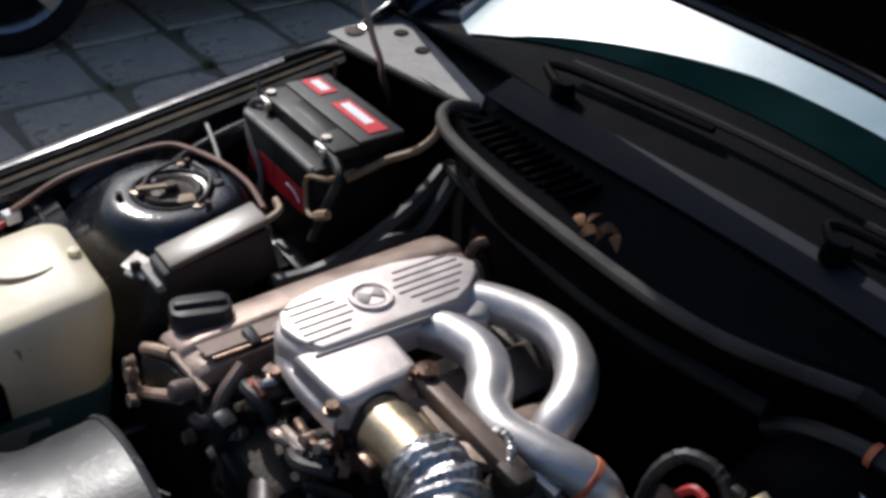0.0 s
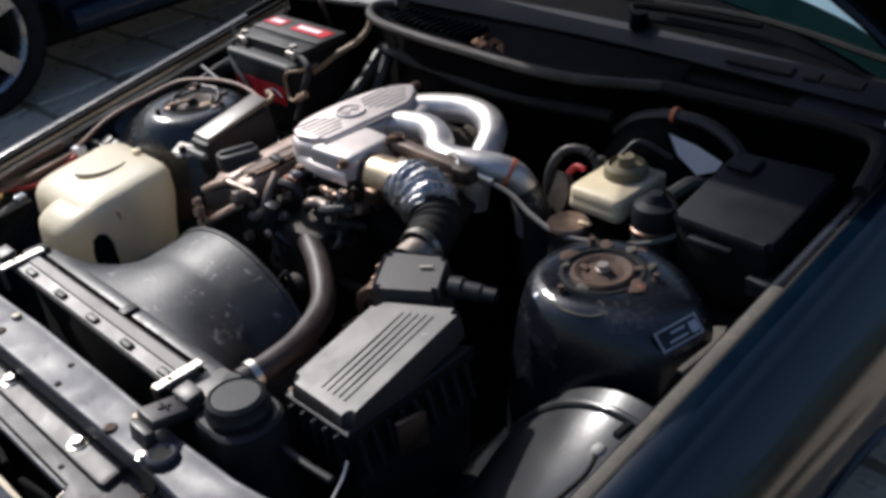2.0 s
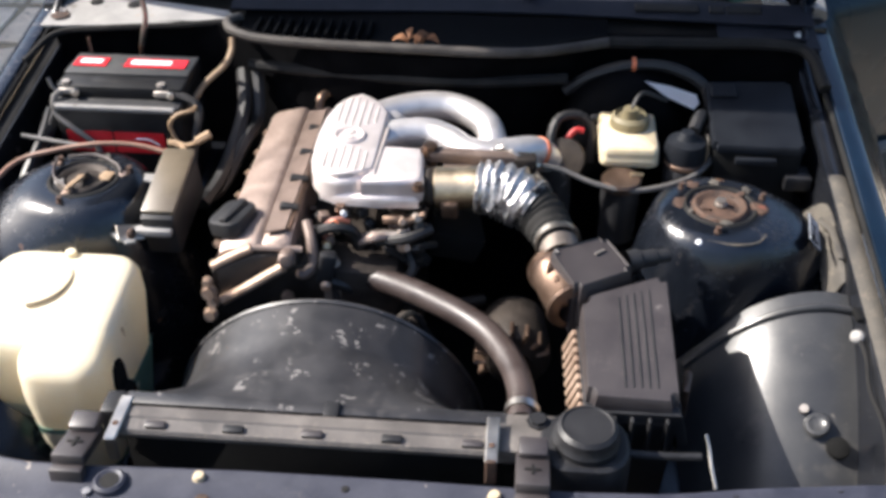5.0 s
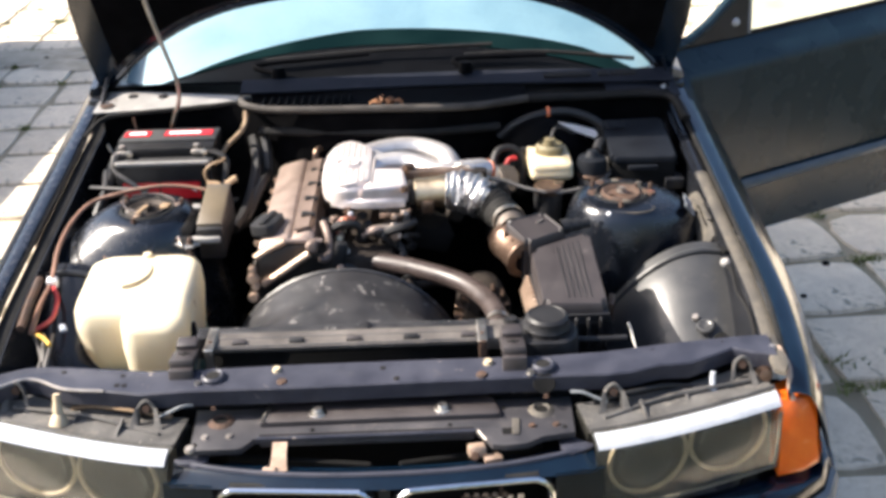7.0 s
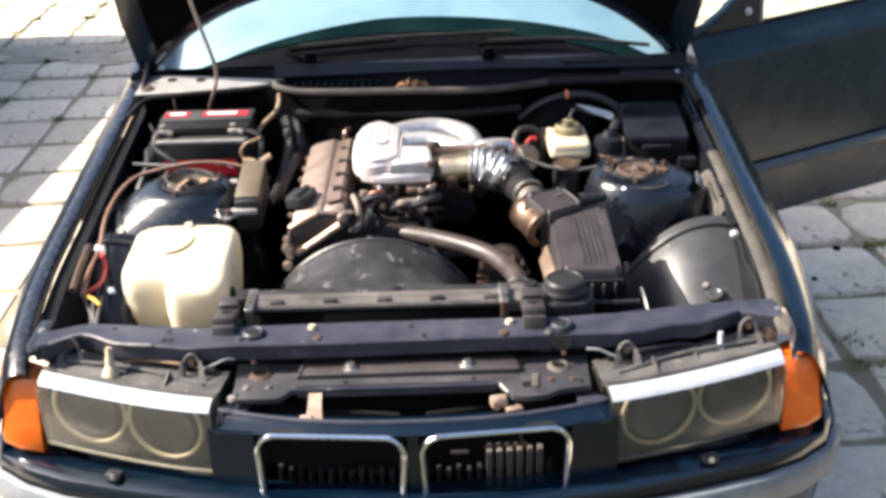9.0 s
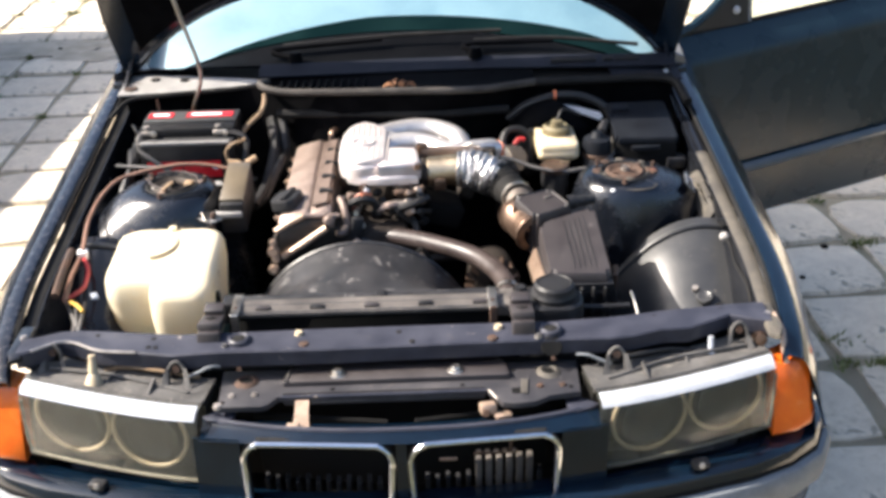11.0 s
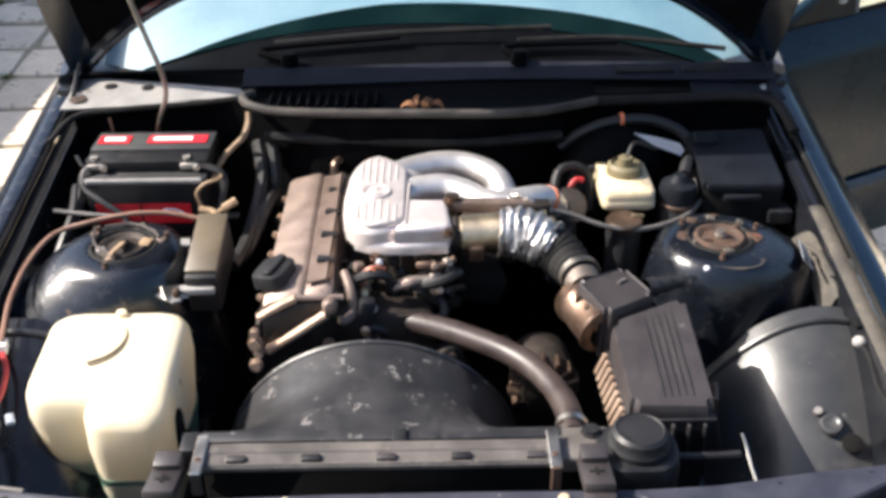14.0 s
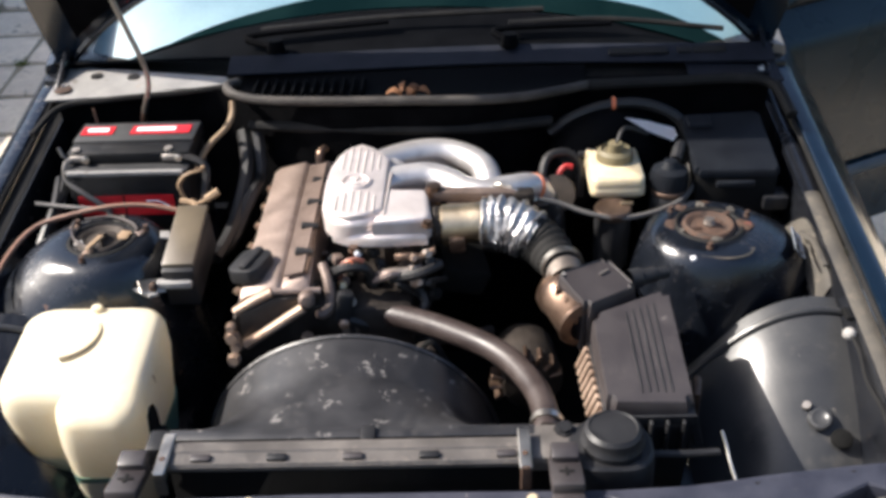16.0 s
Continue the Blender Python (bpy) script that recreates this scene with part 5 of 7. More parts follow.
prof = [(-0.296, 0.74), (-0.292, 0.79), (-0.285, 0.815), (-0.273, 0.823), (-0.222, 0.836), (-0.216, 0.834), (-0.21, 0.829), (-0.172, 0.838), (-0.162, 0.832), (-0.155, 0.80), (-0.146, 0.74)]
rings = []
for y, k in ((0.545, -0.016), (0.552, -0.009), (0.58, -0.003), (0.75, 0.004), (0.97, 0.008), (0.99, 0.004), (0.995, -0.01)):
    rings.append([V((x, y, z + k)) for x, z in prof])
cov = part("valve_cover", loft(rings, bm=vc), M["cover"], eng, "brown-grey cast valve cover")
part("cover_edge", box((-0.166, 0.77, 0.838), (0.006, 0.40, 0.008), 0.002), M["brown"], cov)
part("side_facet", sheet(lambda u, v: V((-0.208 + 0.036 * u, 0.565 + 0.40 * v, 0.8345 + 0.0085 * u + 0.008 * v)), 2, 8, 0.003), M["facet"], cov, "dark brown facet")
for y in (0.63, 0.72, 0.81, 0.90):
    part("coil_boot", box((-0.178, y, 0.842), (0.034, 0.017, 0.014), 0.005, 2, (0, 8, 0)), M["plastic"], cov, "black plug connector")
    part("cover_bolt", bolt((-0.148, y + 0.045, 0.80), 0.007, 0.012), M["brown"], cov)
part("oil_cap", prism(round_rect(0.062, 0.082, 0.02, 4), 0.0, 0.026, 0.006, pose(-0.268, 0.60, 0.822, 0, -8, -18)), M["plastic"], cov, "black oil filler cap")
part("cap_grip", box((-0.268, 0.60, 0.85), (0.016, 0.07, 0.012), 0.004, 2, (0, -8, -18)), M["plastic"], cov)
tc = part("timing_cover", loft([[V((x, y + 0.2 * (x + 0.3), z)) for x, z in ((-0.308, 0.66), (-0.302, 0.735), (-0.290, 0.786), (-0.225, 0.812), (-0.15, 0.806), (-0.135, 0.76), (-0.125, 0.62), (-0.2, 0.5), (-0.3, 0.55))] for y in (0.520, 0.526, 0.56)]), M["block"], eng, "oily black timing cover")
part("front_face", prism([(-0.286, 0.728), (-0.172, 0.790), (-0.158, 0.806), (-0.226, 0.808), (-0.284, 0.784)], 0, 0.005, 0.002, Matrix(((1, 0, 0, 0), (0.2, 0, -1, 0.580), (0, 1, 0, 0), (0, 0, 0, 1)))), M["oilcover"], tc, "oily brown front face")
part("front_edge", tube([(-0.293, 0.527, 0.786), (-0.262, 0.532, 0.803), (-0.226, 0.540, 0.818)], 0.0085, 10), M["tan"], eng, "tan front edge")
part("front_edge", tube([(-0.226, 0.541, 0.8175), (-0.18, 0.546, 0.816), (-0.142, 0.550, 0.812)], 0.006, 8), M["cover"], eng)
part("front_pipe", tube([(-0.280, 0.512, 0.724), (-0.245, 0.516, 0.746), (-0.205, 0.522, 0.771), (-0.172, 0.526, 0.792)], 0.0092, 10), M["tan"], eng, "tan metal pipe")
part("front_boss", lathe([(0, 0.016), (0.010, 0.015), (0.014, 0.010), (0.0145, -0.012)], axis((-0.164, 0.526, 0.810), (0.1, -1, 0.3)), 16), M["facet"], eng, "dusty cast boss")
part("flank_rib", tube([(-0.142, 0.60, 0.835), (-0.130, 0.570, 0.815), (-0.126, 0.550, 0.785), (-0.138, 0.536, 0.772), (-0.150, 0.530, 0.776)], [0.009, 0.010, 0.010, 0.007], 10), M["facet"], eng, "cast rib on the cover's flank")
part("side_housing", box((-0.104, 0.552, 0.776), (0.030, 0.026, 0.062), 0.008, 2, (0, 12, 10)), M["plastic"], eng, "dark plastic sensor housing")
part("housing_tip", lathe([(0, 0.010), (0.008, 0.008), (0.010, 0)], axis((-0.104, 0.538, 0.748), (0, -1, -0.2)), 10), M["tan"], eng)
part("stay_plate", prism([(-0.100, 0.66), (-0.070, 0.665), (-0.092, 0.752), (-0.112, 0.75)], 0, 0.006, 0.002, Matrix(((1, 0, 0, 0), (0.1, 0, -1, 0.560), (0, 1, 0, 0), (0, 0, 0, 1)))), M["shroud"], eng, "dull grey stay plate")
for x, z, r in ((-0.300, 0.742, 0.011), (-0.304, 0.694, 0.010), (-0.296, 0.722, 0.008), (-0.172, 0.720, 0.009), (-0.300, 0.765, 0.007)):
    part("cover_bolt", bolt((x, 0.512 + 0.2 * (x + 0.3), z), r, 0.013, (0, -1, 0.2)), M["tan"], tc)
part("water_outlet", lathe([(0.02, -0.03), (0.028, -0.02), (0.03, 0.02), (0.024, 0.03)], axis((-0.075, 0.585, 0.725), (0.9, -0.35, 0.1)), 14), M["alloy"], eng)
part("thermostat_housing", box((-0.10, 0.575, 0.70), (0.07, 0.06, 0.09), 0.014, 2, (0, 10, 20)), M["alloy"], eng)
part("rear_nipple", tube([(-0.19, 0.985, 0.84), (-0.185, 1.0, 0.86), (-0.16, 1.03, 0.86)], 0.009, 8), M["brown"], eng)
# pulleys, belts and alternator down at the front
for c, r in (((-0.02, 0.47, 0.56), 0.07), ((0.045, 0.474, 0.715), 0.028), ((0.09, 0.46, 0.48), 0.055)):
    p = part("pulley", lathe([(0, 0.012), (r * 0.4, 0.012), (r * 0.5, 0.0), (r * 0.86, 0.002), (r, 0.014), (r, -0.014), (0, -0.014)], axis(c, (0, -1, 0)), 24), M["block"], eng)
    part("pulley_nut", bolt((c[0], c[1] - 0.012, c[2]), 0.012, 0.012, (0, -1, 0)), M["brown"], p)
alt = part("alternator", lathe([(0.02, -0.07), (0.05, -0.065), (0.058, -0.05), (0.058, 0.05), (0.05, 0.064), (0.02, 0.07)], axis((0.222, 0.54, 0.645), (0.1, -1, 0.1)), 24), M["block"], eng, "oily alternator with cooling slots")
# Upper ribs are lighter than the body: their top light is painted in.
for k in range(9):
    a = radians(20 + 24 * k)
    part("cooling_rib", box((0.218 + 0.054 * math.cos(a), 0.492, 0.65 + 0.054 * math.sin(a)), (0.024, 0.03, 0.007), 0.002, 1, (0, -math.degrees(a), 0)), M["brown"], alt, "oily casting rib, lightened for light from above")
# clutter on the inlet side
random.seed(11)
for k in range(46):
    # Low pieces are near black: the shade down there is in their colour.
    low = k % 2 == 0
    c = V((random.uniform(-0.14, 0.06), random.uniform(0.595, 0.66), random.uniform(0.73, 0.775) if low else random.uniform(0.775, 0.832)))
    kind = random.random()
    if kind < 0.4:
        part("fitting", lathe([(0.0, 0.0), (0.010, 0.0), (0.011, 0.012), (0.007, 0.016), (0.006, 0.03), (0, 0.03)], axis(c, (random.uniform(-1, 1), -1, random.uniform(-0.2, 0.9))), 10), M["block" if low else random.choice(["tan", "plastic", "plastic", "brown", "block", "brown"])], eng)
    elif kind < 0.7:
        part("small_hose", tube([c, c + V((random.uniform(-0.025, 0.025), -0.015, 0.018)), c + V((random.uniform(-0.045, 0.045), random.uniform(0.0, 0.05), random.uniform(-0.05, 0.0)))], random.uniform(0.004, 0.008), 8), M["core" if low else "wireblack"], eng)
    else:
        part("sensor_plug", box(c, (random.uniform(0.014, 0.028), 0.02, 0.018), 0.004, 2, (random.uniform(-30, 30), random.uniform(-30, 30), random.uniform(-60, 60))), M["core" if low else random.choice(["plastic", "plastic", "facet"])], eng)
for pts in ([(-0.13, 0.60, 0.81), (-0.10, 0.585, 0.835), (-0.065, 0.59, 0.83), (-0.05, 0.60, 0.79)], [(-0.02, 0.60, 0.80), (0.03, 0.585, 0.82), (0.07, 0.61, 0.825)], [(-0.16, 0.57, 0.79), (-0.14, 0.56, 0.755), (-0.08, 0.55, 0.74), (-0.05, 0.575, 0.70)], [(0.02, 0.62, 0.78), (0.04, 0.59, 0.75), (0.0, 0.57, 0.72)]):
    part("breather_hose", tube(pts, 0.0095, 8), M["wireblack"], eng)
part("injector_rail", tube([(0.02, 0.64, 0.82), (0.0, 0.72, 0.80), (0.0, 0.98, 0.80)], 0.012, 8), M["brown"], eng)
part("copper_fitting", lathe([(0.008, 0), (0.011, 0.004), (0.011, 0.016), (0.008, 0.018)], axis((-0.09, 0.60, 0.835), (-0.2, -0.9, 0.3)), 14), M["copper"], eng, "copper-coloured fitting")
part("breather_ring", tube([(-0.082 + 0.030 * math.cos(radians(a)), 0.592, 0.818 + 0.030 * math.sin(radians(a))) for a in range(60, 221, 20)], 0.0055, 8, 2), M["ruddy"], eng, "red-brown rubber hose")
part("alloy_arm", tube([(-0.165, 0.585, 0.795), (-0.15, 0.575, 0.775), (-0.135, 0.572, 0.75), (-0.12, 0.575, 0.73)], [0.010, 0.008, 0.010], 10), M["brown"], eng, "oily alloy arm")
part("alloy_arm", tube([(-0.06, 0.60, 0.80), (-0.03, 0.598, 0.812), (0.01, 0.60, 0.815), (0.035, 0.605, 0.822)], [0.008, 0.011, 0.008], 10), M["alloy"], eng)
# The first, in lens white, stands in for a small white glint.
for x, y, z, r, m in ((-0.078, 0.604, 0.852, 0.006, "lampstrip"), (0.020, 0.604, 0.842, 0.008, "tan"), (0.046, 0.610, 0.846, 0.009, "alloy"), (0.020, 0.600, 0.822, 0.008, "alloy"), (-0.108, 0.584, 0.800, 0.009, "gold"), (-0.092, 0.566, 0.776, 0.010, "alloy")):
    part("pipe_fitting", lathe([(0, 0.014), (r * 0.7, 0.014), (r * 0.8, 0.006), (r, 0.004), (r, -0.008), (r * 0.6, -0.012)], axis((x, y, z), (0.3, -1, 0.5)), 10), M[m], eng)
part("rail_pipe", tube([(-0.010, 0.606, 0.842), (0.010, 0.602, 0.846), (0.032, 0.604, 0.842), (0.060, 0.612, 0.852)], 0.0065, 8), M["brown"], eng, "oily brass pipe")
part("rail_pipe", tube([(-0.052, 0.592, 0.802), (-0.036, 0.588, 0.812), (-0.020, 0.588, 0.818), (-0.006, 0.592, 0.816)], [0.006, 0.009, 0.006], 8), M["cover"], eng)
part("inlet_flange", box((0.02, 0.84, 0.80), (0.07, 0.3, 0.05), 0.012, 2, (0, 35, 0)), M["alloy"], eng, "dusty alloy flange")
part("support_plate", prism([(0.06, 0.76), (0.10, 0.74), (0.15, 0.78), (0.17, 0.86), (0.14, 0.92), (0.09, 0.90)], 0.80, 0.815, 0.004), M["cover"], eng)
part("rear_cover", box((-0.05, 0.98, 0.74), (0.22, 0.07, 0.12), 0.015), M["block"], eng)
# Black, to put the dark hollow under the throttle into the colour.
part("lower_bracket", box((0.1, 0.70, 0.76), (0.1, 0.1, 0.06), 0.01, 2, (10, 20, 15)), M["core"], eng)
part("lower_bracket", box((0.16, 0.78, 0.78), (0.05, 0.07, 0.05), 0.01, 2, (0, 30, 25)), M["block"], eng)

for k in range(6):
    part("cover_bolt", bolt((-0.292, 0.57 + 0.075 * k, 0.80), 0.006, 0.008, (-0.8, 0, 0.6)), M["tan"], eng)
part("coolant_pipe", tube([(-0.05, 0.60, 0.66), (0.03, 0.585, 0.67), (0.10, 0.60, 0.665), (0.16, 0.64, 0.65)], 0.011, 10), M["block"], eng)
part("drive_belt", tube([(-0.085, 0.462, 0.575), (-0.02, 0.46, 0.632), (0.035, 0.462, 0.745), (0.07, 0.462, 0.735), (0.15, 0.462, 0.53), (0.09, 0.458, 0.425), (0.0, 0.46, 0.49)], 0.005, 6), M["core"], eng, "black drive belt")
part("wire_clip", box((-0.115, 0.60, 0.80), (0.018, 0.012, 0.016), 0.003, 2, (0, 20, 15)), M["plastic"], eng)

# inlet manifold: ribbed plenum and two curved runners
man = thing("intake_manifold", "cast aluminium intake manifold with ribbed lid and two curved runners", "intake manifold")
PL = [(-0.028, 0.646), (-0.06, 0.628), (-0.095, 0.622), (-0.122, 0.634), (-0.14, 0.662), (-0.148, 0.70), (-0.15, 0.76), (-0.146, 0.82), (-0.134, 0.872), (-0.113, 0.907), (-0.088, 0.922), (-0.062, 0.905), (-0.042, 0.88), (-0.026, 0.85)]
bm = prism(PL, 0.866, 0.908, 0.014, None, None, 4)
plen = part("plenum", bm, M["alu"], man, "cast aluminium plenum", 50)
part("plenum_lid", prism([(-0.085 + (x + 0.085) * 0.93, 0.765 + (y - 0.765) * 0.95) for x, y in PL], 0.906, 0.917, 0.005, None, None, 3), M["alu"], plen, "ribbed lid", 50)
# Grooves are drawn as darker grey strips; their shade is in the colour.
for k in range(6):
    x = -0.118 + 0.0138 * k
    y0 = 0.646 - 0.001 * k
    y1 = 0.895 - 0.012 * max(0, k - 2) - 0.01 * max(0, 1 - k)
    for a, b in ((y0, 0.725 + 0.01 * abs(k - 2.5) * -1), (0.782 - 0.008 * abs(k - 2.5) * -1, y1)):
        part("lid_rib", box((x, (a + b) / 2, 0.9168), (0.0048, b - a, 0.004), 0.0016, 1), M["groove"], plen)
bd = part("badge", lathe([(0, 0.004), (0.018, 0.004), (0.0195, 0.002), (0.0225, 0.002), (0.024, 0.006), (0.028, 0.006), (0.03, 0.0)], Matrix.Translation((-0.088, 0.752, 0.916)), 32), M["alu"], plen, "round cast emblem")
for a in (45, 225):
    part("emblem_quarter", prism([(0, 0)] + [(0.017 * math.cos(radians(a + t)), 0.017 * math.sin(radians(a + t))) for t in range(0, 91, 15)], 0.0, 0.0065, 0.001, Matrix.Translation((-0.088, 0.752, 0.916))), M["groove"], bd)
part("lid_groove", box((-0.027, 0.72, 0.909), (0.006, 0.16, 0.008), 0.002, 1, (0, 0, -2)), M["groove"], plen)
part("throat_block", prism([(-0.05, 0.622), (0.046, 0.626), (0.056, 0.640), (0.046, 0.738), (-0.03, 0.742)], 0.866, 0.910, 0.012, None, None, 5), M["alu"], plen, "smooth cast throat", 60)
part("front_skirt", prism([(-0.125, 0.638), (-0.095, 0.621), (-0.03, 0.616), (0.048, 0.620), (0.03, 0.65), (-0.1, 0.655)], 0.858, 0.880, 0.008, None, None, 2), M["alu"], plen, "", 50)
for x, y, z in ((0.049, 0.618, 0.898), (0.048, 0.728, 0.898), (-0.085, 0.616, 0.85)):
    part("flange_bolt", bolt((x, y, z), 0.008, 0.012), M["brown"], plen)
part("runner", tube([(-0.075, 0.875, 0.882), (-0.03, 0.905, 0.885), (0.02, 0.928, 0.886), (0.07, 0.935, 0.884), (0.115, 0.92, 0.88), (0.15, 0.885, 0.874), (0.165, 0.845, 0.855), (0.168, 0.82, 0.82), (0.165, 0.81, 0.77)], [0.026, 0.027, 0.027, 0.027, 0.027, 0.027, 0.027, 0.026], 18, 6), M["pipe"], man, "curved cast runner", 80)
part("runner", tube([(-0.05, 0.80, 0.88), (-0.005, 0.822, 0.884), (0.045, 0.83, 0.884), (0.085, 0.812, 0.88), (0.115, 0.785, 0.876), (0.155, 0.775, 0.876), (0.20, 0.79, 0.874), (0.238, 0.812, 0.866), (0.262, 0.83, 0.845), (0.272, 0.84, 0.80), (0.272, 0.842, 0.74)], [0.028, 0.028, 0.028, 0.028, 0.027, 0.027, 0.027, 0.027, 0.027], 18, 6), M["pipe"], man, "curved cast runner", 80)
part("runner_web", prism([(-0.09, 0.86), (-0.02, 0.82), (0.0, 0.87), (-0.04, 0.92), (-0.08, 0.918)], 0.855, 0.900, 0.012, None, None, 3), M["pipe"], man, "", 50)
part("ring_seal", lathe([(0.0275, -0.003), (0.031, -0.003), (0.031, 0.004), (0.0275, 0.004)], axis((0.247, 0.818, 0.858), (0.75, 0.55, -0.6)), 24), M["copper"], man, "orange sealing ring")
part("lower_runner", tube([(0.268, 0.835, 0.83), (0.285, 0.845, 0.77), (0.28, 0.84, 0.66)], [0.028, 0.03, 0.03], 14), M["shroud"], man, "dark lower runner")
part("linkage_bar", box((0.135, 0.738, 0.893), (0.19, 0.024, 0.022), 0.004, 2, (0, 3, 2)), M["facet"], man, "dark brown throttle linkage bar")
part("linkage_plate", prism([(0.08, 0.715), (0.13, 0.71), (0.15, 0.735), (0.12, 0.76), (0.085, 0.755)], 0.876, 0.884, 0.002), M["facet"], man)
part("linkage_spring", tube([(0.16, 0.75, 0.895), (0.18, 0.757, 0.902), (0.2, 0.75, 0.9), (0.215, 0.735, 0.895)], 0.005, 8, 8, None, (0.0012, 9)), M["steel"], man)
part("linkage_lug", lathe([(0, 0.022), (0.014, 0.02), (0.015, 0), (0.01, -0.02)], Matrix.Translation((0.058, 0.738, 0.895)), 12), M["brown"], man)
part("linkage_lever", box((0.225, 0.738, 0.885), (0.04, 0.03, 0.03), 0.006, 2), M["block"], man)

# throttle body and intake hose
ax = axis((0.055, 0.672, 0.866), (1, 0.0, 0.06))
tb = part("throttle_body", lathe([(0.033, 0.016), (0.037, 0.02), (0.037, 0.07), (0.038, 0.074), (0.038, 0.098), (0.034, 0.10), (0, 0.10)], ax, 28), M["gold"], man, "tan-gold throttle body")
part("collar", lathe([(0.03, -0.02), (0.036, -0.018), (0.033, -0.01), (0.037, -0.004), (0.033, 0.002), (0.037, 0.008), (0.034, 0.014), (0.034, 0.02)], ax, 24), M["block"], tb)
part("housing_block", box((0.11, 0.705, 0.85), (0.075, 0.03, 0.05), 0.006), M["gold"], tb)
part("lever_arm", box((0.10, 0.635, 0.85), (0.03, 0.02, 0.03), 0.005), M["brown"], tb)
hz = thing("intake_hose", "foil-covered corrugated intake hose", "hose")
fh = tube([(0.145, 0.672, 0.872), (0.17, 0.67, 0.872), (0.195, 0.666, 0.869), (0.22, 0.656, 0.862), (0.24, 0.645, 0.853)], [0.042, 0.046, 0.048, 0.048, 0.045], 22, 9, None, (0.0028, 7))
for v in fh.verts:
    q = v.co * 55
    v.co += V((noise.noise(q), noise.noise(q + V((9, 3, 1))), noise.noise(q + V((2, 8, 5))))) * 0.0055
part("corrugated_hose", fh, M["foil"], hz, "creased silver foil", 25)
part("hose_elbow", tube([(0.235, 0.65, 0.855), (0.258, 0.63, 0.843), (0.274, 0.60, 0.836), (0.285, 0.57, 0.833)], [0.044, 0.043, 0.038, 0.034], 18, 8, None, (0.0012, 6)), M["seal"], hz, "black rubber elbow")
part("hose_clamp", lathe([(0.036, -0.006), (0.0385, -0.006), (0.0385, 0.006), (0.036, 0.006)], axis((0.284, 0.575, 0.836), (0.2, -1, -0.05)), 24), M["steel"], hz, "steel clamp")
part("hose_clamp", lathe([(0.041, -0.005), (0.0435, -0.005), (0.0435, 0.005), (0.041, 0.005)], axis((0.153, 0.672, 0.872), (1, 0, 0)), 24), M["steel"], hz, "steel clamp")

# air flow meter
af = thing("air_flow_meter", "brown-black air flow meter box beside the filter housing", "air flow meter")
A4 = [V((0.267, 0.516, 0.862)), V((0.36, 0.568, 0.859)), V((0.406, 0.495, 0.845)), V((0.312, 0.441, 0.843))]
mid = sum(A4, V()) / 4
mr = []
for k, dz in ((1.0, -0.10), (1.02, -0.03), (1.0, -0.014), (0.97, -0.002), (0.93, 0.001), (0.9, -0.002)):
    mr.append([mid + (p - mid) * k + V((0, 0, dz)) for p in A4])
bm = loft(mr)
bmesh.ops.bevel(bm, geom=[e for e in bm.edges if abs((e.verts[0].co - e.verts[1].co).normalized().z) > 0.6], offset=0.008, segments=2, affect="EDGES")
part("meter_box", bm, M["greyplastic"], af, "dusty brown-black cover")
part("meter_body", lathe([(0.03, -0.05), (0.046, -0.045), (0.048, -0.04), (0.044, -0.034), (0.044, 0.034), (0.048, 0.04), (0.046, 0.055), (0.034, 0.06)], axis((0.298, 0.50, 0.798), (-0.35, 0.93, 0.1)), 24), M["brown"], af, "oily metal body")
part("inlet_neck", lathe([(0.032, -0.02), (0.034, 0.03)], axis((0.288, 0.555, 0.83), (-0.1, 1, 0.05)), 20), M["alloy"], af)
for k in range(3):
    part("edge_clip", box(A4[0].lerp(A4[3], 0.2 + 0.3 * k) + V((-0.006, -0.002, -0.03)), (0.008, 0.014, 0.03), 0.003), M["brown"], af)
part("plug", lathe([(0.017, 0), (0.018, 0.02), (0.014, 0.024), (0.014, 0.05), (0.011, 0.054), (0.011, 0.075)], axis((0.395, 0.53, 0.835), (0.9, 0.35, -0.05)), 14), M["plastic"], af, "black round plug")
part("meter_mark", box((0.35, 0.525, 0.8555), (0.02, 0.004, 0.002), 0, 1, (0, 0, 40)), M["lead"], af)

# air filter housing
ah = thing("air_filter_box", "grey-black plastic air filter housing with five grooves in its lid", "air filter")
L4 = [V((0.329, 0.262, 0.79)), V((0.462, 0.262, 0.786)), V((0.456, 0.50, 0.838)), V((0.322, 0.445, 0.826))]
mid = sum(L4, V()) / 4
lid = bmesh.new()
rings = [[mid + (p - mid) * k + V((0, 0, dz)) for p in L4] for k, dz in ((1.03, -0.045), (1.02, -0.02), (1.0, -0.006), (0.97, 0.0))]
loft(rings, bm=lid)
bmesh.ops.bevel(lid, geom=[e for e in lid.edges if abs((e.verts[0].co - e.verts[1].co).normalized().z) > 0.5], offset=0.012, segments=3, affect="EDGES")
ld = part("lid", lid, M["greyplastic"], ah, "grey-black ribbed lid")
# Grooves are thin black lines that stand in for their shade.
for k in range(5):
    t = 0.42 + 0.088 * k
    a, b = L4[0].lerp(L4[1], t), L4[3].lerp(L4[2], t)
    p, q = a.lerp(b, 0.1), a.lerp(b, 0.9)
    part("lid_groove", tube([p + V((0, 0, -0.0004)), q + V((0, 0, -0.0004))], 0.0018, 6), M["plastic"], ld)
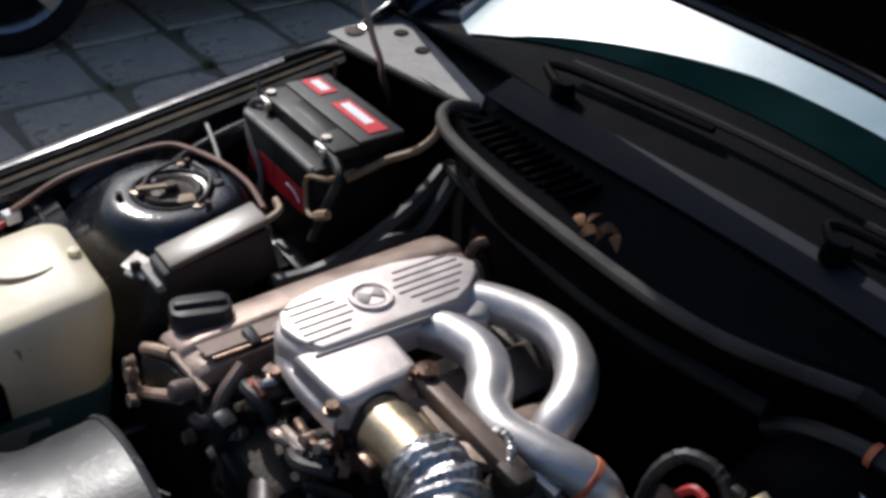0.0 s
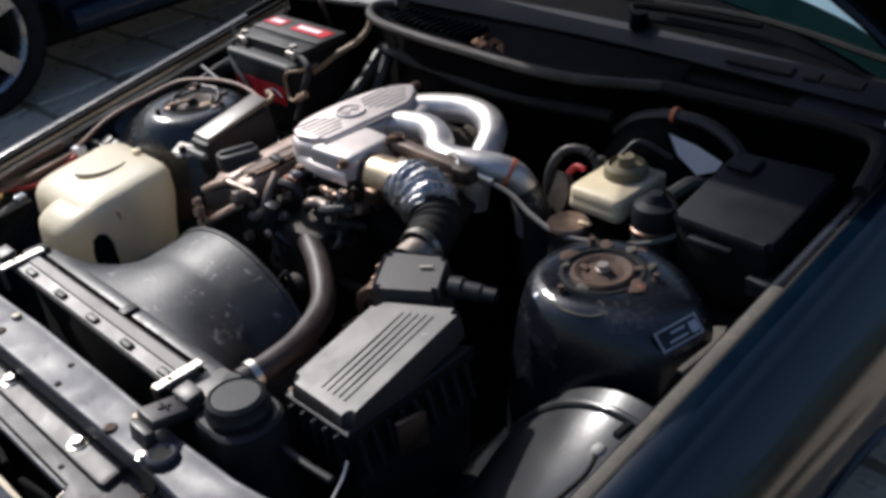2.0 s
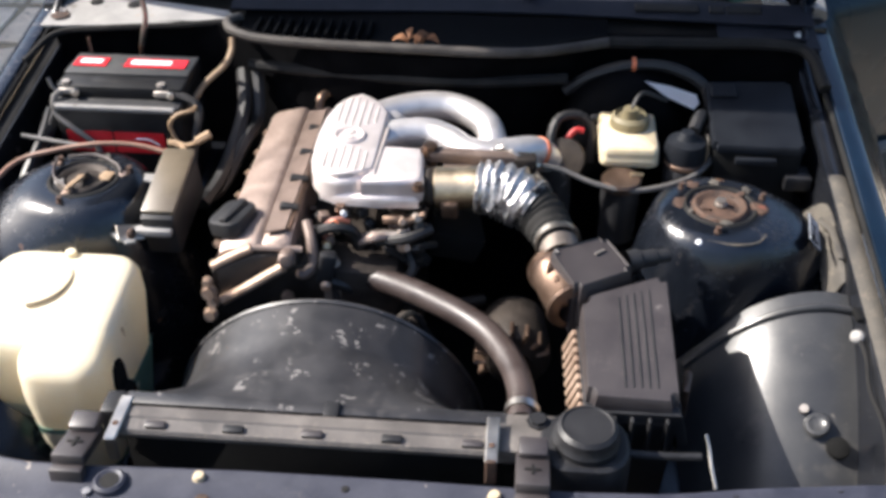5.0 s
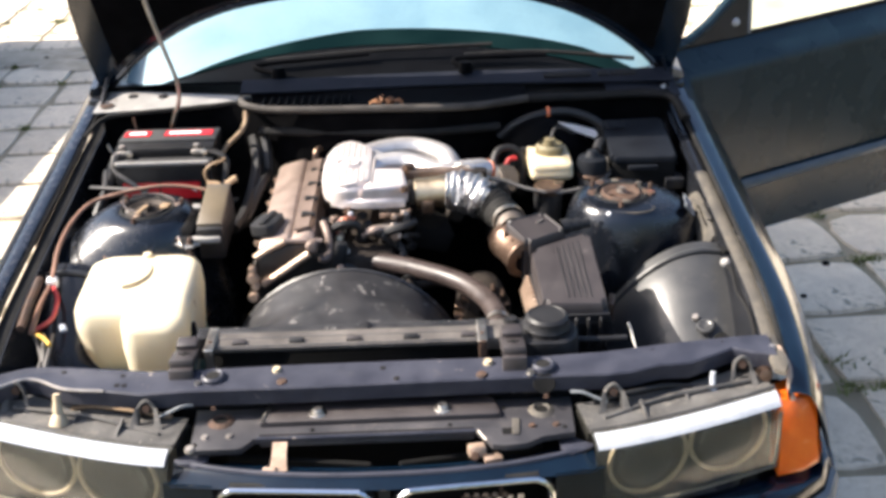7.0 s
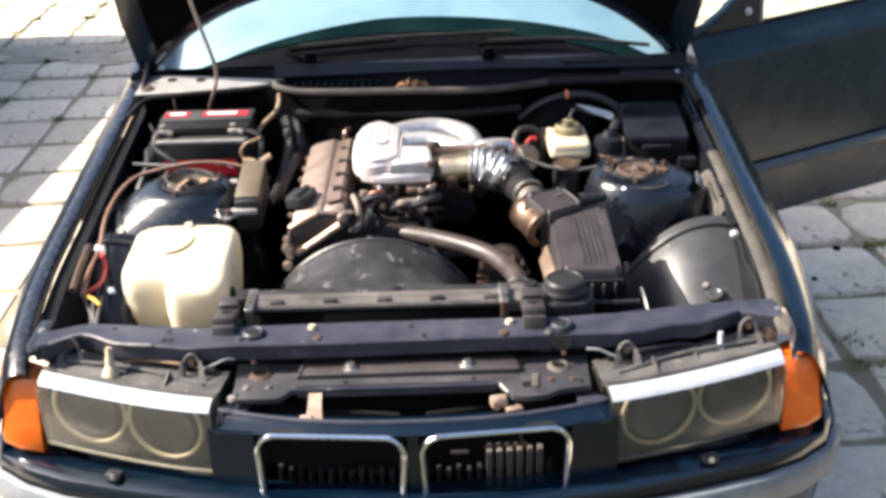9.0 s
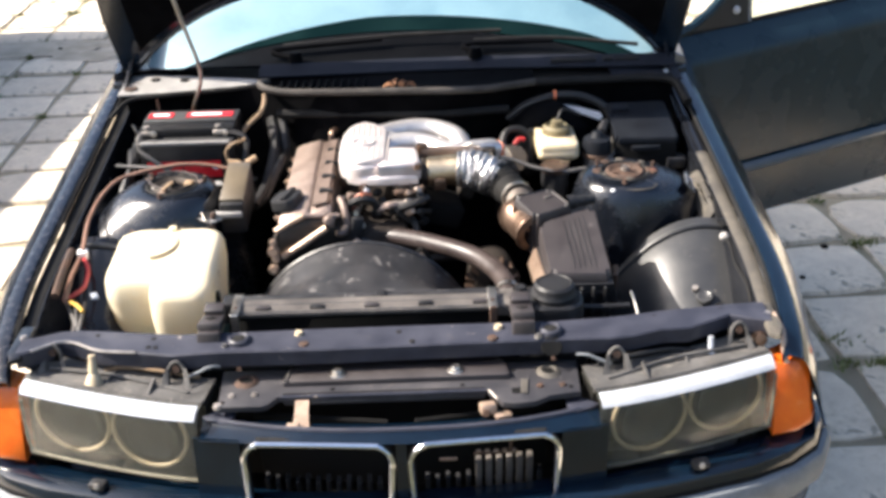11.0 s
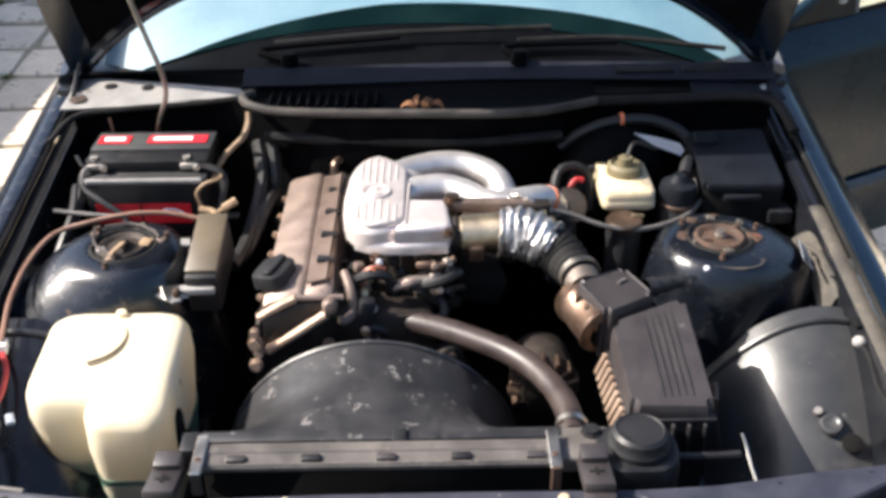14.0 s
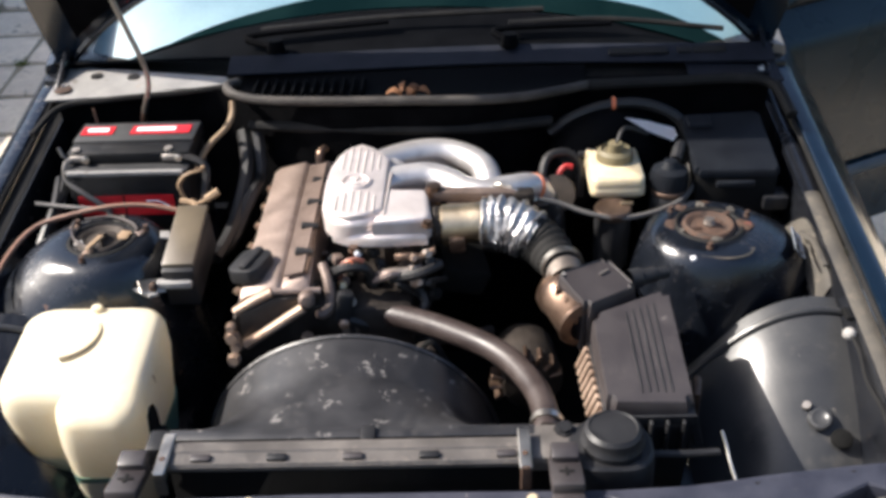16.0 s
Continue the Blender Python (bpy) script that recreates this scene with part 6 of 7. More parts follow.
part("lower_case", loft([[mid + V(((p.x - mid.x) * kx, (p.y - mid.y) * kx, 0)) + V((0.012 * (1 - kx), 0, z - mid.z)) for p in L4] for kx, z in ((0.86, 0.54), (0.95, 0.66), (1.0, 0.745), (1.05, 0.75), (1.05, 0.765), (1.0, 0.768))]), M["plastic"], ah)
for k in range(9):
    t = 0.05 + 0.11 * k
    p = L4[0].lerp(L4[3], t)
    part("case_rib", box((p.x - 0.010, p.y, 0.742), (0.018, 0.011, 0.045), 0.002, 1, (0, 20, 0)), M["tan"], ah, "tan rib")
    p = L4[1].lerp(L4[2], t)
    part("case_rib", box((p.x + 0.008, p.y, 0.72), (0.016, 0.007, 0.06), 0.002, 1, (0, -14, 0)), M["plastic"], ah)
for k in range(5):
    p = L4[0].lerp(L4[1], 0.12 + 0.19 * k)
    part("case_rib", box((p.x, p.y - 0.008, 0.725), (0.006, 0.014, 0.07), 0.002, 1), M["plastic"], ah)
part("front_rail", tube([(0.36, 0.20, 0.745), (0.43, 0.20, 0.742), (0.49, 0.205, 0.74)], 0.006, 8), M["plastic"], ah)
part("hook", tube([(0.497, 0.23, 0.76), (0.502, 0.215, 0.745), (0.505, 0.195, 0.73), (0.51, 0.17, 0.715)], 0.0025, 6), M["steel"], ah, "bright wire hook")
part("edge_clip", box((0.485, 0.35, 0.72), (0.012, 0.05, 0.06), 0.004, 2, (0, 0, -12)), M["brown"], ah)

# ---- brake parts ----
bo = thing("brake_booster", "black round brake booster against the firewall", "brake booster")
part("shell", lathe([(0.035, 0.09), (0.08, 0.085), (0.11, 0.07), (0.124, 0.045), (0.128, 0.02), (0.128, -0.04), (0.1, -0.06)], axis((0.425, 1.05, 0.79), (0, -1, 0.1)), 36), M["scuttle"], bo)
part("vacuum_hose", tube([(0.30, 1.06, 0.86), (0.35, 1.055, 0.90), (0.43, 1.055, 0.925), (0.51, 1.055, 0.92), (0.575, 1.04, 0.885), (0.59, 1.0, 0.82)], 0.012, 8), M["wireblack"], bo)
part("hose_tie", lathe([(0.014, -0.004), (0.016, -0.004), (0.016, 0.004), (0.014, 0.004)], axis((0.43, 1.055, 0.925), (1, 0, 0)), 12), M["copper"], bo)
card = thing("white_card", "white card tag tucked beside the brake booster", "tag")
bm = bmesh.new()
cv = [bm.verts.new(p) for p in [V((0.449, 1.008, 0.915)), V((0.492, 0.972, 0.900)), V((0.541, 0.954, 0.886)), V((0.556, 0.985, 0.884)), V((0.552, 1.012, 0.888)), V((0.50, 1.015, 0.903))]]
bm.faces.new(cv)
bmesh.ops.solidify(bm, geom=bm.faces[:], thickness=0.002)
part("card_sheet", bm, M["white"], card)
rs = thing("brake_fluid_reservoir", "yellowed cream brake fluid reservoir with olive cap", "fluid reservoir")
cx, cy = 0.418, 0.917
part("reservoir_body", loft([[V((cx + (x - cx) * k, cy + (y - cy) * k, z)) for x, y in round_rect(0.108, 0.16, 0.014, 4) for x, y in [(x + cx, y + cy)]] for z, k in ((0.815, 0.85), (0.822, 0.96), (0.826, 1.0), (0.838, 1.0), (0.841, 0.975), (0.845, 0.985), (0.858, 0.97), (0.863, 0.9))]), M["reservoir"], rs, "", 50)
part("reservoir_cap", lathe([(0.036, 0.858), (0.038, 0.865), (0.036, 0.88), (0.03, 0.886), (0.028, 0.88), (0.015, 0.88), (0.014, 0.898), (0, 0.90)], Matrix.Translation((0.42, 0.928, 0)), 24), M["olive"], rs, "olive screw cap")
part("level_lead", tube([(0.42, 0.915, 0.905), (0.44, 0.94, 0.925), (0.49, 0.96, 0.90)], 0.004, 6), M["wireblack"], rs)
mc = thing("brake_master_cylinder", "dark brake master cylinder under the reservoir", "master cylinder")
part("cylinder", tube([(0.42, 0.80, 0.765), (0.42, 0.98, 0.775)], 0.022, 12), M["block"], mc)
cn = thing("fluid_canister", "dusty brown lidded canister near the strut tower", "canister")
part("canister_body", lathe([(0, 0.70), (0.034, 0.70), (0.036, 0.80), (0.034, 0.815)], Matrix.Translation((0.402, 0.795, 0)), 22), M["plastic"], cn)
part("canister_lid", lathe([(0.036, 0.81), (0.037, 0.822), (0.034, 0.827), (0.02, 0.826), (0, 0.824)], Matrix.Translation((0.402, 0.795, 0)), 24), M["brown"], cn, "dusty brown lid")
part("lid_tab", box((0.43, 0.805, 0.828), (0.025, 0.01, 0.006), 0.002), M["gold"], cn)
dg = thing("diagnostic_socket", "black round diagnostic socket with cap and strap", "socket")
part("socket_body", lathe([(0.034, 0.77), (0.036, 0.815), (0.033, 0.82)], Matrix.Translation((0.52, 0.865, 0)), 22), M["plastic"], dg)
part("socket_ring", lathe([(0.034, 0.818), (0.037, 0.822), (0.037, 0.828), (0.034, 0.83)], Matrix.Translation((0.52, 0.865, 0)), 22), M["brown"], dg)
part("socket_cap", lathe([(0.038, 0.828), (0.039, 0.85), (0.035, 0.866), (0.02, 0.872), (0.012, 0.885), (0, 0.886)], Matrix.Translation((0.522, 0.87, 0)), 22), M["fuselid"], dg)
part("strap", tube([(0.535, 0.89, 0.875), (0.55, 0.93, 0.885), (0.565, 0.96, 0.87)], 0.012, 8), M["wireblack"], dg)
tcb = thing("throttle_cable", "grey throttle cable looping past the reservoir", "cable")
part("cable_sheath", tube([(0.235, 0.775, 0.862), (0.29, 0.78, 0.848), (0.345, 0.77, 0.83), (0.41, 0.765, 0.818), (0.48, 0.79, 0.815), (0.54, 0.83, 0.818), (0.575, 0.88, 0.83), (0.575, 0.94, 0.84)], 0.0052, 8), M["wiregrey"], tcb)
part("cable_end", tube([(0.215, 0.77, 0.866), (0.25, 0.778, 0.858)], 0.009, 8), M["steel"], tcb, "bright ferrule")
loop = thing("wiring_loop", "black corrugated wiring loop with a red lead", "wiring")
part("loop_conduit", tube([(0.285, 0.88, 0.76), (0.272, 0.90, 0.83), (0.285, 0.93, 0.868), (0.325, 0.945, 0.87), (0.352, 0.94, 0.84), (0.35, 0.92, 0.78)], 0.009, 8, 8, None, (0.001, 22)), M["wireblack"], loop)
part("red_lead", tube([(0.30, 0.91, 0.83), (0.318, 0.92, 0.85), (0.335, 0.92, 0.85)], 0.006, 6), M["wirered"], loop)
part("loop_plug", box((0.355, 0.945, 0.865), (0.015, 0.012, 0.012), 0.003), M["plastic"], loop)
part("loop_bracket", lathe([(0.03, 0.0), (0.04, 0.006), (0.04, 0.02), (0, 0.022)], axis((0.305, 0.90, 0.80), (-0.3, -0.8, 0.4)), 16), M["block"], loop)

# fuse box
fb = thing("fuse_box", "black plastic fuse box with a flat lid", "fuse box")
part("case", box((0.652, 0.945, 0.80), (0.160, 0.19, 0.12), 0.008, 2), M["core"], fb)
fl = bmesh.new()
F4 = [V((0.567, 0.845, 0.872)), V((0.735, 0.85, 0.868)), V((0.735, 1.05, 0.905)), V((0.567, 1.03, 0.908))]
fm4 = sum(F4, V()) / 4
loft([[fm4 + (p - fm4) * k + V((0, 0, dz)) for p in F4] for k, dz in ((1.0, -0.014), (1.0, -0.005), (0.97, 0.0), (0.9, 0.0015))], bm=fl)
bmesh.ops.bevel(fl, geom=[e for e in fl.edges if abs((e.verts[0].co - e.verts[1].co).normalized().z) > 0.5], offset=0.008, segments=2, affect="EDGES")
part("lid", fl, M["fuselid"], fb)
part("lid_step", box((0.60, 1.0, 0.906), (0.05, 0.04, 0.008), 0.003, 1, (9, 0, 0)), M["fuselid"], fb)
part("latch", box((0.645, 0.835, 0.848), (0.075, 0.012, 0.014), 0.004), M["fuselid"], fb)
part("mount_foot", box((0.73, 0.86, 0.80), (0.05, 0.05, 0.03), 0.006), M["plastic"], fb)

# battery
bt = thing("car_battery", "black car battery with red stickers and clamped terminals", "battery")
part("case", box((-0.562, 0.95, 0.80), (0.245, 0.165, 0.18), 0.006, 2), M["battery"], bt)
part("front_ledge", box((-0.562, 0.885, 0.886), (0.25, 0.035, 0.014), 0.004), M["batgrey"], bt)
part("cover", box((-0.562, 0.968, 0.903), (0.25, 0.135, 0.028), 0.006, 2), M["battery"], bt)
part("raised_lid", box((-0.562, 0.99, 0.918), (0.248, 0.085, 0.008), 0.003), M["batgrey"], bt, "dusty grey lid")
for x0, x1 in ((-0.678, -0.612), (-0.575, -0.452)):
    st = part("sticker", box(((x0 + x1) / 2, 0.992, 0.9232), (x1 - x0, 0.036, 0.0016), 0, 1), M["red"], bt, "red sticker with white bars")
    part("print_bar", box(((x0 + x1) / 2 - 0.01 * (x1 - x0 > 0.08), 0.994, 0.9242), ((x1 - x0) * 0.66, 0.017, 0.0008), 0, 1), M["white"], st)
for x0, x1 in ((-0.668, -0.578), (-0.574, -0.474)):
    st = part("sticker", box(((x0 + x1) / 2, 0.8665, 0.815), (x1 - x0, 0.0016, 0.045), 0, 1), M["red"], bt, "red front sticker")
part("print_bar", tube([(-0.53, 0.8645, 0.825), (-0.505, 0.8645, 0.824), (-0.485, 0.8645, 0.812)], 0.002, 4), M["white"], bt)
for x in (-0.668, -0.48):
    tm = part("terminal_post", lathe([(0, 0.03), (0.008, 0.03), (0.009, 0.0), (0.012, -0.004)], Matrix.Translation((x, 0.912, 0.892)), 14), M["lead"], bt)
    part("clamp", box((x + 0.004, 0.908, 0.905), (0.034, 0.026, 0.014), 0.004), M["lead"], tm, "dull lead clamp")
    part("clamp_bolt", bolt((x + 0.02, 0.897, 0.905), 0.006, 0.01, (0.5, -1, 0.1)), M["steel"], tm)
part("tray", box((-0.56, 0.95, 0.70), (0.29, 0.22, 0.02), 0.005), M["bay"], bt)
part("front_bar", box((-0.562, 0.868, 0.888), (0.236, 0.010, 0.012), 0.003, 1), M["cowl"], bt, "pale grey front edge")
part("cell_divider", box((-0.562, 0.935, 0.912), (0.12, 0.03, 0.012), 0.004), M["battery"], bt)
part("vent_pin", tube([(-0.658, 1.03, 0.92), (-0.662, 1.034, 0.955)], 0.003, 6), M["rust"], bt)


def wire(name, pts, r, m, label, cat="wire"):
    w = thing(name, label, cat)
    part("strand", tube(pts, r, 7, 6), M[m], w)
    return w


wire("ground_lead", [(-0.668, 0.905, 0.905), (-0.685, 0.885, 0.90), (-0.682, 0.872, 0.87), (-0.65, 0.862, 0.845), (-0.61, 0.858, 0.81), (-0.60, 0.85, 0.77)], 0.006, "wiregrey", "grey earth lead from the battery clamp")
wire("battery_lead", [(-0.462, 0.905, 0.905), (-0.43, 0.90, 0.90), (-0.405, 0.89, 0.885), (-0.41, 0.87, 0.84), (-0.42, 0.85, 0.78)], 0.008, "wireblack", "thick black battery lead")
wire("tan_wire", [(-0.372, 1.055, 0.955), (-0.372, 1.04, 0.935), (-0.382, 1.015, 0.915), (-0.41, 0.985, 0.895), (-0.425, 0.965, 0.88), (-0.44, 0.925, 0.86)], 0.0065, "wiretan", "tan wire hanging from the cowl")
wire("tan_wire", [(-0.425, 0.93, 0.882), (-0.408, 0.875, 0.890), (-0.437, 0.86, 0.885), (-0.455, 0.86, 0.866), (-0.454, 0.86, 0.846), (-0.441, 0.855, 0.824), (-0.418, 0.85, 0.826), (-0.400, 0.85, 0.836)], 0.0042, "wiretan", "tan wire looping beside the battery")
wire("tan_wire", [(-0.404, 0.85, 0.834), (-0.390, 0.852, 0.842), (-0.378, 0.856, 0.848)], 0.0085, "wiretan", "short tan lead end with bare tip")
wire("brown_cable", [(-0.736, 0.478, 0.778), (-0.738, 0.50, 0.786), (-0.742, 0.57, 0.812), (-0.738, 0.67, 0.828), (-0.71, 0.735, 0.845), (-0.65, 0.757, 0.857), (-0.57, 0.775, 0.865), (-0.50, 0.785, 0.86), (-0.44, 0.78, 0.85)], 0.0048, "wirebrown", "brown cable running along the inner fender")
wire("brown_cable", [(-0.735, 0.82, 0.850), (-0.66, 0.80, 0.852), (-0.58, 0.775, 0.858)], 0.004, "wiregrey", "thin grey cable joining the main run")
wire("bent_wire", [(-0.70, 0.905, 0.93), (-0.69, 0.90, 0.91), (-0.675, 0.90, 0.905)], 0.0035, "wiregrey", "bent grey wire end at the battery")
for k in range(2):
    wire("black_harness", [(-0.36 + 0.03 * k, 1.06, 0.88), (-0.345 + 0.025 * k, 0.99, 0.84 - 0.03 * k), (-0.35 + 0.02 * k, 0.92, 0.80), (-0.365, 0.84, 0.76 - 0.02 * k), (-0.38 - 0.015 * k, 0.76, 0.75)], 0.014, "wireblack", "black wiring harness along the firewall", "wiring")
for k in range(3):
    wire("black_harness", [(-0.72, 1.02 - 0.05 * k, 0.85), (-0.70, 0.88 - 0.03 * k, 0.84), (-0.71, 0.8 - 0.03 * k, 0.80), (-0.73, 0.66, 0.76 - 0.02 * k)], 0.009, "wireblack", "black wiring harness beside the inner fender", "wiring")

# thin prop wire standing behind the battery
rod = thing("hood_wire", "thin bent wire stay rising from behind the battery", "wire stay")
part("stay", tube([(-0.585, 1.1, 0.89), (-0.574, 1.087, 0.92), (-0.555, 1.062, 0.96), (-0.54, 1.048, 1.0), (-0.534, 1.03, 1.04), (-0.539, 1.022, 1.08), (-0.55, 1.015, 1.13), (-0.575, 1.0, 1.25), (-0.61, 0.98, 1.45)], 0.0055, 8), M["lead"], rod)
part("stay_sleeve", tube([(-0.585, 1.1, 0.89), (-0.574, 1.087, 0.92), (-0.555, 1.062, 0.96)], 0.0055, 8), M["wirebrown"], rod, "brown sleeve")

# relay box between tower and engine
rb = thing("relay_box", "black relay box with a brown glossy lid", "relay box")
part("case", box((-0.404, 0.680, 0.803), (0.060, 0.168, 0.085), 0.006, 2, (9, 0, 0)), M["plastic"], rb)
part("lid", box((-0.404, 0.680, 0.8528), (0.058, 0.160, 0.012), 0.004, 2, (12, 0, 0)), M["relaylid"], rb, "brown glossy lid")
part("front_clip", box((-0.412, 0.590, 0.806), (0.066, 0.018, 0.014), 0.004), M["cowl"], rb, "pale grey clip")
part("metal_tab", box((-0.452, 0.585, 0.805), (0.045, 0.034, 0.004), 0.001, 1, (15, 10, 25)), M["steel"], rb, "bent metal tab")
part("lead_end", tube([(-0.402, 0.755, 0.85), (-0.41, 0.79, 0.858), (-0.44, 0.80, 0.86)], 0.006, 6), M["wiretan"], rb)

# wiring by the tank
pl = thing("plug_connector", "white plug with red and brown leads", "connector")
part("plug", box((-0.738, 0.478, 0.767), (0.022, 0.026, 0.02), 0.003, 2, (0, 0, 12)), M["white"], pl)
part("red_lead", tube([(-0.732, 0.465, 0.762), (-0.712, 0.42, 0.755), (-0.705, 0.36, 0.745), (-0.715, 0.325, 0.745), (-0.735, 0.305, 0.742)], 0.005, 6), M["wirered"], pl)
part("yellow_lead", tube([(-0.71, 0.28, 0.75), (-0.69, 0.26, 0.752), (-0.668, 0.228, 0.755)], 0.0045, 6), M["wireyellow"], pl, "yellow lead")
part("brown_lead", tube([(-0.742, 0.475, 0.765), (-0.742, 0.40, 0.755), (-0.733, 0.33, 0.75), (-0.724, 0.285, 0.752)], 0.006, 6), M["wirebrown"], pl)
# Small white block added in place of glare at the tank's edge.
part("tape_end", box((-0.664, 0.30, 0.752), (0.014, 0.026, 0.008), 0.003, 2, (0, 10, 25)), M["lampstrip"], pl, "white block standing in for glare on the tank edge")
for k in range(3):
    wire("thin_cable", [(-0.74 + 0.02 * k, 0.33, 0.72), (-0.70 + 0.01 * k, 0.25 - 0.02 * k, 0.715), (-0.68, 0.19, 0.72 - 0.015 * k), (-0.60, 0.16, 0.73)], 0.004, "wiregrey", "thin grey cable behind the headlight", "cable")
ps = thing("rubbing_rail", "rusty orange-brown metal rail beside the tank", "rail")
part("rail_bar", tube([(-0.742, 0.28, 0.765), (-0.748, 0.36, 0.778), (-0.752, 0.45, 0.79)], 0.009, 8), M["rust"], ps)

# dead leaves on the cowl
lv = thing("dry_leaves", "small clump of dry brown leaves on the cowl grille", "leaves")
random.seed(5)
for k in range(7):
    c = V((random.uniform(-0.03, 0.035), random.uniform(1.02, 1.05), 0.962 + 0.002 * k))
    a = random.uniform(0, 6.28)
    part("leaf", sheet(lambda u, v, c=c, a=a: c + Matrix.Rotation(a, 3, "Z") @ V(((u - 0.5) * 0.035, (v - 0.5) * 0.014 * math.sin(3.14 * min(0.97, max(0.03, u))), 0.012 * math.sin(3 * u) + 0.006 * v)), 6, 2, 0.0008), M["leaf"], lv)


# ---- ground ----
gm = bmesh.new()
bmesh.ops.create_grid(gm, x_segments=2, y_segments=2, size=150)
ground = tagged(link("ground", gm, M["joint"], smooth=0), "sandy ground with weeds showing in the joints", "ground", kind="structure")
ground.location.z = -0.013

# Unseen dark ground, added so paint reflects dark and less light bounces.
lw = bmesh.new()
for x0, x1, y0, y1 in ((-11.0, 13.0, -14.0, -0.62), (2.9, 13.0, -0.62, 2.7)):
    nx, ny = int((x1 - x0) / 0.2), int((y1 - y0) / 0.2)
    g = [[lw.verts.new((x0 + (x1 - x0) * a / nx + 0.05 * noise.noise((a, b, 3)), y0 + (y1 - y0) * b / ny + 0.05 * noise.noise((a, b, 7)), 0.025 + 0.02 * noise.noise((a * 0.7, b * 0.7, 0)))) for b in range(ny + 1)] for a in range(nx + 1)]
    for a in range(nx):
        for b in range(ny):
            lw.faces.new((g[a][b], g[a + 1][b], g[a + 1][b + 1], g[a][b + 1]))
tagged(link("lawn", lw, M["lawn"]), "unseen dark ground, added to darken the paint's reflections", "lawn", kind="structure")

paver_meshes = []
for k in range(10):
    w, d = 0.375 + 0.008 * (k % 3), 0.37 - 0.008 * (k % 2)
    worn = k > 4
    # the worn ones have bitten corners and wavering edges
    ring = []
    for q in range(12):
        side, t = q // 3, (q % 3) / 3
        cut = (0.032 if worn and random.random() < 0.35 else 0.014 if worn else 0.006) if q % 3 == 0 else 0.0
        ux, uy = ((-0.5 + t, -0.5), (0.5, -0.5 + t), (0.5 - t, 0.5), (-0.5, 0.5 - t))[side]
        j = 0.011 if worn else 0.005
        ring.append((ux * (w - 2 * cut) + random.uniform(-j, j), uy * (d - 2 * cut) + random.uniform(-j, j)))
    e = 0.014 if worn else 0.008
    rows = [[V((x * f, y * f, z)) for x, y in ring] for f, z in ((1.0, -0.045), (1.0, -e), (1 - 2.4 * e, -0.001))]
    b = loft(rows)
    me = bpy.data.meshes.new("paver")
    b.to_mesh(me)
    b.free()
    me.materials.append(M["paver"])
    paver_meshes.append(me)

pavement = tagged(new("pavement"), "old light grey concrete pavers with weeds in the joints", "pavement", kind="structure")
turn = Matrix.Rotation(radians(3), 4, "Z")
count, fv, ff = 0, [], []
for i in range(-30, 26):
    for j in range(-16, 44):
        x = i * 0.41 + random.uniform(-0.006, 0.006)
        y = j * 0.405 + random.uniform(-0.006, 0.006)
        p = turn @ V((x, y, random.uniform(-0.006, 0.004)))
        m = Matrix.Translation(p) @ Matrix.Rotation(radians(3 + random.uniform(-1.2, 1.2)), 4, "Z") @ Matrix.Rotation(random.uniform(-0.012, 0.012), 4, "X")
        me = paver_meshes[random.randrange(4, 10) if p.x > 0.8 else random.randrange(0, 7)]
        near = (-3.4 < p.x < -0.85 and 0.4 < p.y < 6.5) or (0.85 < p.x < 2.9 and 0.1 < p.y < 5.2)
        if near and count < 300:
            o = new("paver", me)
            o.parent, o.matrix_basis = pavement, m
            count += 1
        else:
            k = len(fv)
            fv += [m @ v.co for v in me.vertices]
            ff += [[k + q for q in f.vertices] for f in me.polygons]
fme = bpy.data.meshes.new("far_pavers")
fme.from_pydata(fv, [], ff)
fme.materials.append(M["paver"])
far = new("far_pavers", fme)
far.parent = pavement
tagged(far, kind="stuff")

# weeds in the joints
gr = bmesh.new()
for n in range(170):
    cx, cy = [(1.40, 1.2), (1.405, 1.06), (1.50, 1.06)][n] if n < 3 else random.choice([(random.uniform(-3.2, -0.95), random.uniform(1, 8)), (random.uniform(0.95, 2.8), random.uniform(0.2, 6))])
    if n > 2 and random.random() < 0.7:
        cx = round(cx / 0.41) * 0.41 + 0.205
    base = turn @ V((cx, round(cy / 0.405) * 0.405 + 0.2025, -0.01)) if n > 2 else V((cx, cy, -0.005))
    wide = random.choice((0.012, 0.02, 0.035))
    for k in range(random.randrange(14, 46)):
        a, h = random.uniform(0, 6.28), random.uniform(0.008, 0.036)
        o = base + V((random.gauss(0, wide), random.gauss(0, wide * 0.6), 0))
        d = V((math.cos(a), math.sin(a), 0)) * 0.005
        lean = V((random.gauss(0, 0.016), random.gauss(0, 0.016), h))
        gr.faces.new([gr.verts.new(o - d), gr.verts.new(o + d), gr.verts.new(o + lean)])
tagged(link("weeds", gr, M["grass"], smooth=0), "sparse green weeds growing in the paver joints", "weeds", kind="stuff")

# sand blown over the pavers
sd = bmesh.new()
random.seed(31)
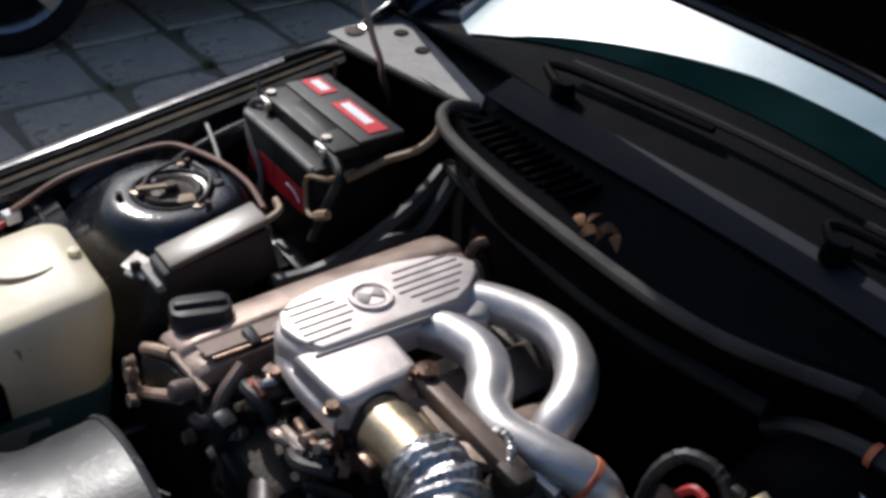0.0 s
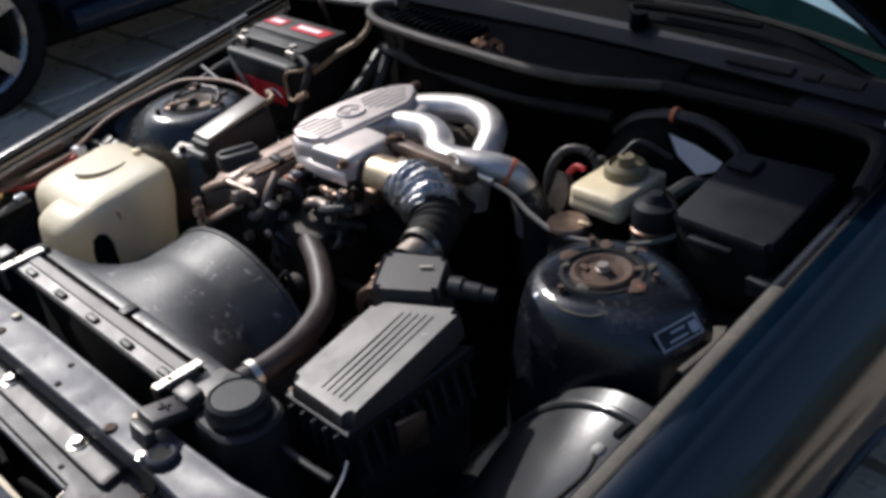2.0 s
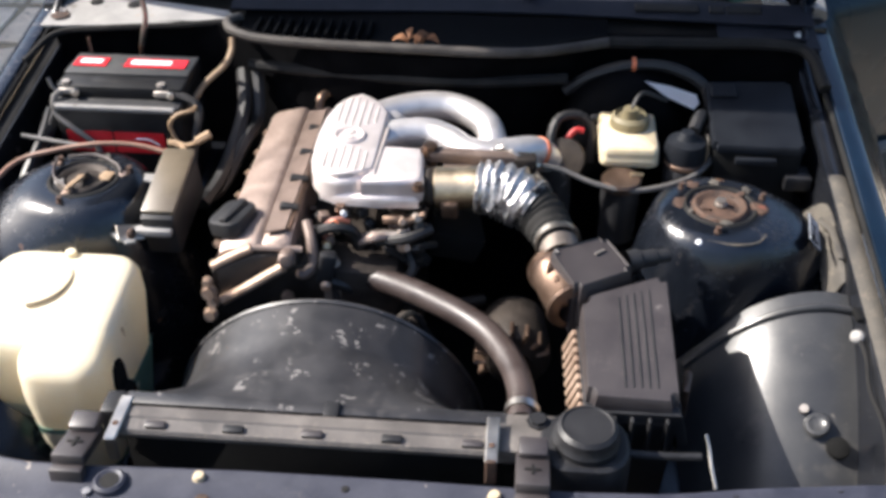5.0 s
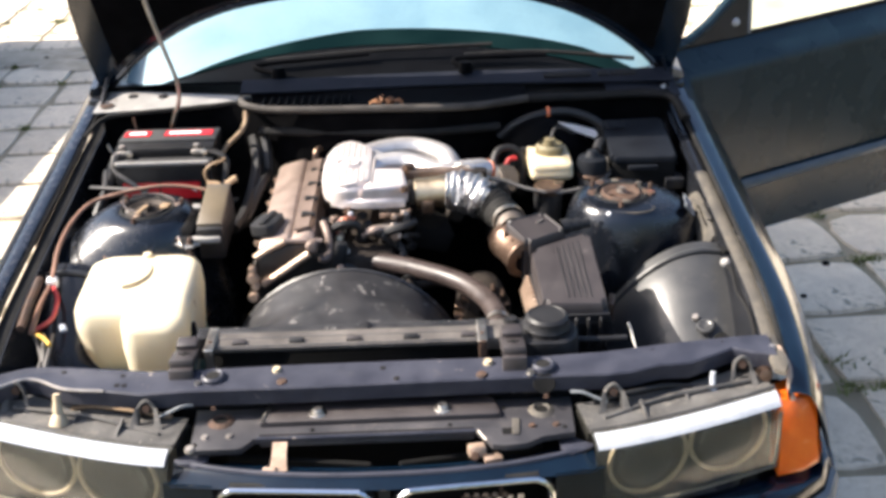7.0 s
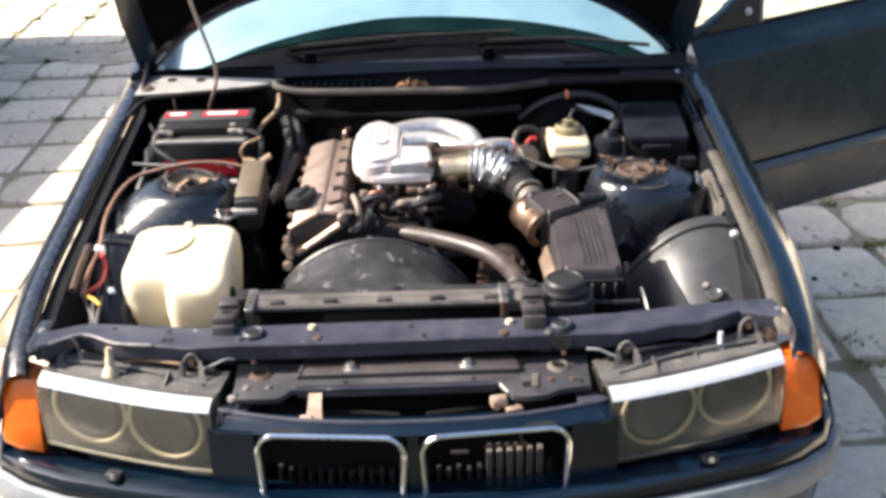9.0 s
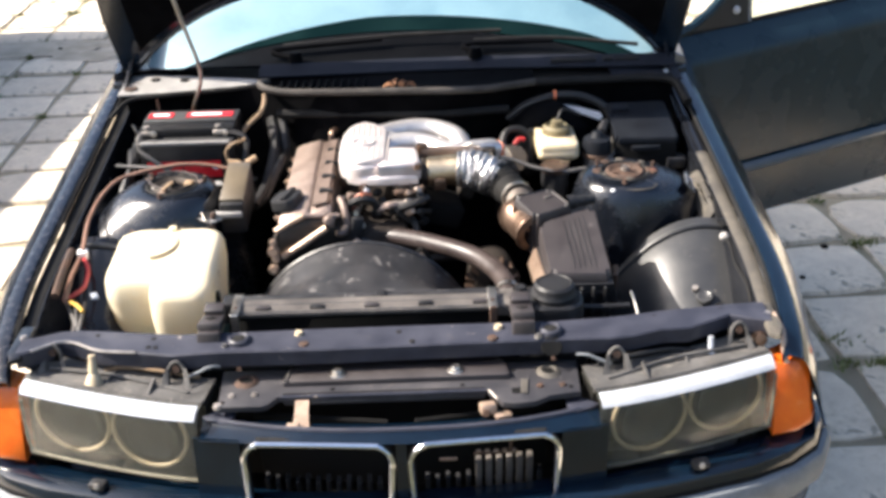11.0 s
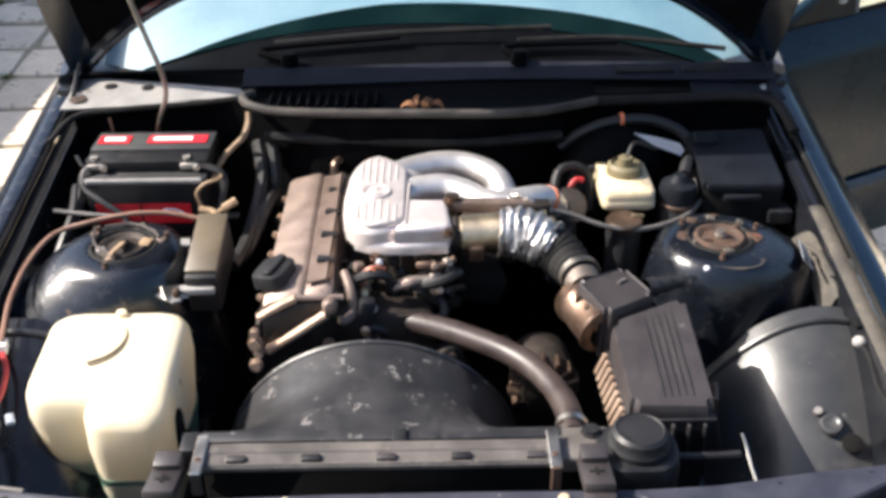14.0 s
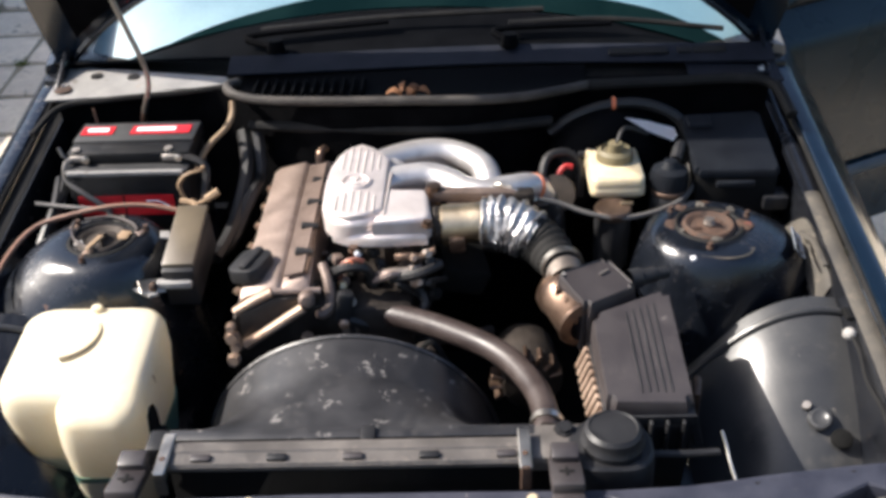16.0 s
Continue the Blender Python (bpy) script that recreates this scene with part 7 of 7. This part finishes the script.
for cx, cy, r in ((-2.5, 5.15, 0.45), (-2.15, 4.95, 0.3), (-1.45, 4.7, 0.4), (-1.3, 2.6, 0.22)):
    ph = random.uniform(0, 6)
    ring = [(cx + r * (1 + 0.3 * math.sin(3 * a + ph) + 0.15 * math.sin(7 * a + 2 * ph)) * math.cos(a), cy + 0.55 * r * (1 + 0.25 * math.cos(2 * a + ph)) * math.sin(a)) for a in [0.2618 * k for k in range(24)]]
    hub = sd.verts.new((cx, cy, 0.014))
    mid = [sd.verts.new((cx + (x - cx) * 0.6, cy + (y - cy) * 0.6, 0.011)) for x, y in ring]
    rim = [sd.verts.new((x, y, 0.002)) for x, y in ring]
    for k in range(24):
        q = (k + 1) % 24
        sd.faces.new((hub, mid[k], mid[q]))
        sd.faces.new((mid[k], rim[k], rim[q], mid[q]))
tagged(link("sand_patches", sd, M["sand"]), "thin patches of brown sand on the pavers", "sand", kind="stuff")

for x, y, r in ((1.607, 1.869, 0.016), (1.44, 1.63, 0.012), (-2.35, 5.1, 0.018)):
    cl = bmesh.new()
    bmesh.ops.create_icosphere(cl, subdivisions=2, radius=r)
    for v in cl.verts:
        v.co = V((x, y, r * 0.5)) + V((v.co.x, v.co.y * 0.8, v.co.z * 0.6)) * (1 + 0.25 * noise.noise(v.co * 60))
    tagged(link("clod", cl, M["undertray"]), "small dark clod of earth on the pavers", "clod")

# ---- second parked car ----
car2 = thing("second_car", "dark blue car on pavers, shaded side, silver alloy wheels", "car")
WX, WY, WR = -3.22, 1.06, 0.365


def side2(u, v):
    y = 0.05 + 5.6 * u
    z = 0.33 + 0.62 * v
    for wy in (WY, WY + 3.1):
        r2 = 0.43 ** 2 - (y - wy) ** 2
        if r2 > 0:
            z = max(z, WR + math.sqrt(r2))
    return V((-3.12 - 0.05 * abs(v - 0.5) ** 2 * 4, y, z))


b2 = part("body_side", sheet(side2, 96, 10, 0.01), M["blue"], car2, "shaded dark blue flank")
part("sill_strip", tube([(-3.115, 1.52, 0.33), (-3.10, 2.4, 0.335), (-3.115, 3.68, 0.33)], 0.055, 14), M["blue"], b2, "glossy rounded sill")
part("body_core", box((-3.95, 2.87, 0.66), (1.5, 5.54, 0.55), 0.1, 3), M["blue"], car2)
part("cabin", box((-3.95, 3.35, 1.2), (1.4, 4.6, 0.6), 0.18, 3, (0, 0, 0), None, (0.86, 0.85)), M["scuttle"], car2, "dark glazed cabin")
part("underbody", box((-3.95, 2.7, 0.3), (1.4, 4.6, 0.2), 0.02), M["undertray"], car2)
for wy in (WY, WY + 3.1):
    m = axis((WX, wy, WR), (1, 0, 0))
    tw = part("wheel", lathe([(0.255, -0.1), (0.33, -0.105), (0.36, -0.08), (WR, 0.0), (0.36, 0.06), (0.335, 0.085), (0.285, 0.08), (0.27, 0.06)], m, 44), M["rubber"], car2, "black tyre on a five-spoke silver alloy wheel")
    part("rim", lathe([(0.232, -0.08), (0.238, 0.0), (0.246, 0.035), (0.258, 0.052), (0.282, 0.068), (0.293, 0.072), (0.297, 0.064), (0.285, 0.05)], m, 44), M["wheel"], tw, "silver rim")
    part("brake_disc", lathe([(0, -0.02), (0.15, -0.02), (0.15, -0.04), (0, -0.04)], m, 24), M["block"], tw)
    part("wheel_back", lathe([(0, -0.06), (0.25, -0.06), (0.25, -0.08), (0, -0.08)], m, 24), M["seal"], tw)
    part("hub_cap", lathe([(0, 0.055), (0.03, 0.053), (0.034, 0.045), (0.07, 0.04), (0.085, 0.02), (0.085, -0.02)], m, 24), M["wheel"], tw)
    for k in range(5):
        a = radians(100 + 72 * k)
        sp = bmesh.new()
        rings = []
        for r, w, d in ((0.05, 0.05, 0.035), (0.12, 0.040, 0.042), (0.2, 0.038, 0.05), (0.245, 0.046, 0.055), (0.275, 0.066, 0.058)):
            e, f = V((math.cos(a), math.sin(a), 0)), V((-math.sin(a), math.cos(a), 0))
            rings.append([m @ (e * r + f * x + V((0, 0, z))) for x, z in ((-w, d - 0.03), (-w * 0.85, d), (w * 0.85, d), (w, d - 0.03))])
        part("spoke", loft(rings, bm=sp), M["wheel"], tw)
        part("wheel_bolt", lathe([(0, 0.046), (0.011, 0.046), (0.012, 0.03)], m @ Matrix.Translation((0.056 * math.cos(a + 0.63), 0.056 * math.sin(a + 0.63), 0)), 8), M["seal"], tw)

# ---- unseen hedges, added so the paint reflects dark and sky light drops ----
for name, pts, h in (("hedge_row", [(-16, 16), (-6, 17), (6, 17), (16, 15)], 4.0), ("hedge_row", [(-14, -9.5), (0, -10), (14, -9.5)], 8.5), ("hedge_row", [(15, -12), (14, 0), (15, 15)], 6.5), ("hedge_row", [(-15, -12), (-15, 15)], 3.2)):
    hb = bmesh.new()
    path = smooth_path([(x, y, 0) for x, y in pts], 8) if len(pts) > 2 else [V((*pts[0], 0)), V((*pts[1], 0))]
    for _ in range(7000):
        t = random.uniform(0, len(path) - 1.001)
        p = path[int(t)].lerp(path[int(t) + 1], t % 1)
        hh = h * (0.7 + 0.3 * noise.noise(p * 0.5)) * random.random() ** 0.7
        o = p + V((random.gauss(0, 0.6), random.gauss(0, 0.6), hh))
        e = [V((random.gauss(0, 1), random.gauss(0, 1), random.gauss(0, 1))).normalized() * random.uniform(0.09, 0.24) for _ in range(3)]
        hb.faces.new([hb.verts.new(o + q) for q in e])
    tagged(link(name, hb, M["tree"], smooth=0), "unseen leafy hedge, added to darken reflections and sky light", "hedge", "hedges round the yard", "stuff")
